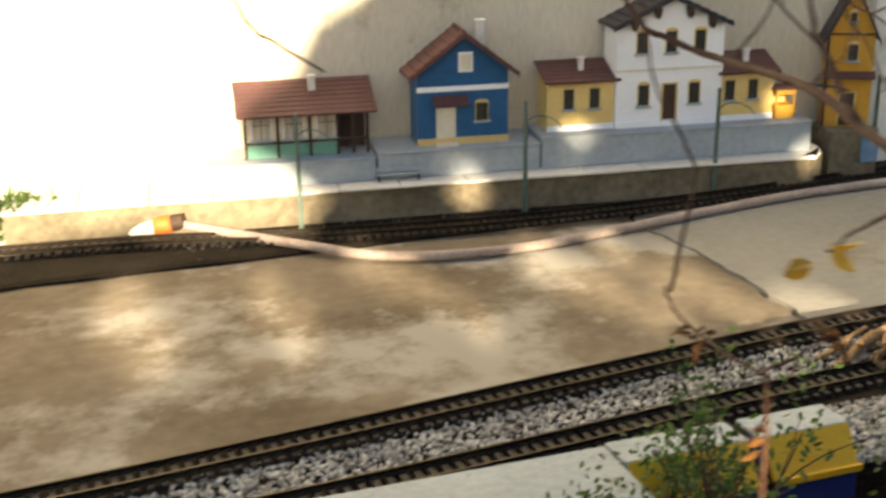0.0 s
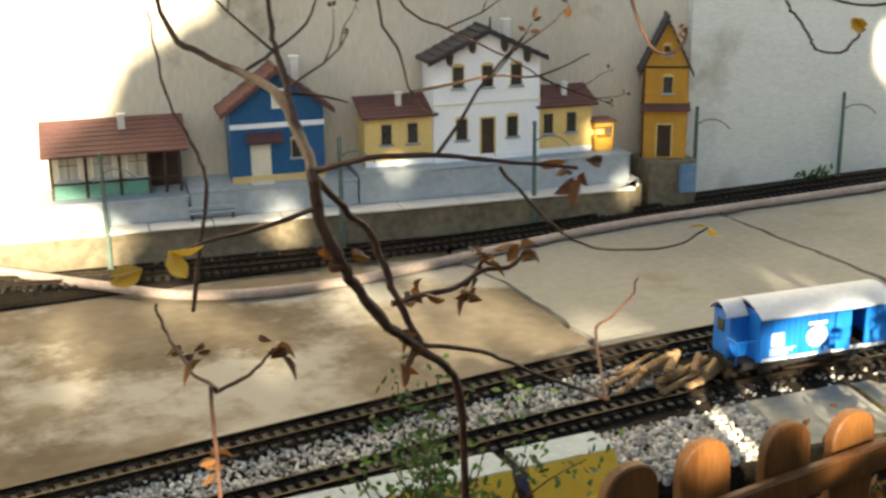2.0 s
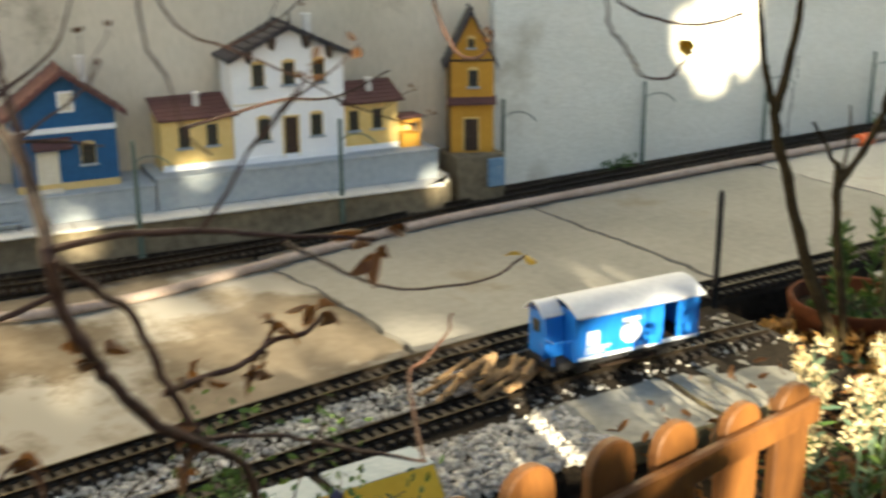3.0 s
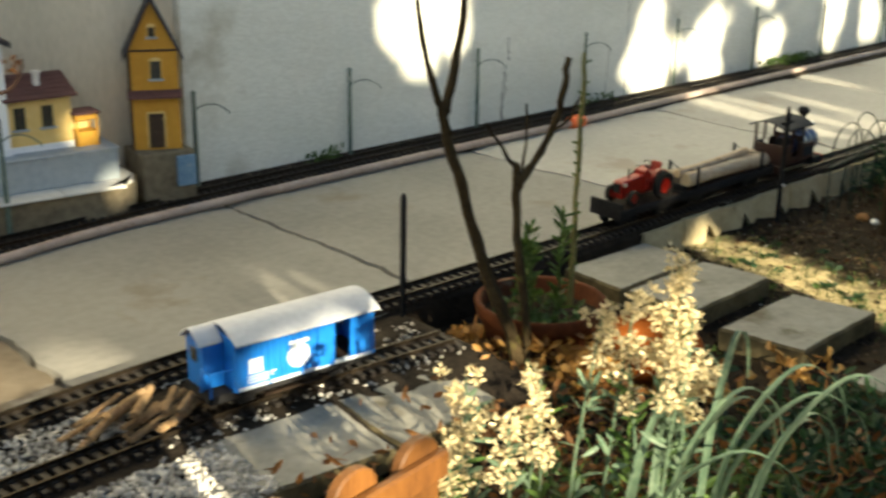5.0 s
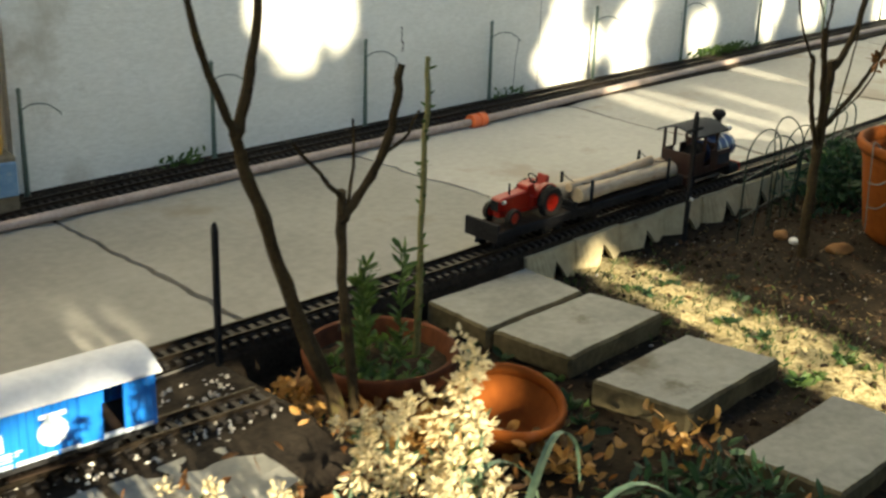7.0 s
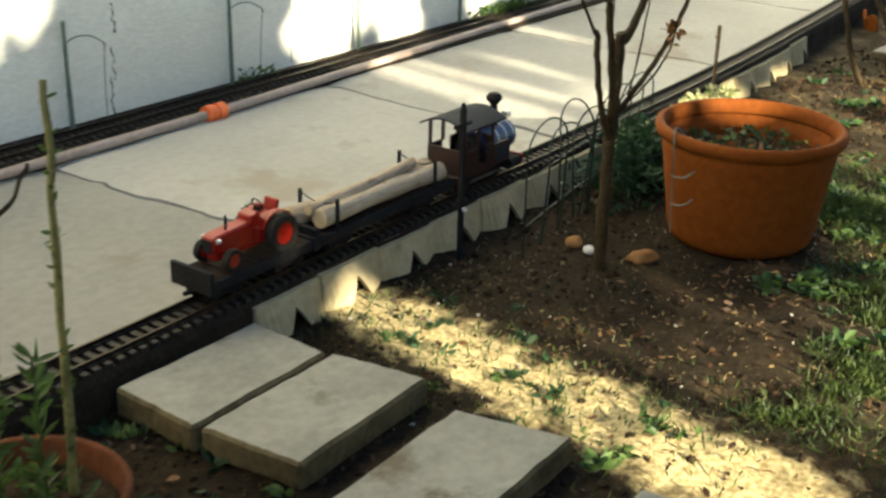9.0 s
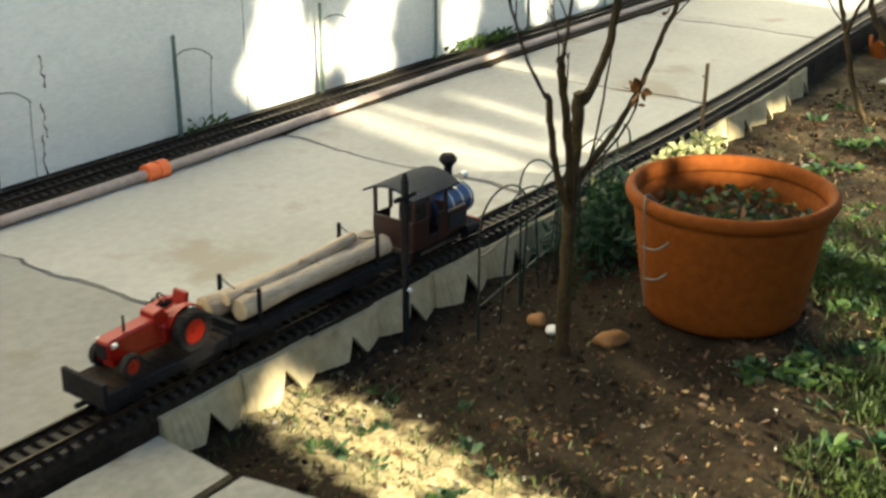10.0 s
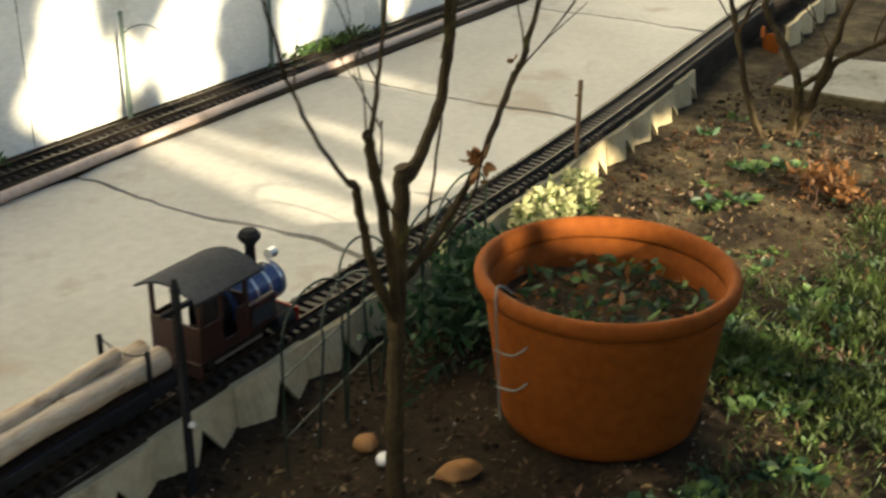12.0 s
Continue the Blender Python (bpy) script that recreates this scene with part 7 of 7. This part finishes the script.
def build_weeds():
    """Weeds in rosettes and patches of short grass over the bed."""
    rnd = random.Random(31)
    f, g, d = Foliage(180), Foliage(181), Foliage(182)
    spots = [(rnd.uniform(4.15, 5.2), rnd.uniform(0.75, 1.22)) for _ in range(70)] + [(rnd.uniform(4.60, 5.1), rnd.uniform(1.0, 1.45)) for _ in range(80)] + [(3.68 + rnd.gauss(0, 0.10), 1.68 - 0.6 * rnd.random()) for _ in range(26)] + [(rnd.uniform(3.06, 3.2), rnd.uniform(1.3, 1.78)) for _ in range(20)] + [(rnd.uniform(4.9, 6.3), rnd.uniform(1.0, 1.7)) for _ in range(24)]
    for x, y in spots:
        n, s = rnd.randint(6, 12), rnd.uniform(0.012, 0.03)
        q = f if rnd.random() < 0.6 else g
        for _ in range(n):
            a = rnd.uniform(0, 6.28)
            q.leaf((x + rnd.uniform(-0.012, 0.012), y + rnd.uniform(-0.012, 0.012), soil_height(x, y) + 0.002), (math.cos(a), math.sin(a), rnd.uniform(0.2, 0.9)), s, s * 0.45)
    tufts = [(rnd.gauss(4.80, 0.24), rnd.gauss(1.08, 0.17), rnd.uniform(0.015, 0.05)) for _ in range(95)] + [(4.66 + rnd.gauss(0, 0.05), 1.25 + rnd.gauss(0, 0.06), 0.03) for _ in range(22)] + [(rnd.uniform(3.72, 4.35), rnd.uniform(0.74, 1.06), rnd.uniform(0.01, 0.035)) for _ in range(46)]
    for cx, cy, w in tufts:
        for _ in range(int(60 + 900 * w)):
            x, y = rnd.gauss(cx, w), rnd.gauss(cy, w)
            if math.hypot(x - 4.42, y - 1.37) < 0.17:
                continue
            d.leaf((x, y, soil_height(x, y)), (rnd.uniform(-1, 1), rnd.uniform(-1, 1), 0.8), rnd.uniform(0.010, 0.034), 0.0032)
    for _ in range(900):
        x, y = 3.66 + rnd.gauss(0, 0.11), 1.75 - 0.75 * rnd.random()
        d.leaf((x, y, soil_height(x, y)), (rnd.uniform(-0.6, 0.6), rnd.uniform(-0.6, 0.6), 0.8), rnd.uniform(0.008, 0.022), 0.003)
    broad = [(4.255, 1.174, 9), (4.235, 1.13, 7), (4.202, 1.209, 6), (4.42, 1.086, 7), (4.631, 1.259, 8), (4.66, 1.20, 9), (4.72, 1.27, 8), (4.60, 1.17, 7), (5.50, 1.52, 8), (5.55, 1.433, 8), (5.27, 1.508, 9), (5.32, 1.47, 8), (4.78, 1.33, 7), (4.05, 1.02, 7), (4.12, 0.95, 6)]
    for cx, cy, n in broad:
        for _ in range(4):
            x, y = rnd.gauss(cx, 0.022), rnd.gauss(cy, 0.022)
            for k in range(n):
                a = 6.28 * k / n + rnd.uniform(-0.3, 0.3)
                s = rnd.uniform(0.018, 0.038)
                (g if rnd.random() < 0.45 else f).leaf((x, y, soil_height(x, y) + 0.004), (math.cos(a), math.sin(a), rnd.uniform(0.15, 0.9)), s, s * 0.55, 0.25, 0.2)
    tagged(f.done("weeds", L_DARK), "dark green weed rosettes on the soil", "weeds", kind="stuff")
    tagged(g.done("weeds", L_GREEN), "light green seedlings on the soil", "weeds", kind="stuff")
    tagged(d.done("grass", L_GRASS), "sparse short grass blades on the bed", "grass", kind="stuff")
    q = Foliage(184)
    for _ in range(420):
        q.leaf((q.rnd.gauss(0.66, 0.07), q.rnd.gauss(2.93, 0.03), 0.005 + 0.085 * q.rnd.random()), (q.rnd.uniform(-1, 1), q.rnd.uniform(-1, 0.5), 0.9), 0.035, 0.009)
    tagged(q.done("yard_weeds", L_GREEN), "yellow-green weeds growing at the platform's end", "weeds", kind="stuff")
    q = Foliage(183)
    for cx, cy, n in ((3.27, 2.735, 60), (5.62, 2.74, 260), (4.45, 2.74, 30)):
        for _ in range(n):
            q.leaf((cx + q.rnd.gauss(0, 0.03 if n < 200 else 0.10), cy + q.rnd.gauss(0, 0.012), 0.008 + 0.03 * q.rnd.random()), (q.rnd.uniform(-1, 1), q.rnd.uniform(-1, 0.3), 0.6), 0.022, 0.009)
    tagged(q.done("wall_weeds", L_GREEN), "green weeds at the foot of the wall", "weeds", kind="stuff")


def build_shade_hedge():
    """An unseen hedge, added on the sunny side to shade the scene. The low sun comes through its gaps, which are placed
    and named by where their light falls.
    """
    y0, slope, lean = -1.9, -SUN_WAY.z / SUN_WAY.y, SUN_WAY.x / SUN_WAY.y
    on_wall = [
        (3.69, 2.77, 0.43, 0.115, 0.11), (3.66, 2.77, 0.30, 0.058, 0.075), (3.79, 2.77, 0.33, 0.036, 0.05), (3.54, 2.77, 0.38, 0.02, 0.06),
        (4.735, 2.77, 0.11, 0.092, 0.11), (4.76, 2.77, 0.28, 0.025, 0.06), (5.09, 2.77, 0.09, 0.105, 0.09), (5.13, 2.77, 0.20, 0.045, 0.05), (4.90, 2.77, 0.13, 0.02, 0.04),
        (5.53, 2.77, 0.09, 0.05, 0.12), (5.45, 2.77, 0.34, 0.06, 0.08), (5.98, 2.77, 0.2, 0.06, 0.16), (6.3, 2.77, 0.15, 0.05, 0.12),
        (2.612, 2.83, 0.385, 0.002, 0.022), (2.67, 2.82, 0.29, 0.0, 0.016),
    ]
    on_yard = [
        (4.80, 2.58, 0.0, 0.04, 0.035), (4.755, 2.38, 0.0, 0.045, 0.045), (4.70, 2.12, 0.0, 0.045, 0.03), (4.89, 2.45, 0.0, 0.016, 0.045), (4.87, 2.18, 0.0, 0.018, 0.03),
        (4.178, 2.44, 0.0, 0.010, 0.035), (3.578, 2.13, 0.0, 0.003, 0.03), (3.69, 2.22, 0.0, 0.008, 0.008), (5.48, 2.47, 0.0, 0.02, 0.05), (5.08, 2.3, 0.0, 0.012, 0.05),
        (1.70, 2.66, 0.09, 0.036, 0.012), (1.735, 2.40, 0.0, 0.028, 0.028), (1.765, 2.27, 0.0, 0.028, 0.028), (1.80, 2.14, 0.0, 0.026, 0.028), (1.845, 1.99, 0.0, 0.024, 0.028), (1.91, 2.33, 0.0, 0.018, 0.024), (1.96, 2.17, 0.0, 0.024, 0.028), (2.02, 2.01, 0.0, 0.040, 0.028), (2.07, 1.93, 0.0, 0.036, 0.016),
    ]
    on_station = [(2.56, 2.71, 0.22, 0.022, 0.018), (2.60, 2.64, 0.085, 0.020, 0.014), (1.69, 2.74, 0.12, 0.014, 0.001)]
    on_old_yard = [(1.385, 2.52, 0.0, 0.020, 0.024), (1.42, 2.40, 0.0, 0.024, 0.026), (1.455, 2.28, 0.0, 0.020, 0.024), (1.50, 2.12, 0.0, 0.017, 0.020), (0.845, 2.48, 0.0, 0.024, 0.028), (0.875, 2.33, 0.0, 0.024, 0.030), (0.91, 2.18, 0.0, 0.020, 0.026), (1.13, 2.35, 0.0, 0.014, 0.028), (1.17, 2.20, 0.0, 0.016, 0.026)]
    on_bed = [
        (3.685, 1.70, -0.06, 0.040, 0.035), (3.685, 1.58, -0.06, 0.044, 0.04), (3.69, 1.42, -0.06, 0.050, 0.05), (3.645, 1.22, -0.06, 0.055, 0.05), (3.60, 1.03, -0.06, 0.07, 0.05),
        (3.55, 1.30, -0.06, 0.014, 0.05), (3.53, 1.10, -0.06, 0.02, 0.04), (3.835, 1.34, -0.06, 0.02, 0.03), (3.86, 1.01, -0.06, 0.022, 0.02), (4.09, 1.0, -0.06, 0.028, 0.018), (4.09, 1.30, -0.06, 0.012, 0.016),
        (5.15, 1.20, -0.06, 0.09, 0.026), (5.45, 1.32, -0.06, 0.07, 0.03), (4.50, 1.0, -0.06, 0.04, 0.016), (4.78, 0.97, -0.06, 0.05, 0.018), (5.30, 1.74, -0.03, 0.07, 0.018), (4.95, 1.12, -0.06, 0.05, 0.02), (5.55, 1.42, -0.06, 0.10, 0.02), (4.75, 1.06, -0.06, 0.02, 0.015),
    ]
    on_siding = [
        (2.30, 1.60, 0.08, 0.045, 0.03), (2.40, 1.60, 0.08, 0.04, 0.03), (2.49, 1.60, 0.08, 0.03, 0.03), (2.10, 1.52, 0.0, 0.06, 0.045), (2.12, 1.71, 0.03, 0.05, 0.018),
        (2.30, 1.50, 0.0, 0.026, 0.045), (2.40, 1.49, 0.0, 0.024, 0.045), (2.475, 1.49, 0.0, 0.022, 0.045), (2.555, 1.50, 0.0, 0.024, 0.045), (2.66, 1.44, 0.0, 0.02, 0.03),
        (2.04, 0.96, 0.24, 0.018, 0.03), (1.93, 0.95, 0.24, 0.006, 0.03), (1.80, 0.93, 0.255, 0.008, 0.008), (2.06, 1.70, 0.07, 0.07, 0.02),
    ]
    on_plants = [
        (2.40, 0.93, 0.32, 0.05, 0.045), (2.30, 1.06, 0.22, 0.05, 0.045), (2.24, 1.13, 0.17, 0.04, 0.04), (2.42, 0.9, 0.15, 0.05, 0.06), (2.67, 1.52, 0.0, 0.03, 0.03), (2.96, 1.38, 0.01, 0.05, 0.016), (2.74, 1.53, 0.0, 0.022, 0.014), (2.84, 1.40, -0.03, 0.045, 0.014), (3.15, 1.16, -0.02, 0.03, 0.012),
        (3.76, 1.82, 0.08, 0.016, 0.008), (3.567, 1.80, 0.065, 0.006, 0.008), (4.565, 1.447, 0.158, 0.032, 0.016), (4.452, 1.527, 0.14, 0.009, 0.022), (4.29, 1.25, 0.165, 0.006, 0.005), (4.86, 1.67, 0.07, 0.08, 0.035), (1.685, 1.11, 0.69, 0.010, 0.010), (1.658, 1.13, 0.75, 0.004, 0.02),
    ]
    on_grass = [(5.22, 1.25, -0.05, 0.10, 0.040), (5.08, 1.235, -0.05, 0.06, 0.03), (4.55, 1.065, -0.05, 0.06, 0.03), (4.80, 1.255, -0.05, 0.045, 0.028), (4.52, 1.13, -0.05, 0.035, 0.022), (4.15, 1.01, -0.05, 0.045, 0.026), (4.22, 1.02, -0.05, 0.03, 0.022), (3.78, 1.0, -0.05, 0.03, 0.024), (5.49, 1.585, -0.05, 0.09, 0.028), (5.72, 1.44, -0.05, 0.07, 0.026), (4.08, 0.96, -0.05, 0.05, 0.024), (4.0, 1.09, -0.06, 0.05, 0.02), (3.92, 1.18, -0.06, 0.03, 0.014), (4.45, 0.98, -0.05, 0.06, 0.03)]
    gaps = on_wall + on_yard + on_station + on_old_yard + on_bed + on_grass + on_siding + on_plants
    dapple = random.Random(77)
    gaps += [(dapple.uniform(3.75, 5.1), dapple.uniform(0.68, 1.1), -0.06, dapple.uniform(0.01, 0.05), dapple.uniform(0.007, 0.024)) for _ in range(32)]
    gaps += [(dapple.uniform(4.9, 5.9), dapple.uniform(1.15, 1.7), -0.06, dapple.uniform(0.02, 0.09), dapple.uniform(0.010, 0.03)) for _ in range(22)]
    holes = [(x - (y - y0) * lean, z + (y - y0) * slope, a * 1.15 + 0.008, b * 1.12 + 0.008) for x, y, z, a, b in gaps]

    near = {}
    for hole in holes:
        for k in range(math.floor((hole[0] - 1.5 * hole[2]) * 5), math.floor((hole[0] + 1.5 * hole[2]) * 5) + 1):
            near.setdefault(k, []).append(hole)

    def open_at(u, v):
        close = [q for q in near.get(math.floor(u * 5), []) if abs(v - q[1]) < 1.5 * q[3]]
        clump = 0 if not close else max(0.0, -0.08 - noise.noise(Vector((u * 19, v * 14, 5)))) * 4.5
        rag = 1 if not close else 1 + 0.75 * noise.noise(Vector((u * 16, v * 16, 2))) + 0.4 * noise.noise(Vector((u * 45, v * 45, 7)))
        if any(((u - p) / a) ** 2 + ((v - q) / b) ** 2 < (rag if b < 0.08 else rag - clump) for p, q, a, b in close):
            return True
        # also left open to light the shelter's end and the yard's far end
        x, z = u + (2.9 - y0) * lean, v - (2.9 - y0) * slope
        if x < 1.16 + ((z - 0.25) * 1.1 if z > 0.25 else (0.25 - z) * 0.8) + 0.03 * math.sin(z * 23) and z > -0.01 + 0.03 * math.sin(x * 9):
            return True
        return u + (2.2 - y0) * lean > 6.85 + 0.1 * math.sin(v * 11) and v > (1.95 - y0) * slope
    h = thing("hedge", "unseen loose hedge with gaps, added to shape the sunlight", "hedge", (0, y0, 0))
    f = Foliage(200)
    r = f.rnd
    for _ in range(78000):
        u, v = r.uniform(-2.4, 8.4), r.uniform(-0.05, 2.25)
        s = r.uniform(0.02, 0.034)
        if any(open_at(u + du, v + dv) for du, dv in ((0, 0), (s * 0.75, 0), (-s * 0.75, 0), (0, s * 0.75), (0, -s * 0.75))):
            continue
        o = len(f.v)
        dy = r.uniform(-0.16, 0.16)
        c = Vector((u + dy * lean, dy, v - dy * slope))
        a = r.uniform(0, 3.14)
        e1 = Vector((math.cos(a), r.uniform(-0.35, 0.35), math.sin(a))) * s * 1.25
        e2 = Vector((-math.sin(a), r.uniform(-0.35, 0.35), math.cos(a))) * s * 0.85
        f.v += [c - e1, c + e2 - e1 * 0.2, c + e1, c - e2 - e1 * 0.2]
        f.f += [(o, o + 1, o + 2, o + 3)]
    for _ in range(24000):
        u, v, s = r.uniform(-2.4, 8.4), r.uniform(-0.05, 2.25), r.uniform(0.035, 0.05)
        if any(open_at(u + s * du, v + s * dv) for du in (-1, 0, 1) for dv in (-1, 0, 1)):
            continue
        dy = r.uniform(-0.16, 0.16)
        o, c = len(f.v), Vector((u + dy * lean, dy, v - dy * slope))
        f.v += [c + Vector((s * math.cos(a), 0.3 * s * math.sin(a * 2), s * math.sin(a))) for a in (1.05 * k + r.uniform(-0.2, 0.2) for k in range(6))]
        f.f += [tuple(range(o, o + 6))]
    f.done("leaf", L_HEDGE, h)["kind"] = "stuff"
    for k in range(14):
        x = -2.0 + 0.75 * k + r.uniform(-0.1, 0.1)
        part("trunk", stem(((x, 0.06, -0.1), (x + r.uniform(-0.04, 0.04), 0.06, 0.45), (x + r.uniform(-0.05, 0.05), 0.05, 0.85)), 0.016, 0.008, 4), M_BARKT, h)


build_front_twigs()
build_shrub_by_pot()
build_small_pots()
build_leaf_pile()
build_flowers()
build_sprigs()
build_tree()
build_far_shrubs()
build_pot_greens()
build_weeds()
build_shade_hedge()


build_track("dark model track along the edge of the yard", MAIN, (2.6, 5.2))
build_track("dark model siding in pale gravel", SIDING, (0.6, 2.75))
build_track("dark model track along the garden wall", REAR, (1.6, 4.6))
